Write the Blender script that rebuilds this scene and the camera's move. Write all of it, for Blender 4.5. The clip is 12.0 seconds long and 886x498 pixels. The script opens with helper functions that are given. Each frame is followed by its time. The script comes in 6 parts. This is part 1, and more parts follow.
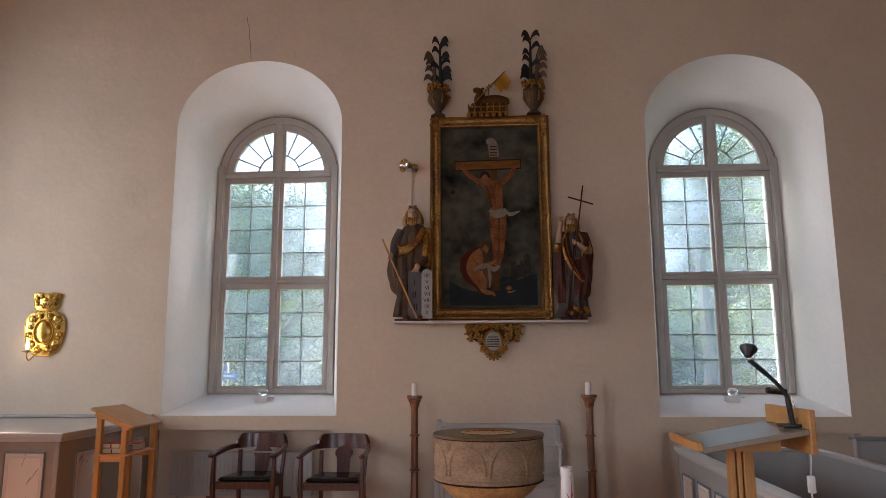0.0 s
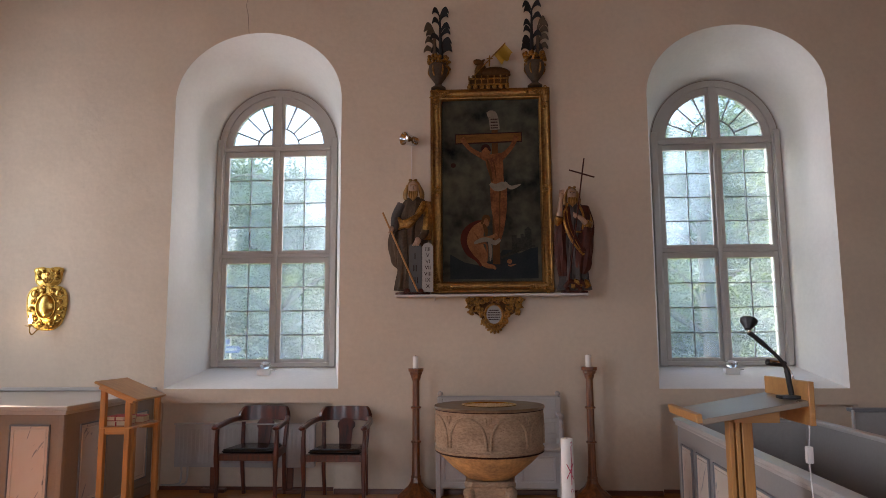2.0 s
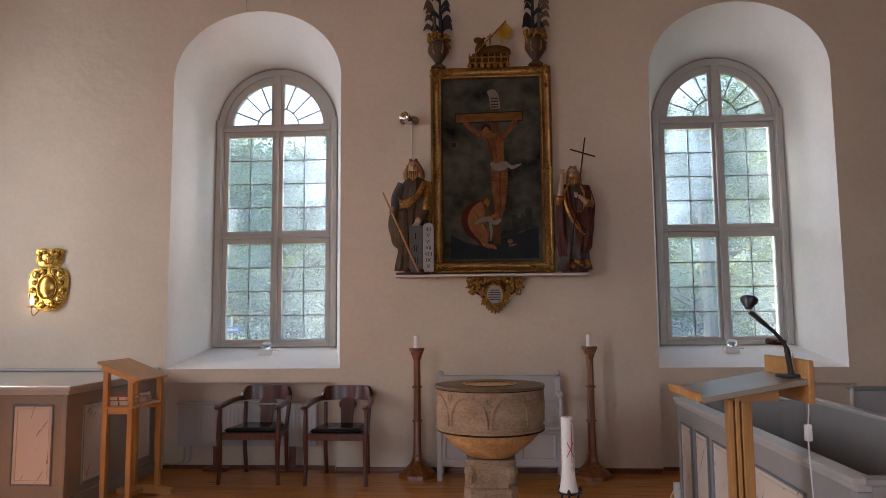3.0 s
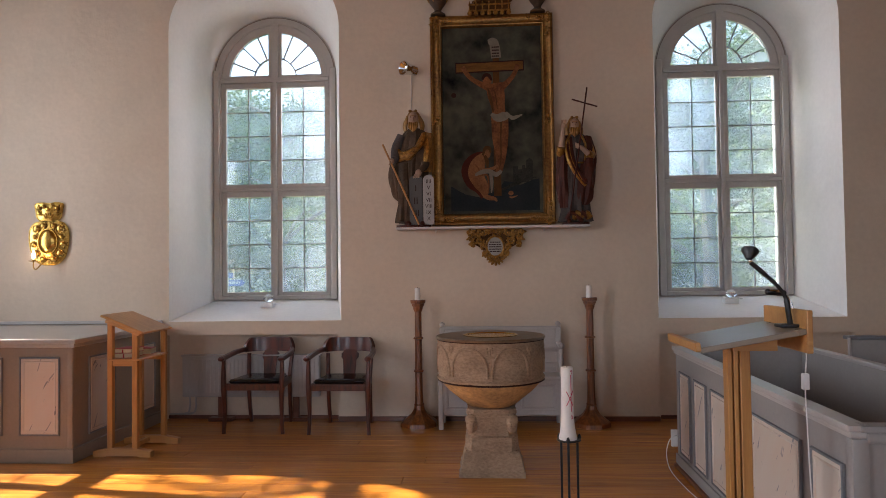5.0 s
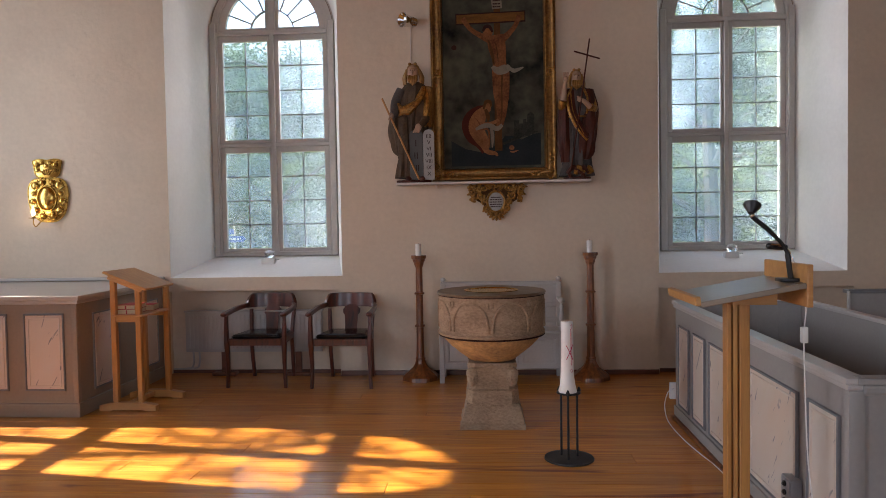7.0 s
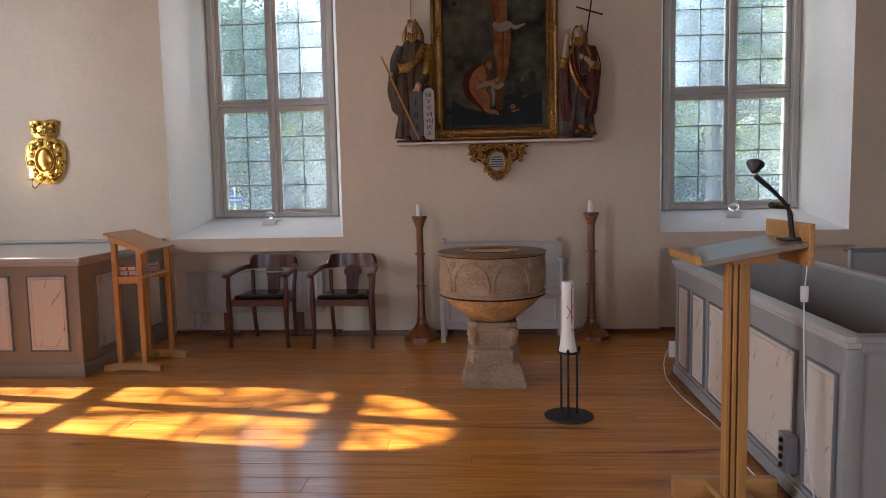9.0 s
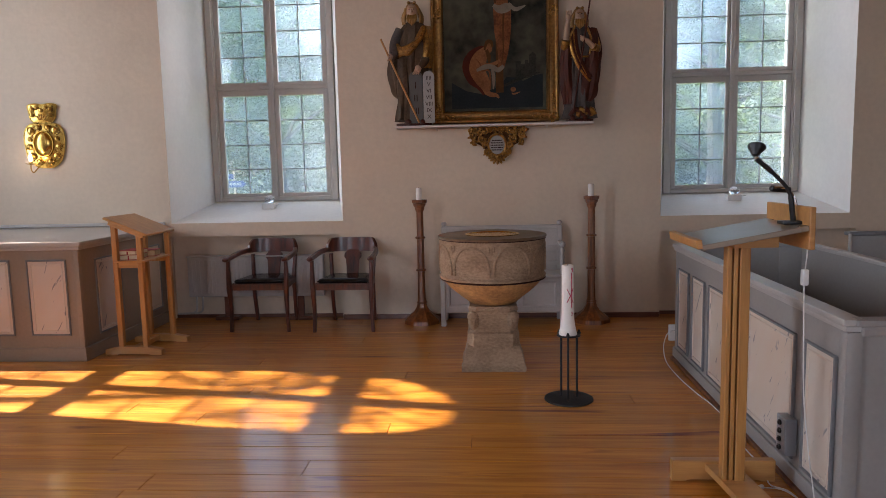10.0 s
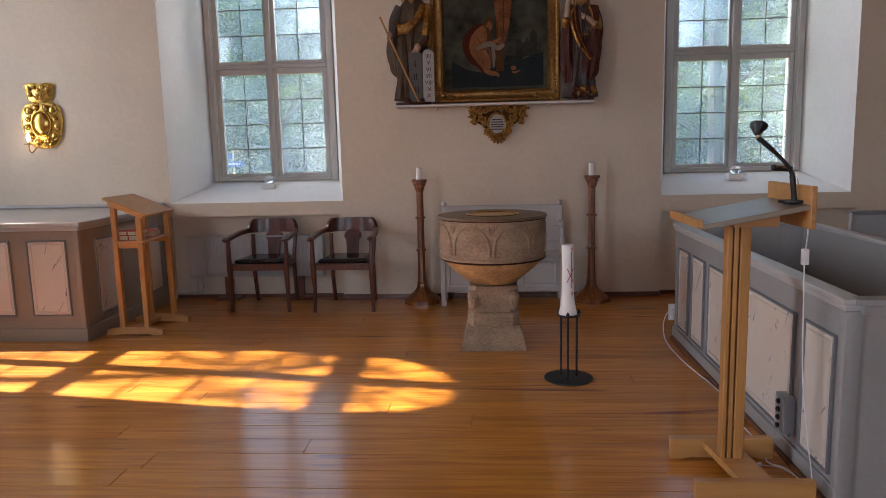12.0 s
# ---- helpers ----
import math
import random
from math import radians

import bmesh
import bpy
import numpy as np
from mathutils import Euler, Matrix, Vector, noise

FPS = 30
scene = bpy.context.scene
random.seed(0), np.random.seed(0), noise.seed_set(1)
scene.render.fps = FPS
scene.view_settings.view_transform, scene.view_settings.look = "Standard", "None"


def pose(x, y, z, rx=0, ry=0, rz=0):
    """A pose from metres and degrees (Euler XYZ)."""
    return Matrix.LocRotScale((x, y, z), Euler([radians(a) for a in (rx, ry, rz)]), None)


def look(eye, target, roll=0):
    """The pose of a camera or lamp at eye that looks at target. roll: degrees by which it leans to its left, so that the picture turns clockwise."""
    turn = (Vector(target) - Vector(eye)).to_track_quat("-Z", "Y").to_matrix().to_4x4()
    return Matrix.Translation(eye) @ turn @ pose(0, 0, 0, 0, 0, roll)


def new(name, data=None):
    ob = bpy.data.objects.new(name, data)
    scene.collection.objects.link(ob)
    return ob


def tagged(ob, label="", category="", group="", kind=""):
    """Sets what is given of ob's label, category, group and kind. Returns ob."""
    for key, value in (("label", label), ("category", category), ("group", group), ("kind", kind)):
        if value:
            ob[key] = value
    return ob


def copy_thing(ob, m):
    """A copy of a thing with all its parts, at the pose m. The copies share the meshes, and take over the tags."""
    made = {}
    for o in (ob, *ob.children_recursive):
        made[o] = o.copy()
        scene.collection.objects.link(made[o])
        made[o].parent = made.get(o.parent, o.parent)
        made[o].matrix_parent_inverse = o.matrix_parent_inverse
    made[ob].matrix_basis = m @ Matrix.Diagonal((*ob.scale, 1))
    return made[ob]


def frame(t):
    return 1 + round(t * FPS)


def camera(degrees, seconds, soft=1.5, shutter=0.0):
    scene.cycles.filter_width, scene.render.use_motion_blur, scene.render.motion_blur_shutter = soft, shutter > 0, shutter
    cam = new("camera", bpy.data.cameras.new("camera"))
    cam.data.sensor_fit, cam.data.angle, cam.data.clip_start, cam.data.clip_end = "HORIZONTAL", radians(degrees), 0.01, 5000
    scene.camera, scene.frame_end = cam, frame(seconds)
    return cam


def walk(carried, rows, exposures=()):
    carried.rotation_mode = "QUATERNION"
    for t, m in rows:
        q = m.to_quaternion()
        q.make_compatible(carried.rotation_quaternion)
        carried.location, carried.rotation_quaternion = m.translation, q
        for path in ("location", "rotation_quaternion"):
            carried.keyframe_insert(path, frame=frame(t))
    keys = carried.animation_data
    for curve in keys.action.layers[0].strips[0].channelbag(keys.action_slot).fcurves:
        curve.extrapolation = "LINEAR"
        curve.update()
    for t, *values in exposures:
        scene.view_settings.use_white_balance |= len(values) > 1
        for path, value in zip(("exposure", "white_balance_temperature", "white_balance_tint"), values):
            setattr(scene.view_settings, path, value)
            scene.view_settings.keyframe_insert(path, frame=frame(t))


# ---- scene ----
EXPO, SKY, SUN, WEST_A_POWER, WEST_FILL_POWER, SOUTH_FILL_POWER, SKY_LAMP, DUST, KELVIN, TINT = 3.0, 0.12, 4.5, 5.5, 9.5, 6.6, 3.0, 0.10, 7050, 26
H = 1.45
cam = camera(64.7, 12.0, soft=0.8)
# seconds, y, tilt, lean, turn: the camera stands still and tilts down
PATH = [
    (0.0, -0.0243, 99.335, 0.202, 3.485), (0.5, -0.0236, 99.06, 0.224, 3.513),
    (1.0, -0.0222, 98.546, 0.27, 3.533), (1.5, -0.0206, 97.914, 0.313, 3.549),
    (2.0, -0.0187, 97.183, 0.35, 3.566), (2.5, -0.0169, 96.48, 0.423, 3.601),
    (3.0, -0.0144, 95.555, 0.492, 3.628), (5.0, -0.0043, 91.652, 0.759, 3.695),
    (5.5, -0.0018, 90.684, 0.815, 3.719), (6.0, 0.0007, 89.726, 0.878, 3.729),
    (6.5, 0.0028, 88.929, 0.948, 3.745), (7.0, 0.0052, 88.006, 0.978, 3.752),
    (9.0, 0.0136, 84.762, 1.191, 3.802), (9.5, 0.0155, 84.052, 1.228, 3.804),
    (10.0, 0.0171, 83.434, 1.265, 3.809), (10.5, 0.0183, 82.953, 1.295, 3.804),
    (11.0, 0.0195, 82.486, 1.34, 3.801), (11.5, 0.0205, 82.102, 1.352, 3.803),
    (12.0, 0.0214, 81.783, 1.367, 3.807),
]
walk(cam, [(t, pose(0, y, H, rx, ry, rz)) for t, y, rx, ry, rz in PATH],
     exposures=[(0.0, EXPO, KELVIN, TINT), (5.0, EXPO, KELVIN, TINT), (12.0, EXPO + 0.03, KELVIN - 300, TINT - 2)])

# ---- light ----
SUN_WAY = Vector((1.0, -0.161, -0.64)).normalized()
world = bpy.data.worlds.new("sky")
scene.world = world
world.use_nodes = True
wn = world.node_tree
sky = wn.nodes.new("ShaderNodeTexSky")
sky.sky_type = "NISHITA"
sky.sun_disc = False
sky.sun_elevation = radians(32.3)
sky.sun_rotation = radians(-80.9)
sky.air_density = 1.3
sky.dust_density = 2.5
wn.links.new(sky.outputs[0], wn.nodes["Background"].inputs[0])
wn.nodes["Background"].inputs[1].default_value = SKY
sun_data = bpy.data.lights.new("sun", "SUN")
sun_data.energy = SUN
sun_data.angle = radians(0.53)
sun_data.color = (1.0, 0.93, 0.82)
sun = new("sun", sun_data)
sun.matrix_world = look(-40 * SUN_WAY, (0, 0, 0))


def window_lamp(name, eye, target, width, height, power, color=(0.68, 0.84, 1.0), spread=180):
    """An area lamp in a window opening, in place of the sky's daylight."""
    data = bpy.data.lights.new(name, "AREA")
    data.shape = "RECTANGLE"
    data.spread = radians(spread)
    data.size, data.size_y, data.energy, data.color = width, height, power, color
    ob = new(name, data)
    ob.matrix_world = look(eye, target)
    return ob


# ---- materials ----
def mat(name, color, rough=0.6, metal=0.0, var=0.12, scale=6.0, fine=60.0, bump=0.1, coat=0.0, color2=None, stretch=(1, 1, 1), spec=0.5, dist=0.004, swell=0.0):
    """A surface with variation at two scales and fine relief."""
    m = bpy.data.materials.new(name)
    m.use_nodes = True
    nt = m.node_tree
    n, l = nt.nodes, nt.links
    b = n["Principled BSDF"]
    b.inputs["Metallic"].default_value = metal
    b.inputs["Coat Weight"].default_value = coat
    b.inputs["Coat Roughness"].default_value = 0.12
    b.inputs["Specular IOR Level"].default_value = spec
    tc = n.new("ShaderNodeTexCoord")
    mp = n.new("ShaderNodeMapping")
    mp.inputs["Scale"].default_value = stretch
    l.new(tc.outputs["Object"], mp.inputs[0])
    big = n.new("ShaderNodeTexNoise")
    big.inputs["Scale"].default_value = scale
    big.inputs["Detail"].default_value = 6
    l.new(mp.outputs[0], big.inputs["Vector"])
    small = n.new("ShaderNodeTexNoise")
    small.inputs["Scale"].default_value = fine
    small.inputs["Detail"].default_value = 4
    l.new(mp.outputs[0], small.inputs["Vector"])
    mix = n.new("ShaderNodeMix")
    mix.data_type = "FLOAT"
    mix.inputs[0].default_value = 0.4
    l.new(big.outputs["Fac"], mix.inputs[2])
    l.new(small.outputs["Fac"], mix.inputs[3])
    ramp = n.new("ShaderNodeValToRGB")
    c2 = color2 or tuple(c * (1 - 2.2 * var) for c in color)
    ramp.color_ramp.elements[0].position, ramp.color_ramp.elements[1].position = 0.32, 0.66
    ramp.color_ramp.elements[0].color = (*c2, 1)
    ramp.color_ramp.elements[1].color = (*color, 1)
    l.new(mix.outputs[0], ramp.inputs[0])
    l.new(ramp.outputs[0], b.inputs["Base Color"])
    rr = n.new("ShaderNodeMapRange")
    rr.inputs[3].default_value, rr.inputs[4].default_value = max(0.02, rough - 0.1), min(1, rough + 0.1)
    l.new(big.outputs["Fac"], rr.inputs[0])
    l.new(rr.outputs[0], b.inputs["Roughness"])
    bp = n.new("ShaderNodeBump")
    bp.inputs["Strength"].default_value = bump
    bp.inputs["Distance"].default_value = dist
    l.new(small.outputs["Fac"], bp.inputs["Height"])
    if swell:
        hump = n.new("ShaderNodeBump")
        hump.inputs["Strength"].default_value = 0.6
        hump.inputs["Distance"].default_value = swell
        l.new(big.outputs["Fac"], hump.inputs["Height"])
        l.new(hump.outputs[0], bp.inputs["Normal"])
    l.new(bp.outputs[0], b.inputs["Normal"])
    return m


def wood(name, light, dark, rough=0.35, coat=0.3, along="x", rings=18.0, bump=0.08, coat_rough=0.15):
    """Wood with grain along one axis."""
    m = bpy.data.materials.new(name)
    m.use_nodes = True
    n, l = m.node_tree.nodes, m.node_tree.links
    b = n["Principled BSDF"]
    tc = n.new("ShaderNodeTexCoord")
    mp = n.new("ShaderNodeMapping")
    mp.inputs["Scale"].default_value = {"x": (0.07, 1, 1), "y": (1, 0.07, 1), "z": (1, 1, 0.07)}[along]
    src = tc.outputs["Object"]
    l.new(src, mp.inputs[0])
    no = n.new("ShaderNodeTexNoise")
    no.inputs["Scale"].default_value = rings
    no.inputs["Detail"].default_value = 7
    no.inputs["Distortion"].default_value = 0.7
    l.new(mp.outputs[0], no.inputs["Vector"])
    fi = n.new("ShaderNodeTexNoise")
    fi.inputs["Scale"].default_value = rings * 9
    fi.inputs["Detail"].default_value = 3
    l.new(mp.outputs[0], fi.inputs["Vector"])
    mix = n.new("ShaderNodeMix")
    mix.data_type = "FLOAT"
    mix.inputs[0].default_value = 0.3
    l.new(no.outputs["Fac"], mix.inputs[2])
    l.new(fi.outputs["Fac"], mix.inputs[3])
    ramp = n.new("ShaderNodeValToRGB")
    ramp.color_ramp.elements[0].position, ramp.color_ramp.elements[1].position = 0.36, 0.62
    ramp.color_ramp.elements[0].color, ramp.color_ramp.elements[1].color = (*dark, 1), (*light, 1)
    l.new(mix.outputs[0], ramp.inputs[0])
    out = ramp.outputs[0]
    l.new(out, b.inputs["Base Color"])
    b.inputs["Roughness"].default_value = rough
    b.inputs["Coat Weight"].default_value = coat
    b.inputs["Coat Roughness"].default_value = coat_rough
    bp = n.new("ShaderNodeBump")
    bp.inputs["Strength"].default_value = bump
    bp.inputs["Distance"].default_value = 0.002
    l.new(no.outputs["Fac"], bp.inputs["Height"])
    l.new(bp.outputs[0], b.inputs["Normal"])
    return m


def floor_wood(name, light, dark, heart):
    """Varnished pine boards: faint grain, a few dark heartwood streaks, a rippled glossy varnish with scratches."""
    m = bpy.data.materials.new(name)
    m.use_nodes = True
    n, l = m.node_tree.nodes, m.node_tree.links
    b = n["Principled BSDF"]
    tc = n.new("ShaderNodeTexCoord")
    info = n.new("ShaderNodeObjectInfo")
    mul = n.new("ShaderNodeVectorMath")
    mul.operation = "MULTIPLY_ADD"
    l.new(info.outputs["Random"], mul.inputs[0])
    mul.inputs[1].default_value = (31, 17, 13)
    l.new(tc.outputs["Object"], mul.inputs[2])

    def noise_at(stretch, scale, detail, distortion=0.0, src=None):
        mp = n.new("ShaderNodeMapping")
        mp.inputs["Scale"].default_value = stretch
        l.new(src or mul.outputs[0], mp.inputs[0])
        no = n.new("ShaderNodeTexNoise")
        no.inputs["Scale"].default_value, no.inputs["Detail"].default_value = scale, detail
        no.inputs["Distortion"].default_value = distortion
        l.new(mp.outputs[0], no.inputs["Vector"])
        return no.outputs["Fac"]

    def ramp(src, p0, c0, p1, c1):
        r = n.new("ShaderNodeValToRGB")
        r.color_ramp.elements[0].position, r.color_ramp.elements[1].position = p0, p1
        r.color_ramp.elements[0].color, r.color_ramp.elements[1].color = (*c0, 1), (*c1, 1)
        l.new(src, r.inputs[0])
        return r.outputs[0]

    def mix(fac, a, c):
        x = n.new("ShaderNodeMix")
        x.data_type = "RGBA"
        l.new(fac, x.inputs[0])
        l.new(a, x.inputs[6])
        l.new(c, x.inputs[7])
        return x.outputs[2]

    grain = noise_at((0.06, 1, 1), 26, 7, 0.6)
    fibre = noise_at((0.03, 1, 1), 150, 3)
    streak = noise_at((0.09, 1, 1), 7.5, 5, 0.9)
    patch = noise_at((0.5, 1, 1), 1.7, 3)
    base = ramp(grain, 0.33, dark, 0.62, light)
    hearts = ramp(grain, 0.40, heart, 0.66, tuple((h + d) / 2 for h, d in zip(heart, dark)))
    mask = ramp(streak, 0.635, (0, 0, 0), 0.70, (1, 1, 1))
    col = mix(mask, base, hearts)
    pores = ramp(fibre, 0.30, (0.72, 0.66, 0.60), 0.52, (1, 1, 1))
    mu = n.new("ShaderNodeMix")
    mu.data_type, mu.blend_type = "RGBA", "MULTIPLY"
    mu.inputs[0].default_value = 0.6
    l.new(col, mu.inputs[6])
    l.new(pores, mu.inputs[7])
    hsv = n.new("ShaderNodeHueSaturation")
    mr = n.new("ShaderNodeMapRange")
    mr.inputs[3].default_value, mr.inputs[4].default_value = 0.88, 1.08
    l.new(info.outputs["Random"], mr.inputs[0])
    l.new(mr.outputs[0], hsv.inputs["Value"])
    l.new(mu.outputs[2], hsv.inputs["Color"])
    l.new(hsv.outputs[0], b.inputs["Base Color"])
    b.inputs["Roughness"].default_value = 0.5
    b.inputs["Specular IOR Level"].default_value = 0.2
    b.inputs["Coat Weight"].default_value = 0.85
    cr = n.new("ShaderNodeMapRange")
    cr.inputs[3].default_value, cr.inputs[4].default_value = 0.07, 0.19
    l.new(patch, cr.inputs[0])
    l.new(cr.outputs[0], b.inputs["Coat Roughness"])
    peel = noise_at((1, 1, 1), 85, 2, 0.0, tc.outputs["Object"])
    swell = noise_at((1, 1, 1), 9, 3, 0.0, tc.outputs["Object"])
    specks = noise_at((1, 1, 1), 190, 1, 0.0, tc.outputs["Object"])
    prev = None
    for src, strength, dist in ((swell, 0.25, 0.006), (peel, 0.30, 0.0016), (ramp(specks, 0.70, (0, 0, 0), 0.78, (1, 1, 1)), 0.5, 0.0012)):
        bp = n.new("ShaderNodeBump")
        bp.inputs["Strength"].default_value, bp.inputs["Distance"].default_value = strength, dist
        l.new(src, bp.inputs["Height"])
        if prev:
            l.new(prev, bp.inputs["Normal"])
        prev = bp.outputs[0]
    l.new(prev, b.inputs["Coat Normal"])
    bp = n.new("ShaderNodeBump")
    bp.inputs["Strength"].default_value, bp.inputs["Distance"].default_value = 0.2, 0.002
    l.new(grain, bp.inputs["Height"])
    l.new(bp.outputs[0], b.inputs["Normal"])
    return m


def marbled(name, base, vein, warm):
    """Paint that imitates veined marble."""
    m = bpy.data.materials.new(name)
    m.use_nodes = True
    n, l = m.node_tree.nodes, m.node_tree.links
    b = n["Principled BSDF"]
    tc = n.new("ShaderNodeTexCoord")
    info = n.new("ShaderNodeObjectInfo")
    add = n.new("ShaderNodeVectorMath")
    add.operation = "MULTIPLY_ADD"
    l.new(info.outputs["Random"], add.inputs[0])
    add.inputs[1].default_value = (9, 7, 23)
    l.new(tc.outputs["Object"], add.inputs[2])
    turn = n.new("ShaderNodeMapping")
    turn.inputs["Rotation"].default_value = (0, radians(-32), 0)
    l.new(add.outputs[0], turn.inputs[0])

    def stretched(scale, size, detail, distortion):
        mp = n.new("ShaderNodeMapping")
        mp.inputs["Scale"].default_value = scale
        l.new(turn.outputs[0], mp.inputs[0])
        no = n.new("ShaderNodeTexNoise")
        no.inputs["Scale"].default_value, no.inputs["Detail"].default_value = size, detail
        no.inputs["Distortion"].default_value = distortion
        l.new(mp.outputs[0], no.inputs["Vector"])
        return no.outputs["Fac"]

    veins = stretched((3.2, 1, 0.55), 9.0, 2, 0.9)
    cloud = stretched((1.5, 1, 0.6), 3.0, 4, 0.4)
    tone = n.new("ShaderNodeValToRGB")
    tone.color_ramp.elements[0].position, tone.color_ramp.elements[1].position = 0.35, 0.65
    tone.color_ramp.elements[0].color, tone.color_ramp.elements[1].color = (*warm, 1), (*base, 1)
    l.new(cloud, tone.inputs[0])
    line = n.new("ShaderNodeValToRGB")
    line.color_ramp.elements[0].position, line.color_ramp.elements[1].position = 0.66, 0.70
    line.color_ramp.elements[0].color, line.color_ramp.elements[1].color = (0, 0, 0, 1), (0.85, 0.85, 0.85, 1)
    l.new(veins, line.inputs[0])
    ramp = n.new("ShaderNodeMix")
    ramp.data_type = "RGBA"
    ramp.inputs[7].default_value = (*vein, 1)
    l.new(line.outputs[0], ramp.inputs[0])
    l.new(tone.outputs[0], ramp.inputs[6])
    l.new(ramp.outputs[2], b.inputs["Base Color"])
    b.inputs["Roughness"].default_value = 0.5
    return m


def glass_pane(name):
    """Old window glass: clear, with a film of dust and a soft ripple."""
    m = bpy.data.materials.new(name)
    m.use_nodes = True
    n, l = m.node_tree.nodes, m.node_tree.links
    n.remove(n["Principled BSDF"])
    out = n["Material Output"]
    tr = n.new("ShaderNodeBsdfTransparent")
    tr.inputs[0].default_value = (0.68, 0.77, 0.81, 1)
    dust = n.new("ShaderNodeBsdfTranslucent")
    dust.inputs[0].default_value = (0.66, 0.84, 0.98, 1)
    gl = n.new("ShaderNodeBsdfGlossy")
    gl.inputs["Roughness"].default_value = 0.03
    tc = n.new("ShaderNodeTexCoord")
    no = n.new("ShaderNodeTexNoise")
    no.inputs["Scale"].default_value = 3.5
    no.inputs["Detail"].default_value = 5
    l.new(tc.outputs["Object"], no.inputs["Vector"])
    mr = n.new("ShaderNodeMapRange")
    mr.inputs[1].default_value, mr.inputs[2].default_value = 0.3, 0.75
    mr.inputs[3].default_value, mr.inputs[4].default_value = DUST, DUST * 2.2
    l.new(no.outputs["Fac"], mr.inputs[0])
    info = n.new("ShaderNodeObjectInfo")
    each = n.new("ShaderNodeMapRange")
    each.inputs[3].default_value, each.inputs[4].default_value = 0.75, 1.25
    l.new(info.outputs["Random"], each.inputs[0])
    haze = n.new("ShaderNodeMath")
    haze.operation = "MULTIPLY"
    l.new(mr.outputs[0], haze.inputs[0])
    l.new(each.outputs[0], haze.inputs[1])
    m1 = n.new("ShaderNodeMixShader")
    l.new(haze.outputs[0], m1.inputs[0])
    l.new(tr.outputs[0], m1.inputs[1])
    l.new(dust.outputs[0], m1.inputs[2])
    m2 = n.new("ShaderNodeMixShader")
    m2.inputs[0].default_value = 0.05
    l.new(m1.outputs[0], m2.inputs[1])
    l.new(gl.outputs[0], m2.inputs[2])
    l.new(m2.outputs[0], out.inputs[0])
    return m


def leaf(name, a, b_):
    m = bpy.data.materials.new(name)
    m.use_nodes = True
    n, l = m.node_tree.nodes, m.node_tree.links
    p = n["Principled BSDF"]
    geo = n.new("ShaderNodeNewGeometry")
    ramp = n.new("ShaderNodeValToRGB")
    ramp.color_ramp.elements[0].color, ramp.color_ramp.elements[1].color = (*a, 1), (*b_, 1)
    l.new(geo.outputs["Random Per Island"], ramp.inputs[0])
    l.new(ramp.outputs[0], p.inputs["Base Color"])
    p.inputs["Roughness"].default_value = 0.5
    tl = n.new("ShaderNodeBsdfTranslucent")
    l.new(ramp.outputs[0], tl.inputs[0])
    mx = n.new("ShaderNodeMixShader")
    mx.inputs[0].default_value = 0.45
    l.new(p.outputs[0], mx.inputs[1])
    l.new(tl.outputs[0], mx.inputs[2])
    l.new(mx.outputs[0], n["Material Output"].inputs[0])
    return m


def emitter(name, color, strength):
    m = bpy.data.materials.new(name)
    m.use_nodes = True
    b = m.node_tree.nodes["Principled BSDF"]
    b.inputs["Base Color"].default_value = (*color, 1)
    b.inputs["Emission Color"].default_value = (*color, 1)
    b.inputs["Emission Strength"].default_value = strength
    return m


def clear_glass(name):
    m = bpy.data.materials.new(name)
    m.use_nodes = True
    b = m.node_tree.nodes["Principled BSDF"]
    b.inputs["Transmission Weight"].default_value = 1.0
    b.inputs["Roughness"].default_value = 0.0
    b.inputs["IOR"].default_value = 1.5
    return m


# The wall's plaster made paler for the reveals: daylight put into the colour.
LIT_PLASTER = mat("lit_plaster", (0.82, 0.795, 0.755), 0.9, swell=0.03, var=0.04, scale=2.0, fine=25, bump=0.18, dist=0.005, spec=0.2)
PLASTER = mat("plaster", (0.635, 0.53, 0.415), 0.85, var=0.06, scale=1.6, swell=0.05, fine=22, bump=0.22, dist=0.006, spec=0.2)
# Unseen ceiling, coloured orange-brown so that its bounce warms the upper walls.
CEIL = mat("ceiling_bounce_tint", (0.54, 0.28, 0.085), 0.9, var=0.04, scale=1.0, fine=20, bump=0.1, spec=0.2)
FRAME_PAINT = mat("window_paint", (0.50, 0.47, 0.43), 0.45, var=0.07, scale=5, fine=70, bump=0.1)
LEAD = mat("glazing_bar_paint", (0.36, 0.37, 0.38), 0.5, var=0.08, scale=9)
GLASS = glass_pane("window_glass")
PEW_GREY = mat("grey_paint", (0.325, 0.31, 0.295), 0.42, var=0.06, scale=2.5, fine=45, bump=0.08)
# Grey-brown paint; part of its warmth is floor bounce put into the colour.
CHEST_PAINT = mat("bounce_taupe_paint", (0.30, 0.235, 0.18), 0.42, var=0.07, scale=2.5, fine=45, bump=0.08)
PEW_EDGE = mat("dark_grey_paint", (0.19, 0.195, 0.205), 0.4, var=0.1, scale=4, fine=50)
# Worn pale paint, with the light caught by top edges put into it.
PEW_TOP = mat("worn_lit_grey_paint", (0.46, 0.435, 0.41), 0.32, var=0.06, scale=5, fine=60)
MARBLE = marbled("marbled_paint", (0.60, 0.53, 0.46), (0.19, 0.185, 0.20), (0.60, 0.475, 0.38))
FLOOR = floor_wood("varnished_pine", (0.61, 0.245, 0.030), (0.45, 0.150, 0.015), (0.17, 0.034, 0.008))
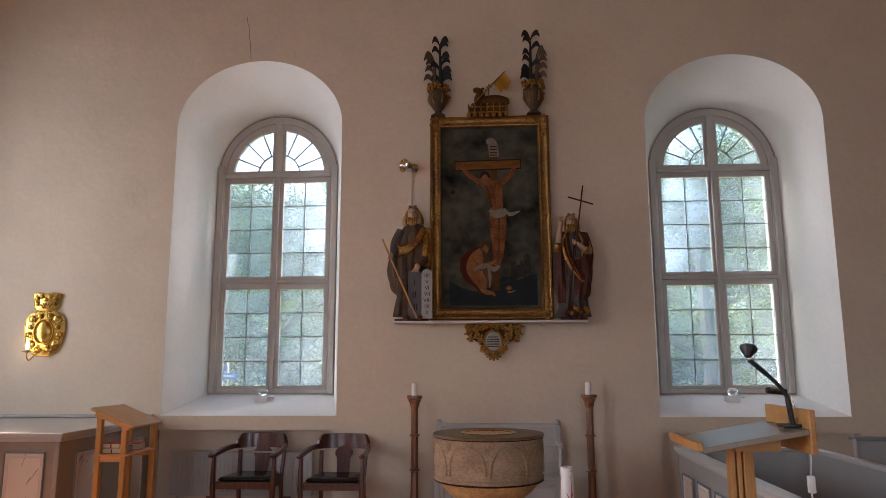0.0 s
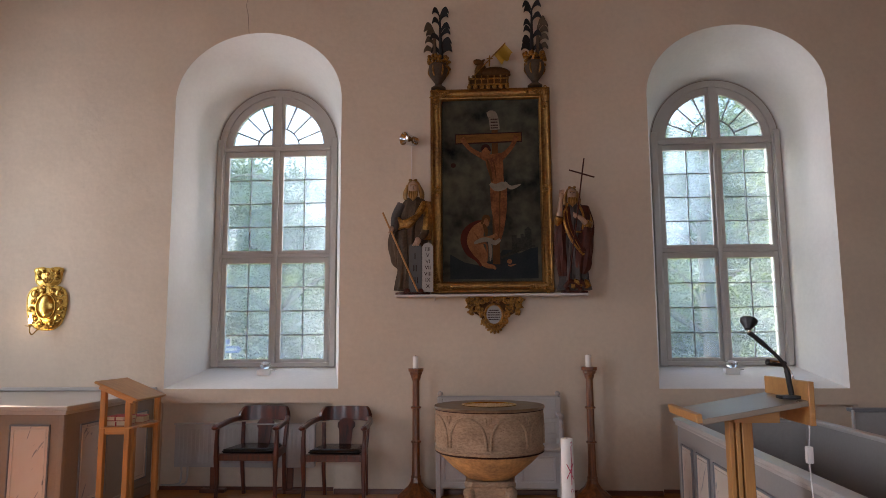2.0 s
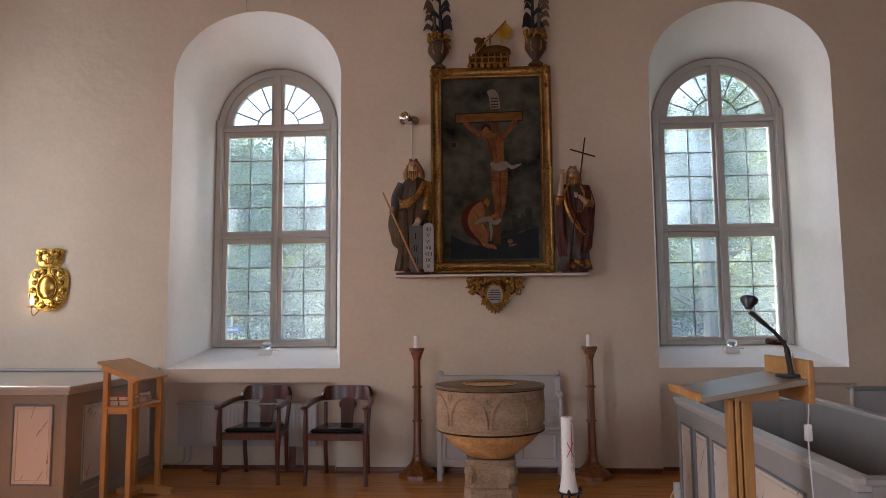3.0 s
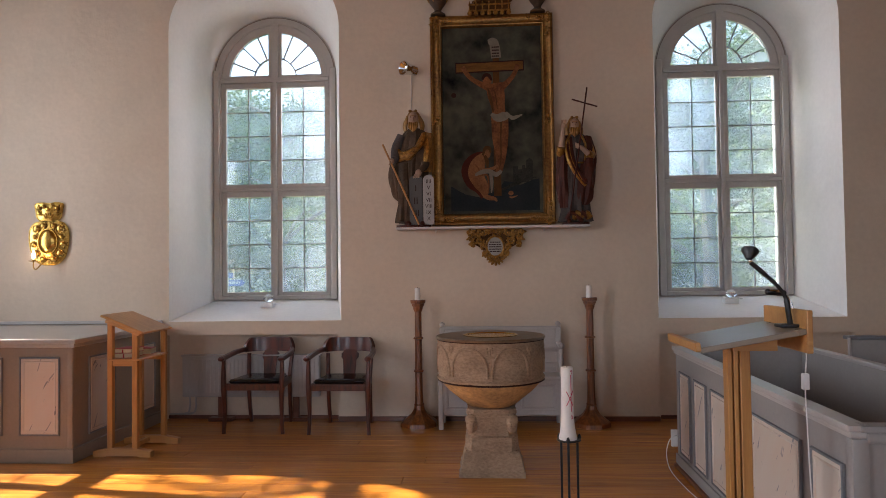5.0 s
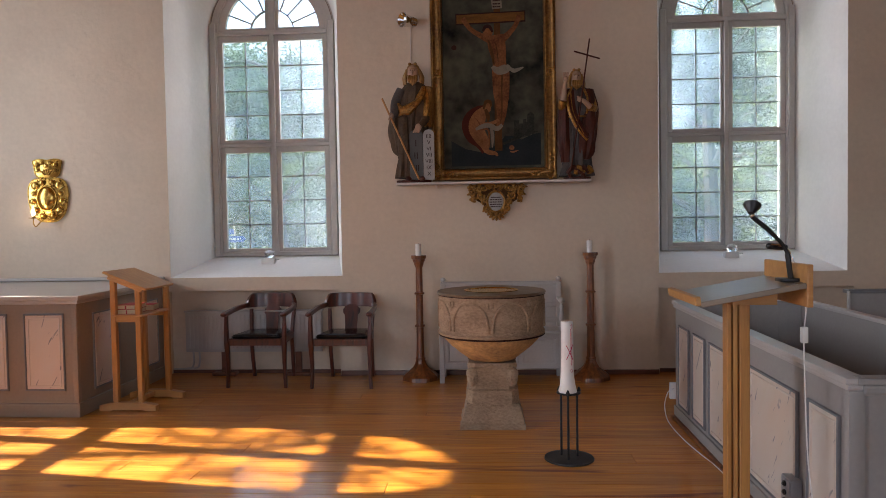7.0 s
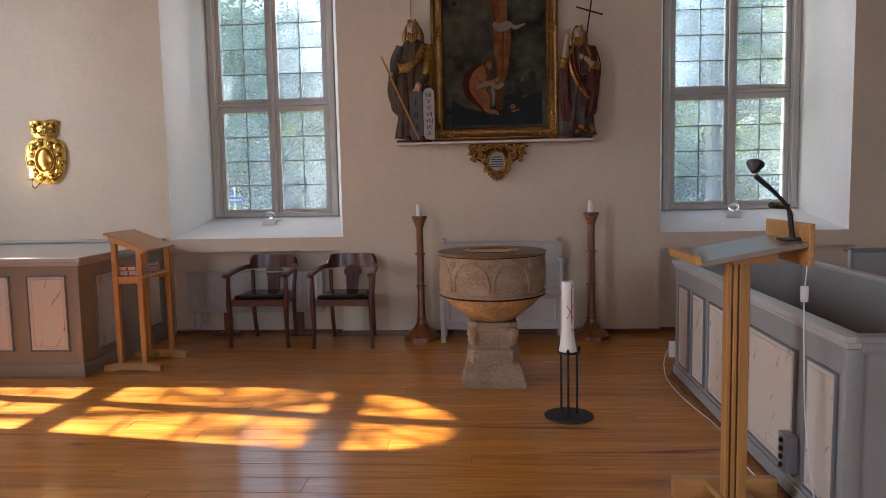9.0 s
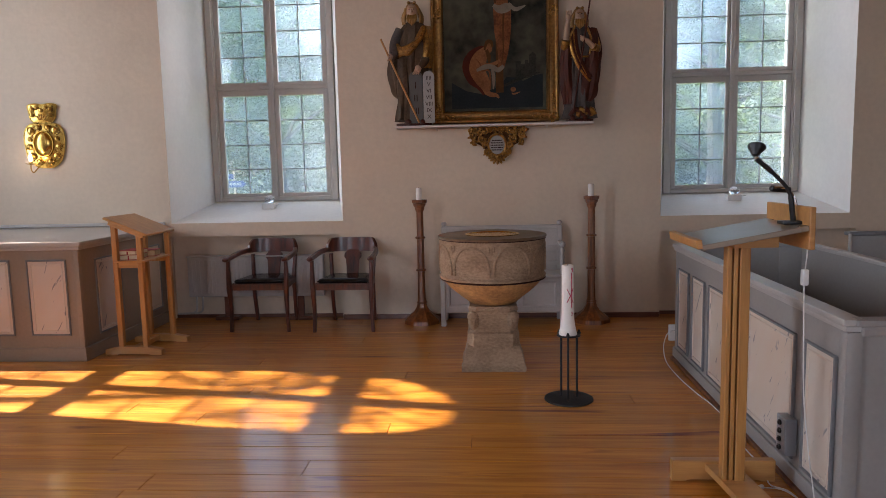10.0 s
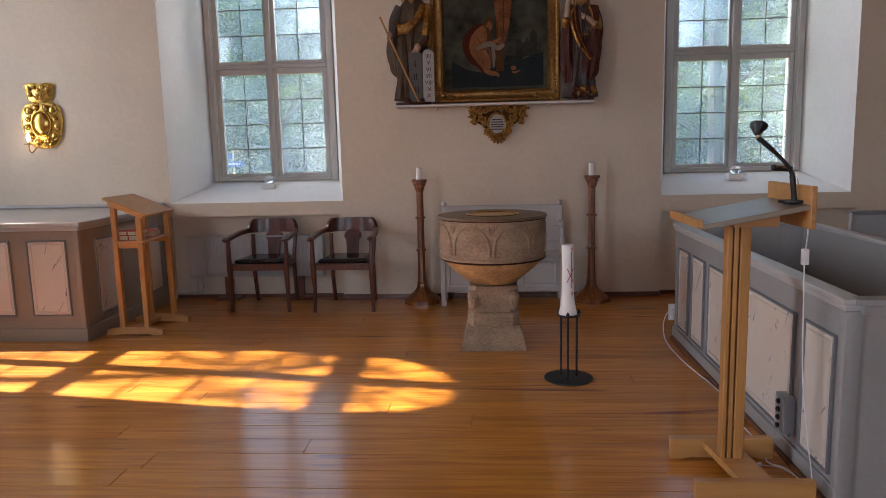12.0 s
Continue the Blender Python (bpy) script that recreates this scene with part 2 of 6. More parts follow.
SKIRT = wood("brown_skirting", (0.16, 0.055, 0.03), (0.09, 0.03, 0.018), rough=0.4, along="x")
MAHOGANY = wood("mahogany", (0.11, 0.018, 0.005), (0.018, 0.003, 0.0015), rough=0.34, coat=0.28, along="z", rings=30)
OAK_STAIN = wood("stained_oak", (0.27, 0.088, 0.022), (0.085, 0.021, 0.005), rough=0.34, coat=0.35, along="z", rings=25)
BEECH = wood("beech", (0.50, 0.235, 0.065), (0.38, 0.16, 0.04), rough=0.4, coat=0.15, along="z", rings=26)
BEECH_X = wood("beech_top", (0.54, 0.27, 0.085), (0.44, 0.20, 0.06), rough=0.4, coat=0.15, along="x", rings=26)
LAMINATE = mat("grey_brown_laminate", (0.30, 0.245, 0.185), 0.3, var=0.05, scale=4, fine=90)
LEATHER = mat("black_leather", (0.010, 0.009, 0.010), 0.18, var=0.2, scale=8, fine=160, bump=0.2)
STONE = mat("grey_brown_stone", (0.42, 0.295, 0.195), 0.95, var=0.16, scale=5, fine=44, bump=0.9, dist=0.010, color2=(0.21, 0.14, 0.09), spec=0.2, stretch=(1, 1, 1.7))
# Ochre stone with the sunlit floor's orange bounce put into its colour.
STONE_BOUNCE = mat("bounce_tinted_sandstone", (0.66, 0.40, 0.16), 0.9, var=0.16, scale=9, fine=40, bump=0.7, dist=0.009, color2=(0.27, 0.165, 0.08))
BRASS = mat("brass", (0.72, 0.47, 0.12), 0.2, 1.0, var=0.10, scale=14, fine=50, bump=0.25, color2=(0.36, 0.21, 0.05))
GOLD = mat("gold_leaf", (0.52, 0.26, 0.055), 0.36, 0.75, var=0.22, scale=30, fine=110, bump=0.5, color2=(0.07, 0.024, 0.008))
GOLD_FRAME = mat("aged_gilding", (0.32, 0.16, 0.038), 0.36, 0.75, var=0.2, scale=5, fine=40, bump=0.2, color2=(0.10, 0.038, 0.012))
BLACK = mat("black_metal", (0.010, 0.010, 0.011), 0.45, 0.3, var=0.1)
BLACK_PLASTIC = mat("black_plastic", (0.008, 0.008, 0.009), 0.35, var=0.1)
CHROME = mat("chrome", (0.75, 0.76, 0.78), 0.12, 1.0, var=0.04)
WAX = mat("white_wax", (0.82, 0.78, 0.72), 0.45, var=0.03, scale=6)
WHITE_PLASTIC = mat("white_plastic", (0.72, 0.71, 0.68), 0.4, var=0.03)
GREY_PLASTIC = mat("grey_plastic", (0.30, 0.315, 0.335), 0.45, var=0.05)
RADIATOR = mat("radiator_enamel", (0.42, 0.41, 0.40), 0.4, var=0.04, scale=4)
RED = mat("red_cloth", (0.38, 0.018, 0.025), 0.6, var=0.1)
RED_INK = mat("red_wax", (0.50, 0.01, 0.06), 0.5, var=0.05)
PAPER = mat("paper_edge", (0.70, 0.58, 0.38), 0.8, var=0.1, fine=200)
SHELF_WHITE = mat("white_shelf_paint", (0.62, 0.56, 0.52), 0.6, var=0.06)
CANVAS = mat("dark_oil_paint", (0.090, 0.088, 0.062), 0.6, var=0.3, scale=2.6, fine=9, bump=0.1, color2=(0.003, 0.003, 0.004), spec=0.06)
P_WOOD = mat("painted_brown", (0.105, 0.045, 0.013), 0.55, var=0.2, scale=14, spec=0.08)
P_CROSS = mat("painted_oak", (0.20, 0.088, 0.022), 0.55, var=0.2, scale=6, fine=60, stretch=(1, 1, 4), color2=(0.085, 0.034, 0.010), spec=0.08)
P_SKIN = mat("painted_ochre", (0.25, 0.096, 0.036), 0.6, var=0.16, scale=11, color2=(0.075, 0.025, 0.011), spec=0.08)
P_PALE = mat("painted_pale_ochre", (0.30, 0.135, 0.055), 0.6, var=0.14, scale=10, color2=(0.13, 0.048, 0.018), spec=0.08)
P_WHITE = mat("painted_white", (0.22, 0.19, 0.145), 0.6, var=0.14, scale=12, spec=0.08)
P_RED = mat("painted_red_brown", (0.085, 0.017, 0.009), 0.6, var=0.16, scale=9, spec=0.08)
P_LAND = mat("painted_blue_green", (0.022, 0.027, 0.028), 0.6, var=0.3, scale=6, color2=(0.012, 0.016, 0.018), spec=0.08)
S_SKIN = mat("carved_skin_paint", (0.42, 0.26, 0.17), 0.5, var=0.1, scale=14)
S_HAIR = mat("carved_hair_paint", (0.34, 0.165, 0.035), 0.45, 0.3, var=0.2, scale=20, bump=0.5, fine=40)
S_ROBE = mat("carved_robe_paint", (0.105, 0.068, 0.042), 0.6, var=0.25, scale=9, bump=0.4, spec=0.15)
S_GREY = mat("carved_grey_paint", (0.105, 0.088, 0.080), 0.6, var=0.25, scale=9, bump=0.4, spec=0.15)
S_DARK = mat("carved_dark_paint", (0.036, 0.010, 0.006), 0.55, var=0.2, scale=9, spec=0.15)
S_MANTLE = mat("carved_mantle_paint", (0.085, 0.020, 0.010), 0.5, var=0.25, scale=12, bump=0.4, spec=0.2)
TABLET_STONE = mat("tablet_paint", (0.34, 0.325, 0.30), 0.55, var=0.1, scale=12)
TABLET_DARK = mat("tablet_dark_paint", (0.07, 0.066, 0.06), 0.55, var=0.1, scale=12)
BARK = mat("bark", (0.075, 0.06, 0.045), 0.9, var=0.2, scale=4, fine=25, bump=0.7, dist=0.03)
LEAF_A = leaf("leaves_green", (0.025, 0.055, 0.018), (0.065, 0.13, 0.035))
# Paler leaf tones: the haze of distance is put into the colour.
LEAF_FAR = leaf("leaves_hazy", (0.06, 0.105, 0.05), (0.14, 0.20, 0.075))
LEAF_B = leaf("leaves_light", (0.06, 0.115, 0.018), (0.19, 0.25, 0.04))
GRASS = mat("grass", (0.09, 0.14, 0.035), 0.9, var=0.25, scale=0.8, fine=14, bump=0.5, dist=0.03)
SIGN_BLUE = mat("sign_blue", (0.01, 0.10, 0.42), 0.4, var=0.04)
BULB = emitter("lit_bulb", (1.0, 0.72, 0.38), 5.0)
CRYSTAL = clear_glass("crystal")
GROUT = mat("crack", (0.22, 0.17, 0.14), 0.9, var=0.1)


# ---- mesh helpers ----
def thing(name, at, label, category, group="", turn=0, kind=""):
    ob = new(name)
    ob.matrix_world = pose(*at, 0, 0, turn)
    return tagged(ob, label, category, group, kind)


def part(name, bm, material, parent=None, label="", smooth=False):
    """Links a bmesh as one mesh object, under a thing or a part."""
    me = bpy.data.meshes.new(name)
    bmesh.ops.recalc_face_normals(bm, faces=bm.faces)
    bm.to_mesh(me)
    bm.free()
    for m in material if isinstance(material, (list, tuple)) else [material]:
        me.materials.append(m)
    if smooth:
        me.shade_smooth()
        if smooth != "all":
            me.set_sharp_from_angle(angle=radians(38))
    ob = new(name, me)
    if parent is not None:
        ob.parent = parent
    if label:
        ob["label"] = label
    return ob


def nb():
    return bmesh.new()


def box(bm, x0, x1, y0, y1, z0, z1, bev=0.0, seg=1):
    vs = bmesh.ops.create_cube(bm, size=1, matrix=Matrix.LocRotScale(((x0 + x1) / 2, (y0 + y1) / 2, (z0 + z1) / 2), None, (abs(x1 - x0), abs(y1 - y0), abs(z1 - z0))))["verts"]
    if bev:
        es = {e for v in vs for e in v.link_edges}
        bmesh.ops.bevel(bm, geom=list(es), offset=bev, segments=seg, affect="EDGES", profile=0.6)
    return bm


def beam(bm, a, b, w, d, bev=0.003, side=(1, 0, 0)):
    """A straight bar of w by d from a to b."""
    a, b = Vector(a), Vector(b)
    z = (b - a).normalized()
    x = (Vector(side) - z * Vector(side).dot(z)).normalized()
    y = z.cross(x)
    m = Matrix((x, y, z)).transposed().to_4x4()
    m.translation = (a + b) / 2
    vs = bmesh.ops.create_cube(bm, size=1, matrix=m @ Matrix.Diagonal((w, d, (b - a).length, 1)))["verts"]
    if bev:
        es = {e for v in vs for e in v.link_edges}
        bmesh.ops.bevel(bm, geom=list(es), offset=bev, segments=1, affect="EDGES")
    return bm


def lathe(bm, prof, n=28, at=(0, 0, 0), facets=False):
    rings = []
    for r, z in prof:
        if r < 1e-5:
            rings.append([bm.verts.new((at[0], at[1], at[2] + z))])
        else:
            rings.append([bm.verts.new((at[0] + r * math.cos(2 * math.pi * i / n), at[1] + r * math.sin(2 * math.pi * i / n), at[2] + z)) for i in range(n)])
    for a, b in zip(rings, rings[1:]):
        for i in range(n):
            j = (i + 1) % n
            vs = [a[i % len(a)], a[j % len(a)], b[j % len(b)], b[i % len(b)]]
            vs = list(dict.fromkeys(vs))
            if len(vs) > 2:
                bm.faces.new(vs)
    for r in (rings[0], rings[-1]):
        if len(r) > 2:
            bm.faces.new(r)
    return bm


def tube(bm, pts, r, n=8, closed=False):
    """A round rod along points; r one radius or one for each point."""
    pts = [Vector(p) for p in pts]
    rs = r if isinstance(r, (list, tuple)) else [r] * len(pts)
    rings, up = [], None
    for i, p in enumerate(pts):
        t = (pts[min(i + 1, len(pts) - 1)] - pts[max(i - 1, 0)])
        if closed:
            t = pts[(i + 1) % len(pts)] - pts[i - 1]
        t.normalize()
        if up is None:
            up = Vector((0, 0, 1)) if abs(t.z) < 0.9 else Vector((1, 0, 0))
        x = (up - t * up.dot(t))
        x = x.normalized() if x.length > 1e-6 else t.orthogonal().normalized()
        up = x
        y = t.cross(x)
        rings.append([bm.verts.new(p + rs[i] * (math.cos(2 * math.pi * k / n) * x + math.sin(2 * math.pi * k / n) * y)) for k in range(n)])
    pairs = list(zip(rings, rings[1:])) + ([(rings[-1], rings[0])] if closed else [])
    for a, b in pairs:
        for k in range(n):
            bm.faces.new((a[k], a[(k + 1) % n], b[(k + 1) % n], b[k]))
    if not closed:
        bm.faces.new(rings[0])
        bm.faces.new(rings[-1])
    return bm


def blob(bm, at, radii, turn=(0, 0, 0), u=14, v=9, index=None):
    n0 = len(bm.faces)
    bmesh.ops.create_uvsphere(bm, u_segments=u, v_segments=v, radius=1, matrix=pose(*at, *turn) @ Matrix.Diagonal((*radii, 1)))
    if index is not None:
        bm.faces.ensure_lookup_table()
        for f in bm.faces[n0:]:
            f.material_index = index
    return bm


def paint(bm, n0, index):
    bm.faces.ensure_lookup_table()
    for f in bm.faces[n0:]:
        f.material_index = index


def slab(bm, outline, y0, y1, bev=0.0):
    """A flat piece: an outline in x and z, thick from y0 to y1."""
    a = [bm.verts.new((x, y0, z)) for x, z in outline]
    b = [bm.verts.new((x, y1, z)) for x, z in outline]
    fa = bm.faces.new(a)
    bm.faces.new(b[::-1])
    for i in range(len(a)):
        j = (i + 1) % len(a)
        bm.faces.new((a[i], b[i], b[j], a[j]))
    if bev:
        bmesh.ops.bevel(bm, geom=list(fa.edges), offset=bev, segments=2, affect="EDGES")
    return bm


def rect_frame(bm, x0, x1, z0, z1, prof):
    """A mitred moulding round a rectangle; prof: (distance inwards, y)."""
    loops = []
    for d, y in prof:
        loops.append([bm.verts.new(p) for p in ((x0 + d, y, z0 + d), (x1 - d, y, z0 + d), (x1 - d, y, z1 - d), (x0 + d, y, z1 - d))])
    for a, b in zip(loops, loops[1:]):
        for i in range(4):
            j = (i + 1) % 4
            bm.faces.new((a[i], a[j], b[j], b[i]))
    return bm


def disc_outline(cx, cz, rx, rz, n=28, a0=0, a1=360):
    k = n if abs(a1 - a0) >= 360 else n + 1
    return [(cx + rx * math.cos(radians(a0 + (a1 - a0) * i / n)), cz + rz * math.sin(radians(a0 + (a1 - a0) * i / n))) for i in range(k)]


def strip(pts, widths):
    """The outline of a flat band along points in x and z."""
    left, right = [], []
    for i, (x, z) in enumerate(pts):
        xa, za = pts[max(i - 1, 0)]
        xb, zb = pts[min(i + 1, len(pts) - 1)]
        l = math.hypot(xb - xa, zb - za)
        nx, nz = -(zb - za) / l, (xb - xa) / l
        w = widths[i] / 2
        left.append((x + nx * w, z + nz * w))
        right.append((x - nx * w, z - nz * w))
    return left + right[::-1]


def spline(pts, n=6):
    """Smooth points through the given ones."""
    out, p = [], [Vector(q) for q in pts]
    for i in range(len(p) - 1):
        a, b, c, d = p[max(i - 1, 0)], p[i], p[i + 1], p[min(i + 2, len(p) - 1)]
        for k in range(n):
            t = k / n
            out.append(0.5 * (2 * b + (c - a) * t + (2 * a - 5 * b + 4 * c - d) * t * t + (3 * b - a - 3 * c + d) * t ** 3))
    return out + [p[-1]]


def bars(bm, x0, x1, z, h, y, rnd, gap=0.25):
    """A line of writing that cannot be read, as plain bars."""
    x = x0
    while x < x1:
        w = min(rnd.uniform(0.8, 2.2) * h, x1 - x)
        box(bm, x, x + w, y - 0.0015, y + 0.0005, z, z + h)
        x += w + gap * h
    return bm
# ---- the room ----
D, DEPTH, TH, TOP = 6.71, 0.78, 1.15, 7.2
WEST, EAST, SOUTH = -5.7, 9.0, -6.0


def arch_loop(c, half, z0, zs, rise, n=44):
    pts = [(c - half, z0), (c + half, z0)]
    return pts + [(c + half * math.cos(math.pi * i / n), zs + rise * math.sin(math.pi * i / n)) for i in range(n + 1)]


def face_with_holes(bm, outer, holes, y):
    edges = []
    for loop in [outer, *holes]:
        vs = [bm.verts.new((x, y, z)) for x, z in loop]
        edges += [bm.edges.new((vs[i], vs[(i + 1) % len(vs)])) for i in range(len(vs))]
    bmesh.ops.triangle_fill(bm, use_beauty=True, use_dissolve=False, edges=edges)


def loft(bm, a, ya, b, yb):
    va = [bm.verts.new((x, ya, z)) for x, z in a]
    vb = [bm.verts.new((x, yb, z)) for x, z in b]
    for i in range(len(a)):
        j = (i + 1) % len(a)
        bm.faces.new((va[i], va[j], vb[j], vb[i]))


def wall(name, m, x0, x1, openings, label):
    """A thick plastered wall along local x, room side at y 0. Openings: (c, half, sill, spring, rise), (c, half, sill, spring), recess or None."""
    bm = nb()
    outer = [(x0, 0)]
    for inner, back, rec in openings:
        if rec:
            outer += [(rec[0], 0), (rec[0], rec[2]), (rec[1], rec[2]), (rec[1], 0)]
    outer += [(x1, 0), (x1, TOP), (x0, TOP)]
    loops = [(arch_loop(*inner), arch_loop(*back[:4], back[1])) for inner, back, rec in openings]
    face_with_holes(bm, outer, [a for a, b in loops], 0)
    face_with_holes(bm, [(x0, 0), (x1, 0), (x1, TOP), (x0, TOP)], [b for a, b in loops], TH)
    for x in (x0, x1):
        bm.faces.new([bm.verts.new(p) for p in ((x, 0, 0), (x, TH, 0), (x, TH, TOP), (x, 0, TOP))])
    for inner, back, rec in openings:
        if rec:
            a, b, h, d = rec
            P = lambda *p: bm.verts.new(p)
            bm.faces.new((P(a, d, 0), P(b, d, 0), P(b, d, h), P(a, d, h)))
            bm.faces.new((P(a, 0, 0), P(a, d, 0), P(a, d, h), P(a, 0, h)))
            bm.faces.new((P(b, 0, 0), P(b, d, 0), P(b, d, h), P(b, 0, h)))
            bm.faces.new((P(a, 0, h), P(b, 0, h), P(b, d, h), P(a, d, h)))
    w = part(name, bm, PLASTER)
    w.matrix_world = m
    tagged(w, label, "wall", kind="structure")
    for a, b in loops:
        bm = nb()
        loft(bm, a, 0, b, DEPTH)
        loft(bm, b, DEPTH, b, TH)
        bmesh.ops.remove_doubles(bm, verts=bm.verts, dist=1e-5)
        part("window_reveal", bm, LIT_PLASTER, w, "splayed plaster window reveal, its daylight put into the paler colour", smooth=True)
    return w


NORTH_L = ((-2.285, 0.858, 0.968, 3.85, 0.715), (-2.30, 0.675, 1.143, 3.555), (-3.19, -1.46, 0.835, 0.11))
NORTH_R = ((2.452, 0.858, 0.962, 3.80, 0.69), (2.467, 0.675, 1.140, 3.53), (1.595, 3.37, 0.815, 0.11))
WEST_A = ((5.15, 0.86, 0.968, 3.85, 0.715), (5.15, 0.675, 1.143, 3.555), None)
# Unseen second west opening, added to let in fill light.
WEST_B = ((-0.2, 0.86, 0.968, 3.85, 0.715), (-0.2, 0.675, 1.143, 3.555), None)
# Unseen south openings, added so that frontal fill reaches the room.
SOUTH_L = ((2.3, 0.86, 0.968, 3.85, 0.715), (2.3, 0.675, 1.143, 3.555), None)
SOUTH_R = ((-2.47, 0.86, 0.968, 3.85, 0.715), (-2.47, 0.675, 1.143, 3.555), None)
wall("wall_north", pose(0, D, 0), WEST, EAST, [NORTH_L, NORTH_R], "uneven lime-plastered church wall with two arched window openings")
wall("wall_west", pose(WEST, 0, 0, 0, 0, 90), SOUTH, D, [WEST_B, WEST_A], "lime-plastered side wall with arched window openings")
# Unseen east wall, set far out so it bounces less light back.
wall("wall_east", pose(EAST, 0, 0, 0, 0, -90), -D, -SOUTH, [], "unseen plain lime-plastered side wall, set far off to cut bounce")
wall("wall_south", pose(0, SOUTH, 0, 0, 0, 180), -EAST, -WEST, [SOUTH_R, SOUTH_L], "unseen lime-plastered wall with two arched openings added for fill light")
bm = nb()
box(bm, WEST, EAST, SOUTH, D, 6.6, 6.8)
tagged(part("ceiling", bm, CEIL), "unseen flat ceiling, orange-brown to warm the bounced light", "ceiling", kind="structure")


# ---- windows ----
def arc_ring(bm, r0, r1, zs, y0, y1, a0=0, a1=180, n=32):
    """A flat arched moulding between two radii."""
    prev = None
    for i in range(n + 1):
        a = radians(a0 + (a1 - a0) * i / n)
        c, s = math.cos(a), math.sin(a)
        cur = [bm.verts.new((r * c, y, zs + r * s)) for r, y in ((r0, y0), (r1, y0), (r1, y1), (r0, y1))]
        if prev:
            for k in range(4):
                bm.faces.new((prev[k], prev[(k + 1) % 4], cur[(k + 1) % 4], cur[k]))
        else:
            bm.faces.new(cur)
        prev = cur
    bm.faces.new(prev)


def fan_outline(r, zs, sgn, x_in, z_in, n=16):
    """A quarter of a round window."""
    a0 = math.asin((z_in - zs) / r)
    a1 = math.acos(x_in / r)
    pts = [(sgn * r * math.cos(a0 + (a1 - a0) * i / n), zs + r * math.sin(a0 + (a1 - a0) * i / n)) for i in range(n + 1)]
    return pts + [(sgn * x_in, z_in)]


def window(name, m, zb, zs, label):
    """An arched timber window: four casements of small panes and a fanlight of two halves."""
    w = new(name)
    w.matrix_world = m
    tagged(w, label, "window", kind="structure")
    R = 0.675
    bm = nb()
    arc_ring(bm, 0.595, R + 0.01, zs, -0.035, 0.06)
    arc_ring(bm, 0.575, 0.605, zs, -0.015, 0.05)
    for s in (-1, 1):
        box(bm, s * 0.598, s * (R + 0.01), -0.035, 0.06, zb, zs, 0.006)
        box(bm, s * 0.615, s * (R + 0.004), -0.06, -0.03, zb, zs + 0.1, 0.006)
    box(bm, -0.6, 0.6, -0.035, 0.06, zb, zb + 0.045, 0.005)
    box(bm, -0.6, 0.6, -0.045, 0.06, zs - 0.035, zs + 0.012, 0.008)
    box(bm, -0.6, 0.6, -0.03, 0.06, 2.325, 2.365, 0.006)
    box(bm, -0.022, 0.022, -0.042, 0.06, zb + 0.04, zs, 0.006)
    box(bm, -0.038, 0.038, -0.04, 0.06, zs, zs + 0.6, 0.006)
    for z in (1.5, 2.05, 2.55, 3.2, zs + 0.06, zs + 0.45):
        blob(bm, (0, -0.043, z), (0.007, 0.004, 0.007), u=8, v=5)
    part("window_frame", bm, FRAME_PAINT, w, smooth=True)
    bm = nb()
    arc_ring(bm, 0.666, 0.674, zs, -0.039, -0.0355, 8, 172)
    part("plaster_gap", bm, GROUT, w, "dark gap between frame and plaster")
    for z0, z1 in ((zb + 0.047, 2.323), (2.367, zs - 0.037)):
        gz0, gz1 = z0 + 0.036, z1 - 0.06
        pane_me = None
        for s in (-1, 1):
            xa, xb = (0.024, 0.596) if s > 0 else (-0.596, -0.024)
            gx0, gx1 = (0.068, 0.548) if s > 0 else (-0.548, -0.056)
            bm = nb()
            for q in ((xa, gx0, z0, z1), (gx1, xb, z0, z1), (gx0, gx1, z0, gz0), (gx0, gx1, gz1, z1)):
                box(bm, q[0], q[1], -0.02, 0.03, q[2], q[3], 0.004)
            c = part("casement", bm, FRAME_PAINT, w, smooth=True)
            bm = nb()
            xm = (gx0 + gx1) / 2
            box(bm, xm - 0.0045, xm + 0.0045, -0.006, 0.018, gz0, gz1, 0.002)
            for i in (1, 2, 3):
                z = gz0 + (gz1 - gz0) * i / 4
                box(bm, gx0, gx1, -0.005, 0.017, z - 0.0048, z + 0.0048, 0.0015)
            part("glazing_bars", bm, LEAD, c, "thin dark grey glazing bars")
            for i in range(4):
                for k, (a, b) in enumerate(((gx0, xm - 0.0045), (xm + 0.0045, gx1))):
                    za, zc = gz0 + (gz1 - gz0) * i / 4 + 0.0048, gz0 + (gz1 - gz0) * (i + 1) / 4 - 0.0048
                    bm = nb()
                    box(bm, a, b, 0.004, 0.008, za, zc)
                    p = part("pane", bm, GLASS, c)
                    p.visible_shadow = False
                    p.rotation_euler = (0, 0, 0)
    for s in (-1, 1):
        bm = nb()
        arc_ring(bm, 0.515, 0.578, zs, -0.02, 0.03, *((0, 90) if s > 0 else (90, 180)), n=18)
        xa, xb = (0.04, 0.072) if s > 0 else (-0.072, -0.04)
        box(bm, xa, xb, -0.019, 0.029, zs + 0.013, zs + 0.545, 0.003)
        xa, xb = (0.07, 0.57) if s > 0 else (-0.57, -0.07)
        box(bm, xa, xb, -0.019, 0.029, zs + 0.013, zs + 0.045, 0.003)
        c = part("fanlight", bm, FRAME_PAINT, w, smooth=True)
        bm = nb()
        arc_ring(bm, 0.232, 0.244, zs, -0.006, 0.018, *((0, 90) if s > 0 else (90, 180)), n=16)
        for a in (22.5, 45, 67.5):
            ca, sa = math.cos(radians(a)) * s, math.sin(radians(a))
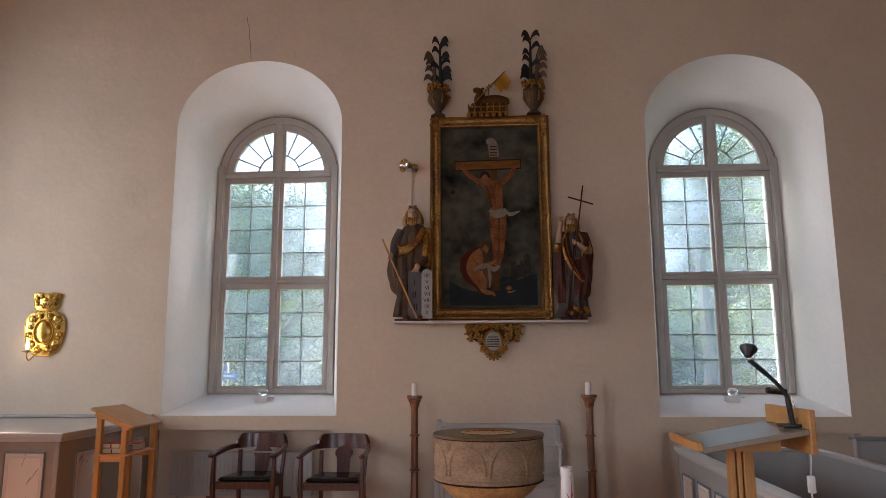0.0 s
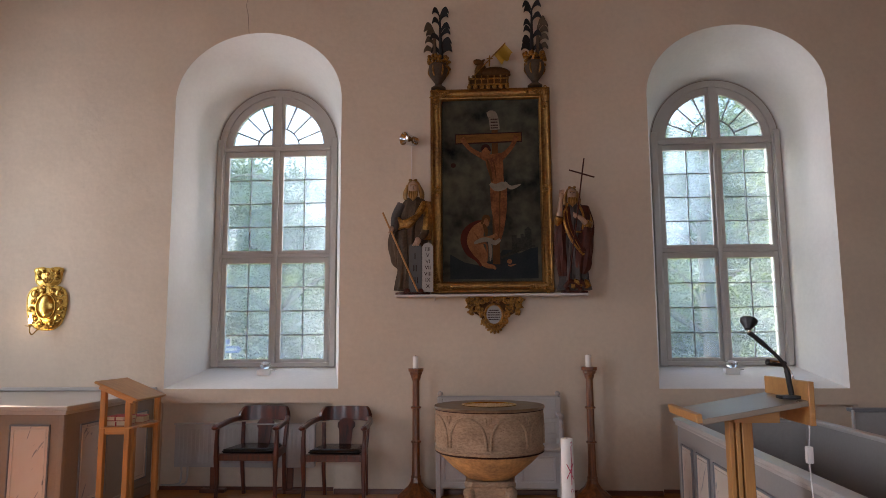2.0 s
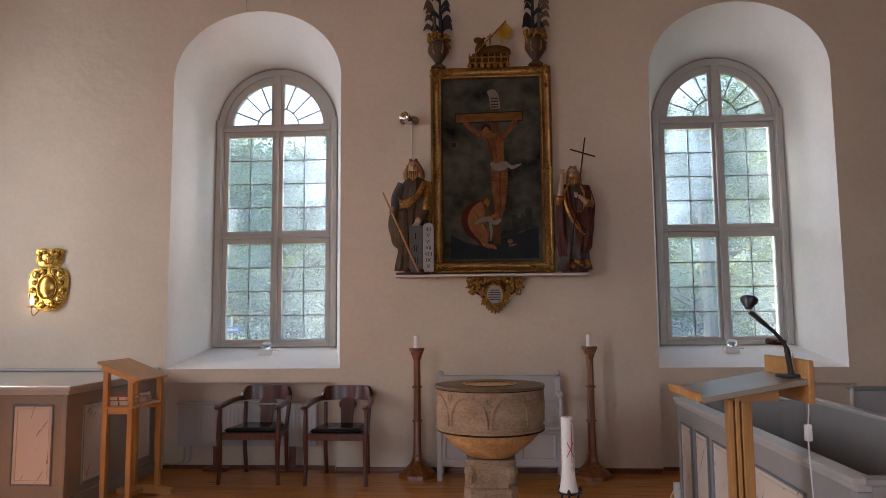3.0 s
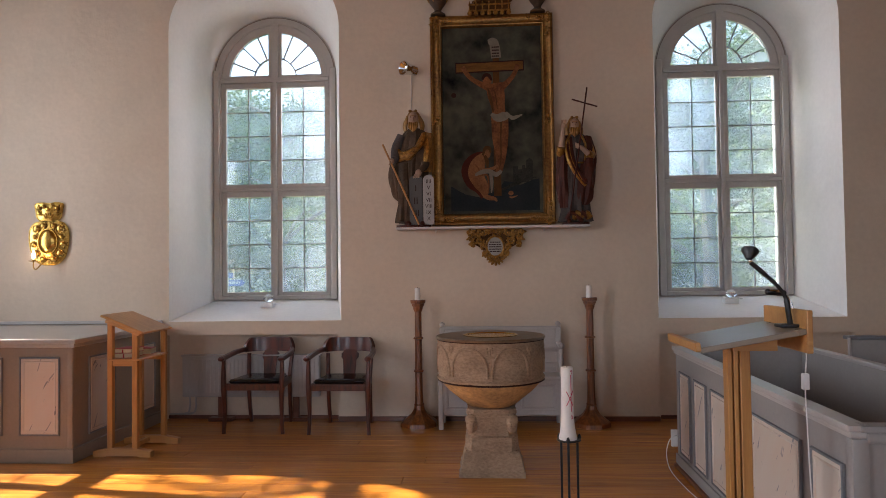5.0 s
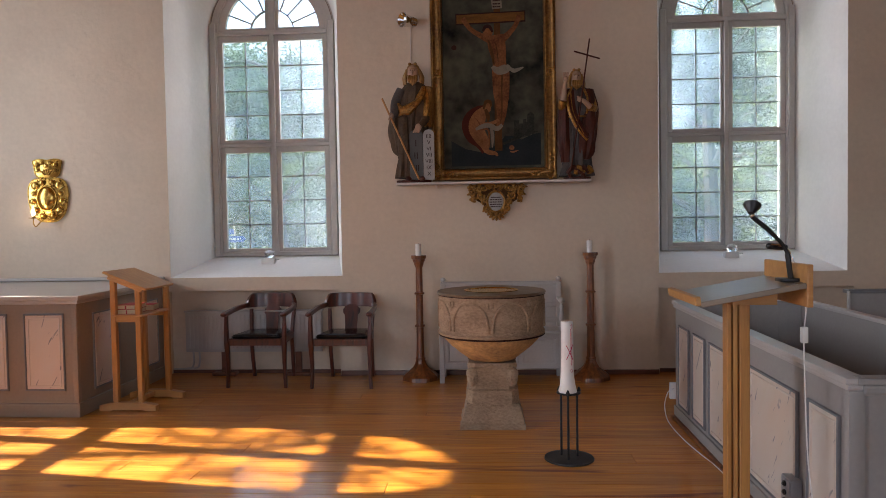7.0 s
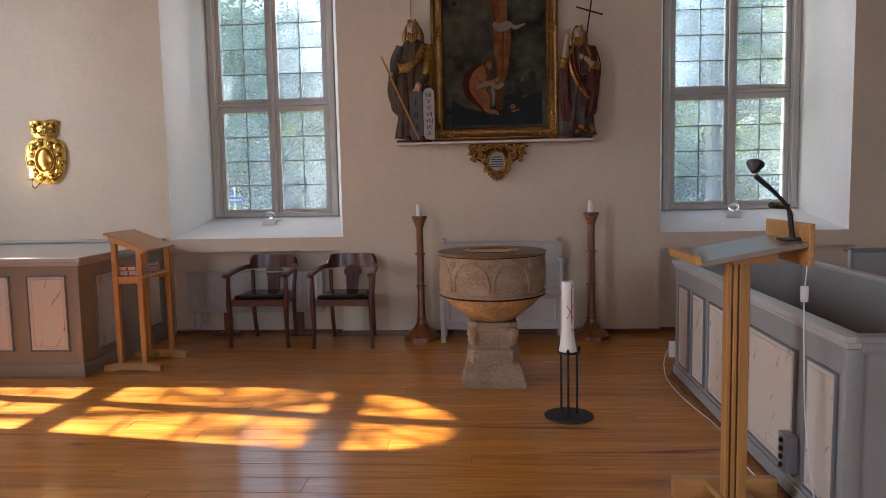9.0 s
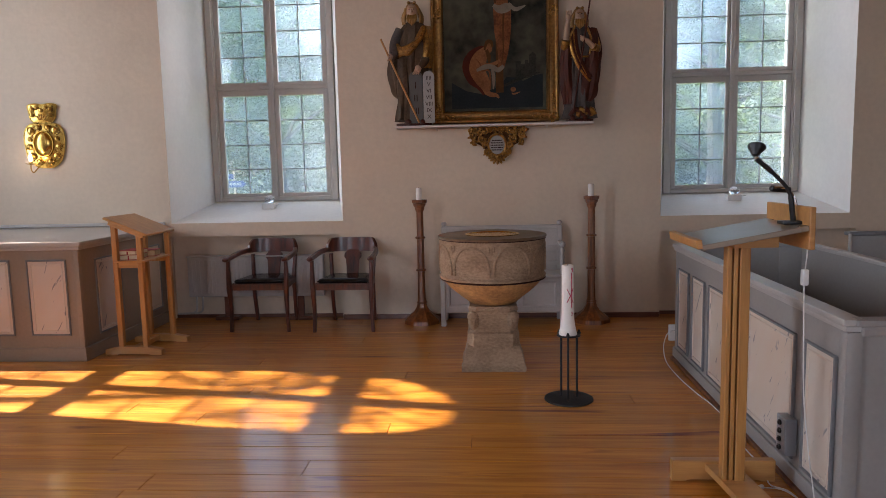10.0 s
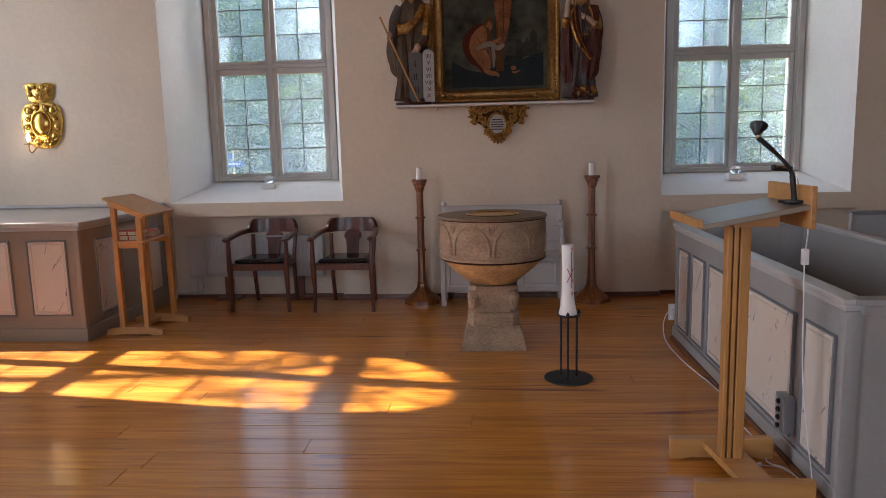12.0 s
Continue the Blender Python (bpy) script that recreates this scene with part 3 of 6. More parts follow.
            beam(bm, (0.238 * ca, 0.005, zs + 0.238 * sa), (0.52 * ca, 0.005, zs + 0.52 * sa), 0.022, 0.012, 0, side=(0, 1, 0))
        part("glazing_bars", bm, LEAD, c, "thin radiating glazing bars")
        bm = nb()
        slab(bm, fan_outline(0.518, zs, s, 0.07, zs + 0.04), 0.004, 0.008)
        part("pane", bm, GLASS, c).visible_shadow = False
    return w


window("window_1", pose(-2.30, D + DEPTH, 0), 1.143, 3.555, "tall arched grey-painted window with small leaded panes and fanlight")
window("window_2", pose(2.467, D + DEPTH, 0), 1.140, 3.53, "tall arched grey-painted window with small leaded panes and fanlight")
window("window_3", pose(WEST - DEPTH, 5.15, 0, 0, 0, 90), 1.143, 3.555, "unseen tall arched grey-painted window in the side wall")
# Unseen window of the added west opening.
window("window_4", pose(WEST - DEPTH, -0.2, 0, 0, 0, 90), 1.143, 3.555, "unseen tall arched grey-painted window in the side wall")
window("window_5", pose(-2.3, SOUTH - DEPTH, 0, 0, 0, 180), 1.143, 3.555, "unseen arched window added in the opposite wall for fill light")
window("window_6", pose(2.47, SOUTH - DEPTH, 0, 0, 0, 180), 1.143, 3.555, "unseen arched window added in the opposite wall for fill light")
# Fill lamps in the added south openings, shining from behind the camera.
window_lamp("south_fill_light_a", (-2.3, SOUTH - 0.55, 2.6), (-1.0, 3.0, 0.4), 1.15, 2.8, SOUTH_FILL_POWER, spread=130)
window_lamp("south_fill_light_b", (2.47, SOUTH - 0.55, 2.6), (1.0, 3.0, 0.4), 1.15, 2.8, SOUTH_FILL_POWER, spread=130)
window_lamp("west_window_light_a", (WEST - 0.55, 5.15, 2.6), (0, 6.3, 3.3), 1.15, 2.8, WEST_A_POWER, spread=140)
# Fill lamp in the added west opening, aimed at the pew.
window_lamp("west_fill_light", (WEST - 0.55, -0.2, 2.6), (1.3, 3.6, 0.3), 1.15, 2.8, WEST_FILL_POWER, spread=115)

# Strip lamps added outside the panes, in the sky's place, to brighten the reveals.
window_lamp("sky_fill_window_1", (-1.66, D + DEPTH + 0.2, 2.65), (-2.66, D + DEPTH + 0.05, 2.5), 0.2, 2.5, SKY_LAMP, color=(0.84, 0.92, 1.0))
window_lamp("sky_fill_window_2", (1.845, D + DEPTH + 0.2, 2.65), (2.845, D + DEPTH + 0.05, 2.5), 0.2, 2.5, SKY_LAMP, color=(0.84, 0.92, 1.0))

# ---- outdoors ----
bm = nb()
bmesh.ops.create_grid(bm, x_segments=60, y_segments=60, size=300, matrix=pose(0, 0, -0.45))
for v in bm.verts:
    if v.co.y > 15:
        v.co.z += 0.5 * noise.noise(v.co * 0.05)
tagged(part("ground", bm, GRASS), "mown grass and earth round the church", "ground", kind="structure")


def leaves(bm, centre, radii, count, size, rnd):
    for _ in range(count):
        v = Vector((rnd.gauss(0, 1), rnd.gauss(0, 1), rnd.gauss(0, 1))).normalized() * rnd.uniform(0.35, 1.05)
        p = Vector(centre) + Vector((v.x * radii[0], v.y * radii[1], v.z * radii[2]))
        q = Euler((rnd.uniform(-0.9, 0.9), rnd.uniform(-0.9, 0.9), rnd.uniform(0, 6.3)))
        s = size * rnd.uniform(0.6, 1.3)
        bm.faces.new([bm.verts.new(p + (q.to_matrix() @ Vector(c)) * s) for c in ((-0.9, 0, 0), (0, -0.45, 0.1), (0.9, 0, 0), (0, 0.45, 0.1))])


def tree(at, height, spread, seed, leaf_mat, label, bare=0.25, size=0.075, clumps=46, per=330):
    rnd = random.Random(seed)
    t = thing("tree", at, label, "tree", "trees outside the church")
    bm = nb()
    top = height * 0.8
    trunk = [(0.25 * math.sin(z * 0.5 + seed) * z / height, 0.2 * math.cos(z * 0.7 + seed) * z / height, z) for z in [top * i / 9 for i in range(10)]]
    tube(bm, trunk, [0.24 * (1 - i / 10.5) * height / 10 + 0.02 for i in range(10)], 9)
    tips = []
    for i in range(16):
        z = height * rnd.uniform(bare, 0.75)
        a = rnd.uniform(0, 6.28)
        r = spread * rnd.uniform(0.55, 1.0) * (1 - 0.4 * z / height)
        s = Vector((0, 0, z))
        e = s + Vector((r * math.cos(a), r * math.sin(a), r * rnd.uniform(0.25, 0.8)))
        mid = (s + e) / 2 + Vector((0, 0, 0.15 * r))
        tube(bm, spline([s, mid, e], 4), [0.07 * height / 10 * (1 - k / 10) + 0.012 for k in range(9)], 6)
        tips += [e, mid]
    part("trunk", bm, BARK, t, "brown tapering trunk with limbs", smooth=True)
    bm = nb()
    for i in range(clumps):
        c = tips[i % len(tips)] + Vector((rnd.gauss(0, 0.5), rnd.gauss(0, 0.5), rnd.gauss(0, 0.5)))
        k = rnd.uniform(0.5, 1.15) * spread * 0.27
        leaves(bm, c, (k * 1.2, k * 1.2, k * 0.75), per, size, rnd)
    part("crown", bm, leaf_mat, t, "loose green crown of many leaves")
    return t


ta = tree((-6.3, 21.0, -0.4), 8.6, 3.3, 3, LEAF_A, "leafy broad-crowned deciduous tree on the grass", 0.12)
tb = tree((-3.2, 24.0, -0.4), 6.6, 2.6, 5, LEAF_B, "light green deciduous tree in full leaf", 0.1)
tc_ = tree((6.4, 20.5, -0.4), 10.5, 3.6, 9, LEAF_A, "tall deciduous tree with spreading limbs", 0.16)
td = tree((8.6, 18.5, -0.4), 8.8, 3.0, 12, LEAF_B, "light green tree in full leaf", 0.12)
# The copy at x -15.5 is unseen, placed to dapple the sun patch.
for src, x, y, turn, k in ((ta, -11.5, 26, 60, 1.05), (tb, -9.3, 19.5, 130, 0.8), (tc_, 12.5, 27, 200, 1.2), (ta, 3.0, 30, 100, 1.35), (tb, 10.9, 21, 75, 1.25), (tc_, -14.5, 33, 30, 0.8), (ta, 17, 30, 300, 1.5),
                         (tc_, -15.5, 6.0, 0, 1.05), (tb, -7.0, 31, 200, 0.95), (td, 5.2, 27, 150, 1.25)):
    o = copy_thing(src, pose(x, y, -0.4, 0, 0, turn))
    o.scale = (k, k, k)
rnd = random.Random(77)
bm = nb()
for i in range(900):
    x = rnd.choice((rnd.uniform(-21, -6), rnd.uniform(7, 22), rnd.uniform(-45, 45)))
    y = 40 + rnd.uniform(-3, 5)
    hgt = (11.6 if x < -12.3 else 9.0 if x < 2 else 12.8 if x < 13 else 14.2) + 2.2 * noise.noise(Vector((x * 0.2, 0, 3)))
    leaves(bm, (x, y, hgt * math.sqrt(rnd.uniform(0.0, 1.0))), (1.7, 1.4, 1.2), 170, 0.17, rnd)
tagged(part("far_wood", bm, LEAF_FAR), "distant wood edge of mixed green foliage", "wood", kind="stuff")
bm = nb()
for i in range(260):
    x = rnd.choice((rnd.uniform(-13, -2), rnd.uniform(3, 15)))
    leaves(bm, (x, rnd.uniform(24, 27), rnd.uniform(-0.3, 3.0 + noise.noise(Vector((x * 0.5, 0, 0))))), (1.0, 0.8, 0.7), 150, 0.11, rnd)
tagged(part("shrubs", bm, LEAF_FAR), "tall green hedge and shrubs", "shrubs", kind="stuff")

sg = thing("road_sign", (-5.84, 16.0, -0.45), "blue arrow-shaped road sign on a grey post", "road sign")
bm = nb()
tube(bm, [(-0.1, 0.03, 0), (-0.1, 0.03, 1.95)], 0.03, 10)
part("post", bm, CHROME, sg, "galvanised post", smooth=True)
bm = nb()
slab(bm, [(-0.30, 1.57), (0.10, 1.57), (0.18, 1.645), (0.10, 1.72), (-0.30, 1.72)], -0.01, 0.01)
part("arrow_board", bm, SIGN_BLUE, sg, "blue arrow board")
bm = nb()
slab(bm, [(-0.28, 1.76), (-0.12, 1.76), (-0.12, 1.88), (-0.28, 1.88)], -0.01, 0.01)
part("small_board", bm, SIGN_BLUE, sg, "small blue board")
bm = nb()
bars(bm, -0.27, 0.06, 1.62, 0.055, -0.012, random.Random(4))
part("writing", bm, WHITE_PLASTIC, sg, "white bars of unreadable writing")
# ---- wall details ----
bm = nb()
for a, b, y in ((-3.19, -1.46, D + 0.11), (WEST, -3.2, D), (-1.455, 1.59, D), (1.60, 3.365, D + 0.11), (3.375, EAST, D)):
    box(bm, a, b, y - 0.016, y, 0, 0.035 if y > D else 0.045, 0.003)
tagged(part("baseboard", bm, SKIRT), "low dark brown wooden skirting along the wall", "baseboard", kind="structure")
bm = nb()
box(bm, WEST + 0.01, -3.2, D - 0.05, D - 0.002, 0.953, 0.985, 0.006)
tagged(part("trim", bm, PEW_TOP), "narrow painted ledge along the wall", "trim", kind="structure")
bm = nb()
tube(bm, [(-2.466, D - 0.0005, 5.06), (-2.45, D - 0.0005, 4.98), (-2.428, D - 0.0005, 4.93), (-2.436, D - 0.0005, 4.86), (-2.418, D - 0.0005, 4.78), (-2.41, D - 0.0005, 4.70), (-2.40, D - 0.0005, 4.56)], 0.0025, 5)
tagged(part("wall_crack", bm, GROUT), "thin crack in the plaster above the window", "crack", kind="structure")


# ---- panelled furniture ----
def field(parent, m, w, h, name="panel"):
    """A raised marbled field with its dark moulding; local x across, y into the wood, z up."""
    bm = nb()
    box(bm, 0.012, w - 0.012, -0.006, 0.004, 0.012, h - 0.012, 0.004)
    p = part(name, bm, MARBLE, parent, "field painted as veined marble")
    p.matrix_local = m
    bm = nb()
    rect_frame(bm, 0.03, w - 0.03, 0.03, h - 0.03, ((0, -0.0062), (0.004, -0.010), (0.010, -0.010), (0.013, -0.0062)))
    part("field_bead", bm, MARBLE, p, "thin raised bead")
    bm = nb()
    rect_frame(bm, 0, w, 0, h, ((0, -0.001), (0.002, -0.012), (0.009, -0.014), (0.014, -0.005)))
    part("moulding", bm, PEW_EDGE, p, "dark grey moulding")
    return p


ch = thing("chest", (0, 0, 0), "grey-painted panelled church chest with marbled fields beside the wall", "chest")
bm = nb()
box(bm, WEST + 0.02, -3.205, 5.205, D - 0.06, 0.10, 0.91, 0.004)
part("body", bm, CHEST_PAINT, ch)
bm = nb()
box(bm, WEST + 0.02, -3.16, 5.165, D - 0.055, 0.915, 0.95, 0.008, 2)
box(bm, WEST + 0.02, -3.18, 5.185, D - 0.06, 0.885, 0.917, 0.008, 2)
part("top", bm, PEW_TOP, ch, "worn grey top board, lightened in colour where light falls")
bm = nb()
box(bm, WEST + 0.02, -3.185, 5.185, D - 0.06, 0.001, 0.11, 0.008, 2)
part("plinth", bm, CHEST_PAINT, ch)
bm = nb()
box(bm, -3.242, -3.197, 5.197, 5.24, 0.105, 0.888, 0.012, 2)
part("corner_post", bm, CHEST_PAINT, ch, smooth=True)
for x in (-4.90, -4.51, -4.105, -3.625):
    field(ch, pose(x, 5.203, 0.207), 0.325 if x > -3.7 else 0.345, 0.605)
for y in (5.42, 6.13):
    field(ch, pose(-3.203, y, 0.17, 0, 0, 90), 0.40, 0.62)

pw = thing("box_pew", (0, 0, 0), "grey-painted box pew with marbled panels and worn top rail", "pew")
pw.matrix_world = Matrix.Translation((0, 5.2, 0)) @ pose(0, 0, 0, 0.45, 0, 0) @ Matrix.Translation((0, -5.2, 0))
bm = nb()
box(bm, 1.35, 1.392, 2.745, 5.2, 0.012, 0.842, 0.003)
part("front_wall", bm, PEW_GREY, pw)
for y0, y1 in ((4.83, 5.09), (4.48, 4.745), (3.93, 4.395), (3.15, 3.735), (2.785, 3.06)):
    field(pw, pose(1.348, y1, 0.125, 0, 0, -90), y1 - y0, 0.58)
bm = nb()
box(bm, 1.325, 1.41, 2.708, 5.215, 0.842, 0.868, 0.007, 2)
box(bm, 1.335, 1.40, 2.713, 5.21, 0.818, 0.843, 0.008, 2)
part("top_rail", bm, PEW_TOP, pw, "worn grey top rail, lightened in colour where light falls")
bm = nb()
box(bm, 1.318, 1.35, 2.74, 5.2, 0.001, 0.028, 0.006)
part("skirting", bm, OAK_STAIN, pw, "brown floor strip")
bm = nb()
box(bm, 1.335, 1.352, 2.715, 5.2, 0.03, 0.10, 0.004)
part("plinth", bm, PEW_GREY, pw)
bm = nb()
box(bm, 1.338, 1.402, 2.708, 2.762, 0.012, 0.82, 0.012, 2)
part("corner_post", bm, PEW_GREY, pw, smooth=True)
bm = nb()
box(bm, 1.40, 4.2, 2.718, 2.752, 0.012, 0.842, 0.003)
part("end_wall", bm, PEW_GREY, pw)
bm = nb()
box(bm, 1.37, 4.2, 2.698, 2.772, 0.842, 0.868, 0.007, 2)
box(bm, 1.39, 4.2, 2.706, 2.764, 0.80, 0.843, 0.012, 2)
part("end_rail", bm, PEW_GREY, pw, "moulded end rail")
bm = nb()
box(bm, 1.392, 2.25, 5.15, 5.19, 0.012, 0.842, 0.003)
box(bm, 1.38, 2.26, 5.13, 5.21, 0.842, 0.866, 0.006)
part("back_wall", bm, PEW_GREY, pw)
bm = nb()
box(bm, 1.40, 1.75, 2.775, 5.1, 0.41, 0.44, 0.008)
box(bm, 1.42, 1.445, 2.775, 5.1, 0.0, 0.41)
part("seat", bm, PEW_GREY, pw)

p2 = thing("pew_partition", (0, 0, 0), "grey-painted pew partition with a pale worn edge", "pew")
bm = nb()
for a, b in (((2.06, 5.16), (2.235, 5.16)), ((2.235, 5.16), (2.235, 2.775))):
    beam(bm, (*a, 0.43), (*b, 0.43), 0.832, 0.035, 0.003, side=(0, 0, 1))
part("board_wall", bm, PEW_GREY, p2)
bm = nb()
box(bm, 2.205, 2.27, 2.775, 5.19, 0.846, 0.872, 0.007, 2)
part("top_rail", bm, PEW_TOP, p2, "worn grey top rail, lightened in colour where light falls")
bm = nb()
box(bm, 1.85, 2.2, 2.775, 5.1, 0.41, 0.44, 0.008)
box(bm, 1.86, 1.885, 2.775, 5.1, 0.0, 0.41)
part("seat", bm, PEW_GREY, p2)
p3 = thing("pew_rail", (0, 0, 0), "grey pew end behind the box pew with a thin pale rail", "pew")
bm = nb()
box(bm, 2.50, 5.0, 5.03, 5.07, 0.0, 0.925, 0.004)
part("board_wall", bm, PEW_GREY, p3)
bm = nb()
box(bm, 2.475, 5.0, 5.01, 5.09, 0.925, 0.95, 0.007, 2)
part("top_rail", bm, PEW_EDGE, p3, "dark top rail")
bm = nb()
tube(bm, [(2.485, 5.02, 0.0), (2.485, 5.02, 0.94)], 0.012, 8)
part("edge_rod", bm, PEW_TOP, p3, "pale edge rod", smooth=True)

# settle against the wall, behind the font
be = thing("settle", (0.10, 6.5, 0), "pale grey-painted wooden settle with turned arms against the wall", "bench")
for x in (-0.545, 0.545):
    bm = nb()
    box(bm, x - 0.025, x + 0.025, 0.12, 0.17, 0, 0.90, 0.005)
    blob(bm, (x, 0.145, 0.925), (0.026, 0.026, 0.022))
    part("back_post", bm, PEW_TOP, be, smooth=True)
    bm = nb()
    box(bm, x - 0.022, x + 0.022, -0.17, -0.125, 0, 0.47, 0.005)
    part("front_leg", bm, PEW_TOP, be)
    bm = nb()
    lathe(bm, ((0.016, 0.47), (0.024, 0.50), (0.014, 0.53), (0.022, 0.58), (0.024, 0.62), (0.014, 0.66), (0.022, 0.69), (0.012, 0.72)), 12, (x, -0.14, 0))
    part("arm_post", bm, PEW_TOP, be, smooth=True)
    bm = nb()
    beam(bm, (x, -0.17, 0.735), (x, 0.13, 0.745), 0.045, 0.025, 0.006)
    blob(bm, (x, -0.165, 0.75), (0.026, 0.03, 0.028))
    part("arm", bm, PEW_TOP, be, smooth=True)
bm = nb()
box(bm, -0.53, 0.53, 0.13, 0.15, 0.46, 0.885, 0.004)
box(bm, -0.55, 0.55, 0.12, 0.16, 0.875, 0.905, 0.006)
part("back_board", bm, PEW_TOP, be)
for z in (0.66, 0.52):
    bm = nb()
    box(bm, -0.53, 0.53, 0.118, 0.135, z, z + 0.045, 0.005)
    part("back_rail", bm, PEW_TOP, be)
bm = nb()
box(bm, -0.56, 0.56, -0.18, 0.13, 0.445, 0.475, 0.008)
part("seat", bm, PEW_TOP, be)
bm = nb()
box(bm, -0.53, 0.53, -0.155, -0.135, 0.13, 0.445, 0.003)
part("front_board", bm, PEW_TOP, be)
for x in (-0.50, -0.16, 0.18):
    bm = nb()
    rect_frame(bm, x, x + 0.31, 0.18, 0.41, ((0, -0.156), (0.004, -0.166), (0.018, -0.163), (0.024, -0.156)))
    part("panel_moulding", bm, PEW_TOP, be)

# ---- font ----
def weather(bm, amount):
    """Uneven, worn faces of old stone; the foot stays flat on the floor."""
    bmesh.ops.subdivide_edges(bm, edges=list(bm.edges), cuts=4, use_grid_fill=True)
    for v in bm.verts:
        if v.co.z > 0.004:
            k = amount * (noise.noise(v.co * 13) + 0.6 * noise.noise(Vector((v.co.x * 18, v.co.y * 18, v.co.z * 60))))
            v.co += Vector((v.co.x, v.co.y, 0)).normalized() * k



ft = thing("baptismal_font", (0.008, 5.115, 0), "medieval carved stone baptismal font, ochre bowl underside tinted with floor bounce", "font")
bm = nb()
prof = [(0.0, 0.452), (0.10, 0.456), (0.165, 0.468), (0.235, 0.520), (0.30, 0.578), (0.35, 0.628), (0.376, 0.658)]
lathe(bm, prof, 48)
for v in bm.verts:
    v.co += Vector((v.co.x, v.co.y, 0)) * 0.03 * noise.noise(v.co * 9)
part("bowl", bm, STONE_BOUNCE, ft, "rough ochre sandstone bowl, orange floor bounce put into its colour", smooth="all")
bm = nb()
lathe(bm, [(0.372, 0.650), (0.386, 0.662), (0.389, 0.676), (0.378, 0.690), (0.380, 0.80), (0.384, 0.93), (0.386, 0.945), (0.30, 0.946)], 64)
for v in bm.verts:
    v.co += Vector((v.co.x, v.co.y, 0)) * 0.016 * noise.noise(v.co * 7)
part("drum", bm, STONE, ft, "grey-brown stone drum", smooth=True)
bm = nb()
lathe(bm, [(0.18, 0.950), (0.18, 0.948), (0.392, 0.947), (0.397, 0.956), (0.392, 0.966), (0.185, 0.966), (0.18, 0.950)], 56)
part("rim_plate", bm, mat("dark_rim", (0.20, 0.125, 0.07), 0.4, 0.1, var=0.2, scale=12), ft, "dark worn rim plate", smooth=True)
for k in range(8):
    a0 = radians(-90 - 23.5 + 45 * k)
    bm = nb()
    pts = []
    for i in range(25):
        u = math.pi * i / 24
        ang = a0 + 0.372 * -math.cos(u) * (1 - 0.05 * math.cos(2 * u))
        z = 0.705 + 0.20 * math.sin(u) ** 0.8
        pts.append((0.381 * math.cos(ang), 0.381 * math.sin(ang), z))
    tube(bm, pts, 0.010, 8)
    part("carved_arch", bm, STONE, ft, "arch carved in low relief", smooth=True)
    bm = nb()
    a = a0 + radians(22.5)
    for s, zz in ((-1, 0.895), (0, 0.875), (1, 0.895)):
        blob(bm, (0.381 * math.cos(a + 0.045 * s), 0.381 * math.sin(a + 0.045 * s), zz), (0.008, 0.008, 0.022), u=8, v=6)
    part("carved_leaf", bm, STONE, ft, "small carved leaf between the arches", smooth=True)
bm = nb()
lev = [(0.172, 0.46), (0.172, 0.43), (0.164, 0.42), (0.162, 0.33), (0.164, 0.275), (0.184, 0.266), (0.188, 0.20), (0.188, 0.168)]
rings = []
for r, z in lev:
    q = 0.05
    rings.append([bm.verts.new((x * (1 + 0.04 * noise.noise(Vector((x * 9, y * 9, z * 9)))), y, z)) for x, y in ((-r, -r + q), (-r + q, -r), (0, -r), (r - q, -r), (r, -r + q), (r, r - q), (r - q, r), (0, r), (-r + q, r), (-r, r - q))])
for a, b in zip(rings, rings[1:]):
    for i in range(10):
        bm.faces.new((a[i], a[(i + 1) % 10], b[(i + 1) % 10], b[i]))
bm.faces.new(rings[0])
weather(bm, 0.008)
part("shaft", bm, STONE, ft, "square stone shaft", smooth=True)
bm = nb()
rings = []
for r, z in ((0.184, 0.174), (0.192, 0.164), (0.221, 0.046), (0.229, 0.036), (0.229, 0.0)):
    rings.append([bm.verts.new((x, y, z)) for x, y in ((-r, -r), (0, -r), (r, -r), (r, 0), (r, r), (0, r), (-r, r), (-r, 0))])
for a, b in zip(rings, rings[1:]):
    for i in range(8):
        bm.faces.new((a[i], a[(i + 1) % 8], b[(i + 1) % 8], b[i]))
bm.faces.new(rings[0])
weather(bm, 0.007)
part("foot", bm, STONE, ft, "worn square stone foot", smooth=True)
for sx in (-1, 1):
    for sy in (-1, 1):
        bm = nb()
        blob(bm, (sx * 0.138, sy * 0.145, 0.355), (0.044, 0.046, 0.066))
        blob(bm, (sx * 0.140, sy * 0.140, 0.385), (0.048, 0.046, 0.044))
        blob(bm, (sx * 0.132, sy * 0.188, 0.355), (0.009, 0.012, 0.018), u=8, v=6)
        part("carved_boss", bm, STONE, ft, "worn carved corner boss", smooth=True)
# Raised dark rings draw the groove lines; the drum itself is not cut.
for z, r, w in ((0.655, 0.381, 0.0075), (0.9445, 0.3865, 0.0045)):
    bm = nb()
    tube(bm, [(r * math.cos(a), r * math.sin(a), z) for a in [2 * math.pi * i / 48 for i in range(48)]], w, 6, closed=True)
    part("groove", bm, S_DARK, ft, "dark ring along the groove line", smooth=True)
bw = thing("brass_bowl", (0.008, 5.115, 0.95), "polished brass baptism bowl set into the font", "bowl")
bm = nb()
lathe(bm, [(0.196, 0.016), (0.197, 0.021), (0.186, 0.022), (0.176, 0.012), (0.165, -0.02), (0.155, -0.07), (0.12, -0.105), (0.0, -0.115)], 40)
part("dish", bm, BRASS, bw, smooth=True)

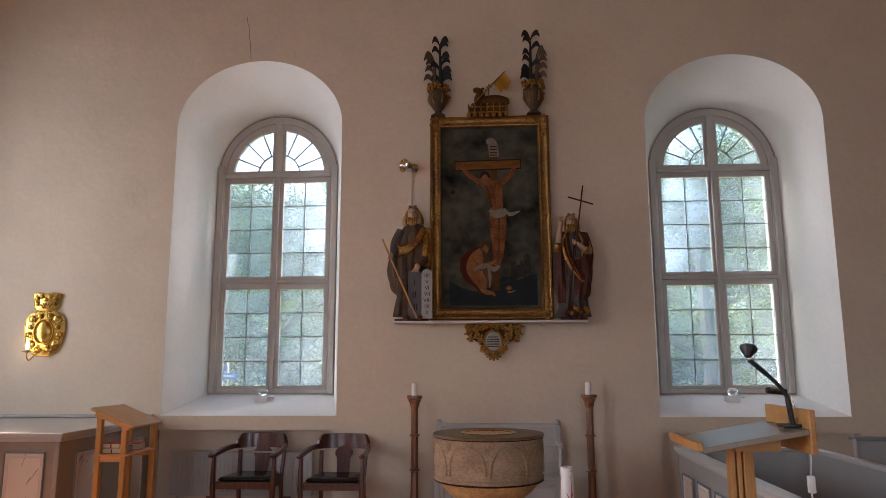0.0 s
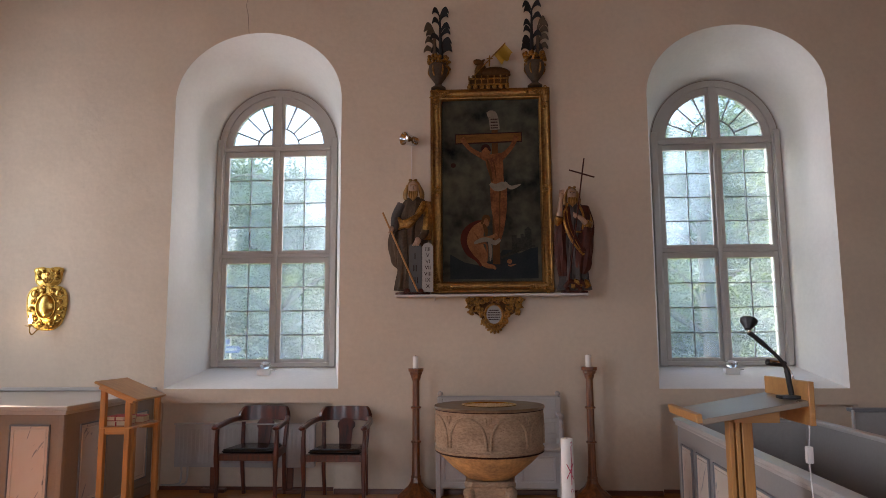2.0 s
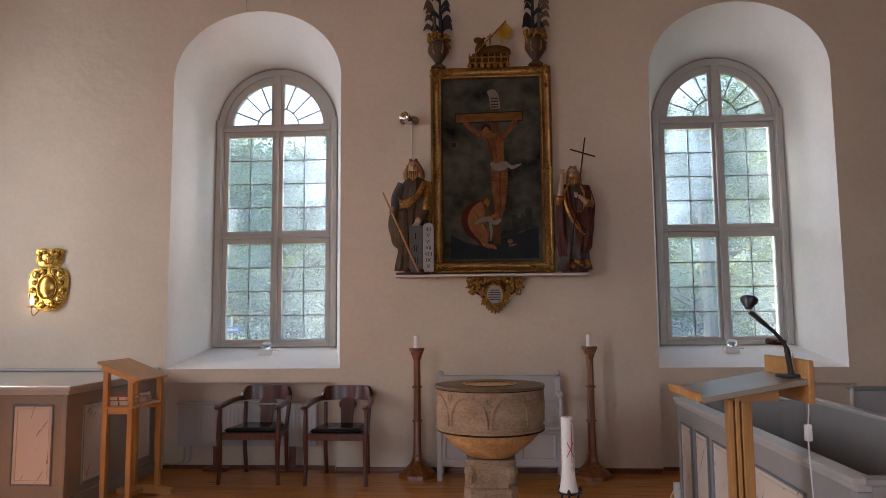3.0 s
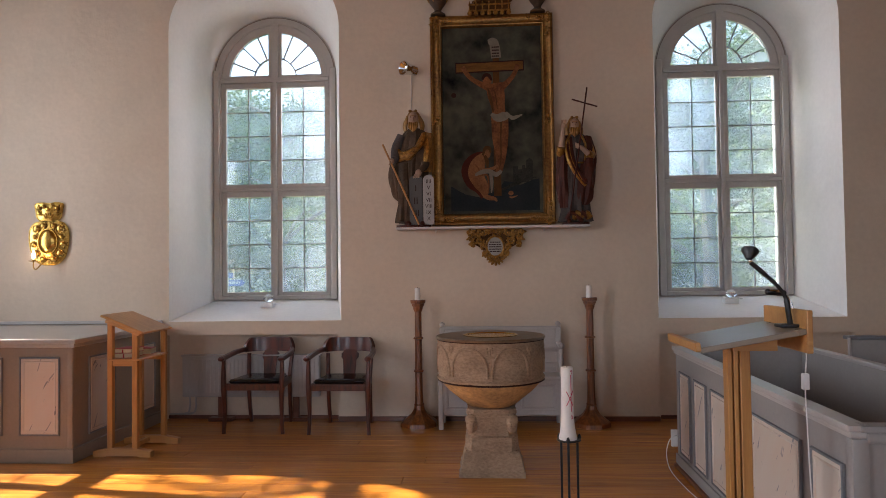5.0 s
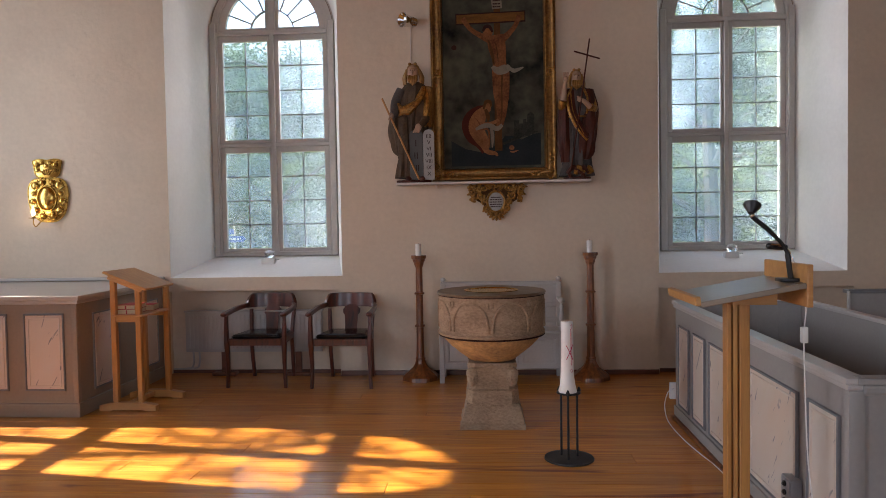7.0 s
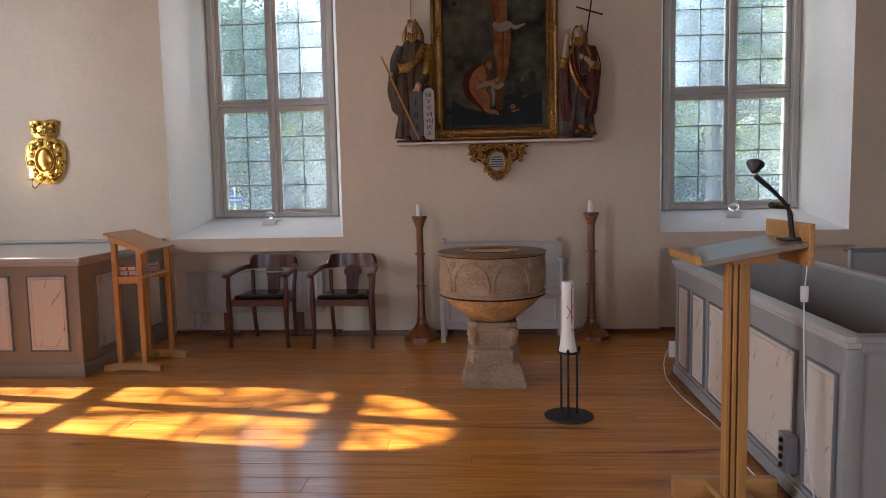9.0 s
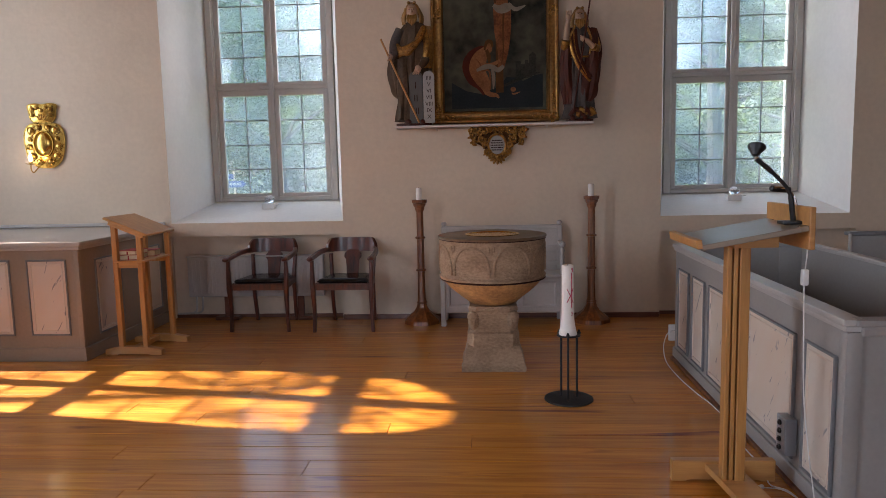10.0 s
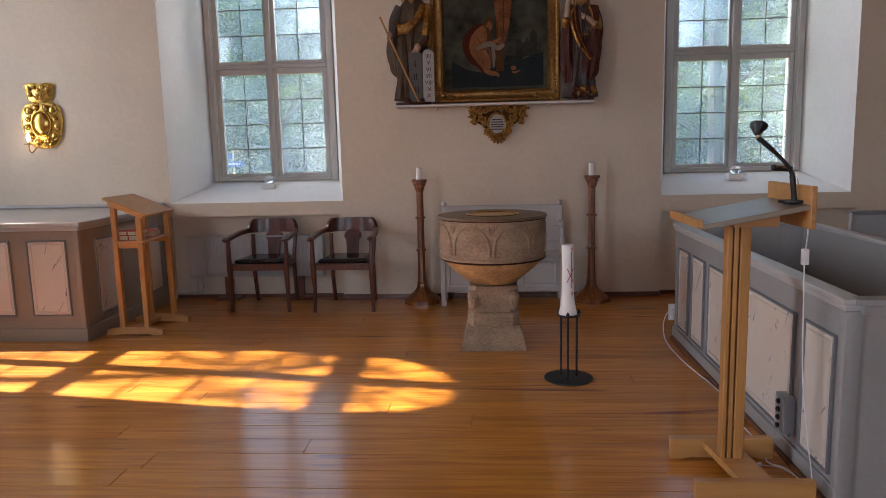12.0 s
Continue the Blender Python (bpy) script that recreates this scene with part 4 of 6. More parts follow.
# ---- paschal candle ----
st = thing("candle_stand", (0.471, 4.292, 0), "black iron candle stand on a round foot", "candle stand")
bm = nb()
lathe(bm, [(0, 0), (0.148, 0), (0.152, 0.004), (0.150, 0.010), (0.0, 0.013)], 40)
part("foot_plate", bm, BLACK, st, smooth=True)
for a in (20, 140, 260):
    x, y = 0.056 * math.cos(radians(a)), 0.056 * math.sin(radians(a))
    bm = nb()
    tube(bm, [(x, y, 0.01), (x, y, 0.41)], 0.0075, 10)
    part("rod", bm, BLACK, st, smooth=True)
    bm = nb()
    x2, y2 = x * 1.25, y * 1.25
    lathe(bm, [(0.012, 0), (0.012, 0.006), (0.007, 0.02), (0.003, 0.026), (0, 0.027)], 10, (x2, y2, 0.414))
    part("knob", bm, BLACK, st, smooth=True)
bm = nb()
lathe(bm, [(0, 0.406), (0.070, 0.406), (0.074, 0.410), (0.070, 0.415), (0, 0.415)], 32)
part("top_plate", bm, BLACK, st, smooth=True)
cd = thing("paschal_candle", (0.466, 4.292, 0.415), "thick white wax candle with red painted monogram", "candle")
bm = nb()
lathe(bm, [(0.0, 0), (0.054, 0.0), (0.056, 0.008), (0.050, 0.03), (0.041, 0.085), (0.0385, 0.12), (0.037, 0.30), (0.0365, 0.425), (0.033, 0.433), (0.02, 0.428), (0, 0.426)], 32)
part("wax", bm, WAX, cd, smooth=True)
bm = nb()
tube(bm, [(0, 0, 0.42), (0.001, 0, 0.438)], 0.0018, 6)
part("wick", bm, BLACK, cd)


def on_candle(ang, z, r=0.0382):
    a = radians(-90 + ang)
    return (r * math.cos(a), r * math.sin(a), z)


bm = nb()
tube(bm, [on_candle(30, 0.17 + 0.02 * i) for i in range(12)], 0.0022, 6)
tube(bm, [on_candle(-14 + 6.5 * i, 0.205 + 0.0088 * i) for i in range(11)], 0.0022, 6)
tube(bm, [on_candle(-14 + 6.5 * i, 0.29 - 0.0088 * i) for i in range(11)], 0.0022, 6)
part("red_monogram", bm, RED_INK, cd, "dark red painted strokes")
bm = nb()
tube(bm, [on_candle(34 + 9 * math.cos(radians(a)), 0.135 + 0.012 * math.sin(radians(a))) for a in range(-60, 241, 25)], 0.0016, 6)
tube(bm, [on_candle(36 + 9 * math.cos(radians(a)), 0.405 + 0.012 * math.sin(radians(a))) for a in range(-80, 181, 25)], 0.0016, 6)
part("red_letter", bm, RED_INK, cd, "dark red painted letters")


# ---- tall wooden candlesticks ----
def candlestick(x, y, h):
    c = thing("tall_candlestick", (x, y, 0), "tall brown turned wooden floor candlestick", "candlestick", "candlesticks beside the font", turn=22.5)
    bm = nb()
    lathe(bm, [(0, 0), (0.175, 0), (0.175, 0.035), (0.165, 0.045), (0.125, 0.075), (0.08, 0.11), (0.055, 0.15), (0.045, 0.185), (0, 0.186)], 8)
    part("base", bm, OAK_STAIN, c)
    bm = nb()
    lathe(bm, [(0, 0.185), (0.042, 0.185), (0.036, 0.35), (0.033, h - 0.11), (0, h - 0.11)], 8)
    part("stem", bm, OAK_STAIN, c)
    for z in (0.195, 0.505, 0.81):
        bm = nb()
        lathe(bm, [(0.034, z - 0.012), (0.046, z - 0.008), (0.05, z), (0.046, z + 0.008), (0.034, z + 0.012)], 8)
        part("ring", bm, OAK_STAIN, c)
    bm = nb()
    lathe(bm, [(0, h - 0.112), (0.034, h - 0.112), (0.046, h - 0.085), (0.046, h - 0.07), (0.06, h - 0.05), (0.06, h - 0.036), (0.072, h - 0.026), (0.074, h), (0, h)], 8)
    part("capital", bm, OAK_STAIN, c)
    k = thing("altar_candle", (x - 0.004, y, h), "short white candle on a wooden candlestick", "candle", "candles on the candlesticks")
    bm = nb()
    lathe(bm, [(0, 0), (0.026, 0), (0.026, 0.104), (0.022, 0.11), (0, 0.108)], 20)
    part("wax", bm, WAX, k, smooth=True)
    bm = nb()
    tube(bm, [(0, 0, 0.105), (0.001, 0, 0.12)], 0.0014, 5)
    part("wick", bm, BLACK, k)


candlestick(-0.66, 6.52, 1.165)
candlestick(0.925, 6.52, 1.172)


# ---- chairs ----
def sweep(bm, pts, w):
    """A square bar with eased corners along points."""
    prev = None
    for p, k in zip(pts, w):
        h, q = k / 2, k * 0.32
        d = (pts[-1] - pts[0]).normalized()
        a = Vector((1, 0, 0))
        b = d.cross(a).normalized()
        cur = [bm.verts.new(p + a * x + b * y) for x, y in ((-h, -q), (-q, -h), (q, -h), (h, -q), (h, q), (q, h), (-q, h), (-h, q))]
        if prev:
            for i in range(8):
                bm.faces.new((prev[i], prev[(i + 1) % 8], cur[(i + 1) % 8], cur[i]))
        else:
            bm.faces.new(cur)
        prev = cur
    bm.faces.new(prev)


def armchair():
    c = thing("armchair", (0, 0, 0), "dark mahogany armchair with black leather seat", "chair", "armchairs against the wall")
    fw, rw, fy, ry, sh = 0.265, 0.20, -0.235, 0.235, 0.445
    bm = nb()
    slab(bm, [(-fw, fy), (fw, fy), (rw + 0.02, ry), (-rw - 0.02, ry)], 0, 0.06, 0)
    for v in bm.verts:
        v.co = Vector((v.co.x, v.co.z, sh - 0.06 + v.co.y))
    bmesh.ops.bevel(bm, geom=list(bm.edges), offset=0.008, segments=2, affect="EDGES")
    part("seat_rail", bm, MAHOGANY, c, smooth=True)
    bm = nb()
    slab(bm, [(-fw + 0.03, fy + 0.02), (fw - 0.03, fy + 0.02), (rw - 0.01, ry - 0.03), (-rw + 0.01, ry - 0.03)], 0, 0.035, 0)
    for v in bm.verts:
        v.co = Vector((v.co.x, v.co.z, sh - 0.002 + v.co.y))
    bmesh.ops.bevel(bm, geom=list(bm.edges), offset=0.014, segments=3, affect="EDGES")
    bmesh.ops.subdivide_edges(bm, edges=[e for e in bm.edges if e.calc_length() > 0.2], cuts=3, use_grid_fill=True)
    part("seat_cushion", bm, LEATHER, c, "glossy black leather cushion", smooth="all")
    for s in (-1, 1):
        bm = nb()
        x = s * fw
        pts = spline([(x + s * 0.004, fy + 0.01, 0), (x - s * 0.004, fy + 0.012, 0.18), (x, fy, 0.40), (x + s * 0.004, fy + 0.005, 0.55), (x + s * 0.002, fy + 0.01, 0.655)], 4)
        sweep(bm, pts, [0.030 + 0.014 * max(0, 1 - abs(a.z - 0.40) / 0.22) for a in pts])
        part("front_leg", bm, MAHOGANY, c)
        bm = nb()
        pts = spline([(s * (rw - 0.005), ry + 0.05, 0), (s * rw, ry + 0.005, 0.25), (s * rw, ry, 0.43), (s * (rw + 0.012), ry + 0.045, 0.66)], 4)
        sweep(bm, pts, [0.033] * len(pts))
        part("back_leg", bm, MAHOGANY, c)
        bm = nb()
        pts = spline([(s * 0.272, fy - 0.04, 0.672), (s * 0.274, fy + 0.06, 0.676), (s * 0.27, 0.02, 0.692), (s * 0.252, 0.14, 0.70), (s * 0.226, 0.225, 0.705)], 5)
        sweep(bm, pts, [0.042] * len(pts))
        blob(bm, (s * 0.272, fy - 0.04, 0.672), (0.03, 0.034, 0.019))
        part("arm", bm, MAHOGANY, c, smooth=True)
    bm = nb()
    n = 22
    prev = None
    for i in range(n + 1):
        u = -1 + 2 * i / n
        a = u * 1.15
        x, y = 0.238 * math.sin(a) / math.sin(1.15), 0.165 + 0.145 * math.cos(a)
        zt = 0.81 - 0.075 * max(0, (abs(u) - 0.72) / 0.28) ** 1.6
        zb = 0.682 - 0.005 * abs(u)
        t = 0.014
        nx, ny = math.sin(a) * t, math.cos(a) * t
        cur = [bm.verts.new(p) for p in ((x - nx, y - ny, zb), (x + nx, y + ny, zb), (x + nx, y + ny + 0.012, zt), (x - nx, y - ny + 0.012, zt))]
        if prev:
            for k in range(4):
                bm.faces.new((prev[k], prev[(k + 1) % 4], cur[(k + 1) % 4], cur[k]))
        else:
            bm.faces.new(cur)
        prev = cur
    bm.faces.new(prev)
    part("back_rail", bm, MAHOGANY, c, "curved back rail", smooth=True)
    bm = nb()
    half = [(0.055, 0.43), (0.058, 0.52), (0.062, 0.60), (0.082, 0.62), (0.082, 0.655), (0.060, 0.675), (0.066, 0.70)]
    slab(bm, [(x, z) for x, z in half] + [(-x, z) for x, z in half[::-1]], -0.008, 0.008, 0.003)
    for v in bm.verts:
        v.co.y += 0.232 + (v.co.z - 0.43) * 0.27
    part("splat", bm, MAHOGANY, c, "shaped central splat")
    return c


A = armchair()
A.matrix_world = pose(-2.118, 6.40, 0, 0, 0, -0.5)
copy_thing(A, pose(-1.335, 6.365, 0, 0, 0, -0.5))

# ---- radiator under the window ----
ra = thing("radiator", (-2.34, 6.76, 0), "cream enamelled panel radiator in the window recess", "radiator")
bm = nb()
box(bm, -0.66, 0.70, -0.075, -0.01, 0.235, 0.63, 0.01, 2)
part("body", bm, RADIATOR, ra, smooth=True)
for i in range(34):
    x = -0.63 + i * 0.0395
    bm = nb()
    box(bm, x, x + 0.02, -0.0775, -0.072, 0.27, 0.60, 0.0025)
    part("rib", bm, RADIATOR, ra)
bm = nb()
box(bm, -0.67, 0.71, -0.085, -0.005, 0.628, 0.644, 0.005)
part("top_grille", bm, RADIATOR, ra)
for x in (-0.60, -0.54):
    bm = nb()
    tube(bm, spline([(x, -0.04, 0.24), (x, -0.04, 0.12), (x - 0.04, -0.035, 0.07), (x - 0.2, -0.03, 0.06)], 5), 0.010, 8)
    part("pipe", bm, RADIATOR, ra, "thin heating pipe", smooth=True)
for x in (-0.28, 0.46):
    bm = nb()
    box(bm, x - 0.03, x + 0.03, -0.06, -0.02, 0.03, 0.24, 0.004)
    box(bm, x - 0.12, x + 0.12, -0.09, 0.01, 0.0, 0.035, 0.008)
    part("foot_bracket", bm, SKIRT, ra, "brown foot bracket")

# ---- slim reading desk with red books ----
l1 = thing("reading_desk", (0.018, 0, 0), "slim light beech reading desk with sloping top", "lectern")
for y, x0, x1, dx in ((5.405, -3.16, -2.69, 0), (5.835, -3.135, -2.665, 0.025)):
    bm = nb()
    slab(bm, [(x0, 0), (x0 + 0.09, 0), (x0 + 0.11, 0.012), (x1 - 0.11, 0.012), (x1 - 0.09, 0), (x1, 0), (x1, 0.045), (x1 - 0.13, 0.07), (x0 + 0.13, 0.07), (x0, 0.045)], y - 0.028, y + 0.028, 0.003)
    part("sled_foot", bm, BEECH_X, l1)
    for x, zt in ((-3.025, 1.066), (-2.822, 0.985)):
        bm = nb()
        beam(bm, (x + dx, y, 0.065), (x + dx, y, zt - 0.4 * dx), 0.042, 0.042, 0.003)
        part("leg", bm, BEECH, l1)
    bm = nb()
    beam(bm, (-3.005 + dx, y, 0.735), (-2.842 + dx, y, 0.735), 0.045, 0.022, 0.003, side=(0, 0, 1))
    part("side_rail", bm, BEECH_X, l1)
    bm = nb()
    beam(bm, (-3.06, y + 0.0, 1.079), (-2.78, y, 0.965), 0.035, 0.046, 0.003, side=(0, 0, 1))
    part("top_bearer", bm, BEECH_X, l1)
bm = nb()
beam(bm, (-3.095, 5.62, 1.117), (-2.745, 5.62, 0.974), 0.50, 0.02, 0.004, side=(0, 1, 0))
part("top_board", bm, BEECH_X, l1, "sloping beech top")
bm = nb()
box(bm, -3.03, -2.775, 5.375, 5.865, 0.757, 0.773, 0.003)
part("shelf", bm, BEECH_X, l1)
bm = nb()
beam(bm, (-2.93, 5.43, 0.045), (-2.93, 5.81, 0.045), 0.05, 0.035, 0.003, side=(1, 0, 0))
part("stretcher", bm, BEECH, l1)
for at, turn, size in (((-2.93, 5.53, 0.773), 4, (0.16, 0.20, 0.040)), ((-2.925, 5.525, 0.813), -3, (0.155, 0.19, 0.034)), ((-2.90, 5.74, 0.773), 8, (0.15, 0.14, 0.05))):
    b = thing("hymn_book", at, "red cloth-bound book lying on the desk shelf", "book", "books on the shelf", turn=turn)
    w, d, h = size
    bm = nb()
    box(bm, -w / 2, w / 2, -d / 2, d / 2, 0, 0.003, 0.001)
    box(bm, -w / 2, w / 2, -d / 2, d / 2, h - 0.003, h, 0.001)
    box(bm, -w / 2, -w / 2 + 0.004, -d / 2, d / 2, 0.002, h - 0.002, 0.001)
    part("cover", bm, RED, b)
    bm = nb()
    box(bm, -w / 2 + 0.004, w / 2 - 0.005, -d / 2 + 0.004, d / 2 - 0.004, 0.003, h - 0.003)
    part("pages", bm, PAPER, b, "yellowed page block")
    bm = nb()
    box(bm, 0.0, 0.008, -d / 2 - 0.002, -d / 2 + 0.006, -0.001 + 0.002, h * 0.8)
    part("ribbon", bm, RED, b, "red ribbon marker")

# ---- tall lectern ----
l2 = thing("lectern", (0, 0, 0), "tall light beech lectern with sloping laminate desk", "lectern")
for y, x0, x1 in ((2.745, 0.808, 1.275), (3.17, 0.815, 1.275)):
    bm = nb()
    slab(bm, [(x0, 0), (x0 + 0.06, 0), (x0 + 0.08, 0.014), (x1 - 0.08, 0.014), (x1 - 0.06, 0), (x1, 0), (x1, 0.098), (x0, 0.098)], y - 0.022, y + 0.022, 0.004)
    part("sled_foot", bm, BEECH_X, l2)
bm = nb()
slab(bm, [(1.0, 2.765), (1.13, 2.765), (1.10, 3.15), (0.96, 3.15)], 0, 0.03, 0.0)
for v in bm.verts:
    v.co = Vector((v.co.x, v.co.z, 0.055 + v.co.y))
part("foot_board", bm, BEECH_X, l2)
for x0, x1, y0, y1 in ((0.982, 1.002, 2.975, 3.03), (1.008, 1.026, 2.972, 3.027), (1.032, 1.074, 2.968, 3.024)):
    bm = nb()
    box(bm, x0, x1, y0, y1, 0.085, 1.145, 0.003)
    part("post_slat", bm, BEECH, l2)
bm = nb()
beam(bm, (0.822, 3.0, 1.118), (1.225, 3.0, 1.190), 0.42, 0.022, 0.003, side=(0, 1, 0))
part("desk_board", bm, LAMINATE, l2, "grey-brown laminate desk board")
bm = nb()
beam(bm, (0.802, 3.0, 1.130), (0.824, 3.0, 1.134), 0.42, 0.036, 0.003, side=(0, 1, 0))
part("book_stop", bm, BEECH_X, l2, "light beech book stop")
bm = nb()
box(bm, 1.225, 1.247, 2.785, 3.215, 1.105, 1.272, 0.003)
part("back_panel", bm, BEECH_X, l2, "upright beech back panel")
bm = nb()
slab(bm, [(0.99, 1.10), (1.17, 1.10), (1.17, 1.168), (0.99, 1.136)], 2.93, 3.06, 0.003)
part("desk_bracket", bm, BEECH_X, l2)
for y in (2.86, 3.13):
    bm = nb()
    lathe(bm, [(0.005, -0.02), (0.005, 0.0), (0.008, 0.002), (0.008, 0.006), (0, 0.008)], 10, (1.205, y, 1.19))
    part("bolt", bm, CHROME, l2, smooth=True)

gl = thing("gooseneck_lamp", (1.205, 2.89, 1.205), "black gooseneck reading lamp clamped on the lectern", "lamp")
bm = nb()
box(bm, -0.05, 0.03, -0.035, 0.035, -0.006, 0.008, 0.004, 2)
part("foot", bm, BLACK_PLASTIC, gl, smooth=True)
bm = nb()
tube(bm, spline([(0, 0, 0.005), (-0.006, 0, 0.05), (-0.015, 0, 0.11), (-0.042, 0, 0.155), (-0.092, 0, 0.205), (-0.150, 0, 0.256)], 6), [0.011] * 12 + [0.008] * 12 + [0.010] * 7, 10)
part("neck", bm, BLACK_PLASTIC, gl, "bent black neck", smooth=True)
bm = nb()
blob(bm, (-0.152, -0.004, 0.262), (0.009, 0.012, 0.009))
part("joint", bm, CHROME, gl, "small chrome joint", smooth=True)
bm = nb()
lathe(bm, [(0.0, 0.036), (0.012, 0.034), (0.02, 0.02), (0.033, 0.0), (0.034, -0.008), (0.030, -0.008), (0.015, 0.012), (0, 0.018)], 24)
bmesh.ops.transform(bm, matrix=pose(-0.150, 0, 0.298, 155, 20, 0), verts=bm.verts)
part("shade", bm, BLACK_PLASTIC, gl, "flared black shade", smooth=True)
bm = nb()
tube(bm, [(0.028, 0, -0.005), (0.028, 0, -0.05)], 0.005, 8)
part("clamp_screw", bm, CHROME, gl, smooth=True)
mc = thing("microphone", (1.19, 2.96, 1.192), "dark tubular microphone on a thin chrome stem", "microphone")
bm = nb()
tube(bm, [(-0.052, 0, 0.148), (-0.046, 0, 0.148), (0.018, 0, 0.142), (0.028, 0, 0.141)], [0.008, 0.013, 0.013, 0.010], 14)
part("body", bm, BLACK_PLASTIC, mc, smooth=True)
bm = nb()
tube(bm, [(-0.04, -0.009, 0.152), (0.012, -0.009, 0.148)], 0.006, 8)
part("grille", bm, CHROME, mc, "narrow chrome grille", smooth=True)
bm = nb()
tube(bm, spline([(0.02, 0, 0.142), (0.04, 0, 0.12), (0.055, 0.0, 0.08), (0.06, 0, 0.02), (0.05, 0, 0.0)], 5), 0.004, 8)
part("stem", bm, CHROME, mc, smooth=True)

co = thing("lamp_cord", (0, 0, 0), "white electric cord with inline switch hanging from the lectern", "cord")
bm = nb()
tube(bm, spline([(1.24, 2.90, 1.16), (1.25, 2.86, 1.10), (1.243, 2.86, 0.98), (1.243, 2.85, 0.80), (1.25, 2.84, 0.5), (1.275, 2.83, 0.25), (1.305, 2.84, 0.08), (1.31, 2.86, 0.006), (1.30, 2.98, 0.005), (1.27, 3.06, 0.005), (1.20, 3.08, 0.005), (1.17, 3.06, 0.006)], 7), 0.0026, 6)
part("cable", bm, WHITE_PLASTIC, co, smooth=True)
bm = nb()
box(bm, 1.231, 1.257, 2.848, 2.872, 0.955, 1.02, 0.006, 2)
part("switch", bm, WHITE_PLASTIC, co, "white inline switch", smooth=True)
bm = nb()
tube(bm, [(1.15, 3.05, 0.012), (1.19, 3.075, 0.012)], 0.011, 10)
part("plug", bm, WHITE_PLASTIC, co, smooth=True)
c2 = thing("floor_cable", (0, 0, 0), "white cable lying along the pew on the floor", "cable")
bm = nb()
tube(bm, spline([(1.338, 5.255, 0.2), (1.31, 5.27, 0.17), (1.285, 5.26, 0.08), (1.27, 5.10, 0.005), (1.262, 4.70, 0.005), (1.285, 4.38, 0.005), (1.31, 4.15, 0.005), (1.312, 3.70, 0.005), (1.272, 3.53, 0.005), (1.275, 3.30, 0.005), (1.245, 3.17, 0.005), (1.24, 3.10, 0.005), (1.29, 3.05, 0.005), (1.305, 2.93, 0.005), (1.29, 2.84, 0.005), (1.30, 2.72, 0.005)], 7), 0.0035, 6)
part("cable", bm, WHITE_PLASTIC, c2, smooth=True)
so = thing("wall_socket", (1.345, 5.235, 0.2), "small white socket box on the pew end", "socket")
bm = nb()
box(bm, -0.035, 0.02, -0.03, -0.002, -0.06, 0.06, 0.005, 2)
part("box", bm, WHITE_PLASTIC, so, smooth=True)
bm = nb()
lathe(bm, [(0, -0.045), (0.017, -0.045), (0.019, -0.03), (0, -0.03)], 14)
bmesh.ops.transform(bm, matrix=pose(-0.006, 0, 0.005, -90, 0, 0), verts=bm.verts)
part("plug", bm, WHITE_PLASTIC, so, smooth=True)
sb = thing("socket_box", (1.345, 3.165, 0.168), "grey four-way socket box fixed to the pew", "socket")
bm = nb()
box(bm, -0.05, 0.0, -0.058, 0.042, -0.03, 0.14, 0.006, 2)
part("housing", bm, GREY_PLASTIC, sb, smooth=True)
bm = nb()
box(bm, -0.0525, -0.049, -0.05, 0.034, -0.022, 0.132, 0.001)
part("front_plate", bm, GREY_PLASTIC, sb, "grey front plate")
for i in range(4):
    bm = nb()
    lathe(bm, [(0.012, 0.058), (0.014, 0.066), (0.009, 0.067), (0.007, 0.072), (0, 0.072)], 14)
    bmesh.ops.transform(bm, matrix=pose(0.006, -0.008, -0.003 + 0.038 * i, 0, -90, 0) , verts=bm.verts)
    part("outlet", bm, BLACK_PLASTIC, sb, "black outlet", smooth=True)

# ---- sill ornaments ----
for x, zs in ((-2.30, 1.083), (2.43, 1.08)):
    s = thing("crystal_light", (x, 7.2, zs), "cut glass ball on a small white box on the window sill", "ornament", "glass balls on the sills")
    bm = nb()
    box(bm, -0.075, 0.06, -0.045, 0.045, -0.015, 0.05, 0.006, 2)
    part("box", bm, WHITE_PLASTIC, s, smooth=True)
    bm = nb()
    box(bm, 0.02, 0.11, -0.02, 0.05, 0.03, 0.04, 0.003)
    part("tab", bm, WHITE_PLASTIC, s)
    bm = nb()
    bmesh.ops.create_icosphere(bm, subdivisions=2, radius=1, matrix=pose(0.0, 0, 0.088) @ Matrix.Diagonal((0.055, 0.055, 0.042, 1)))
    part("glass_ball", bm, CRYSTAL, s, "faceted clear glass")
# ---- altar painting ----
PX, PY = 0.055, D
pt = thing("altar_painting", (PX, PY, 0), "tall dark oil painting in a gilded carved frame", "painting")
bm = nb()
X0, X1, Z0, Z1 = -0.583, 0.592, 1.862, 3.882
rect_frame(bm, X0, X1, Z0, Z1, ((0.004, -0.005), (0.0, -0.06), (0.008, -0.082), (0.026, -0.088), (0.04, -0.075), (0.06, -0.066), (0.085, -0.070), (0.093, -0.078), (0.103, -0.074), (0.114, -0.05), (0.118, -0.035)))
part("frame", bm, GOLD_FRAME, pt, "gilded moulded frame", smooth=True)
rnd = random.Random(11)


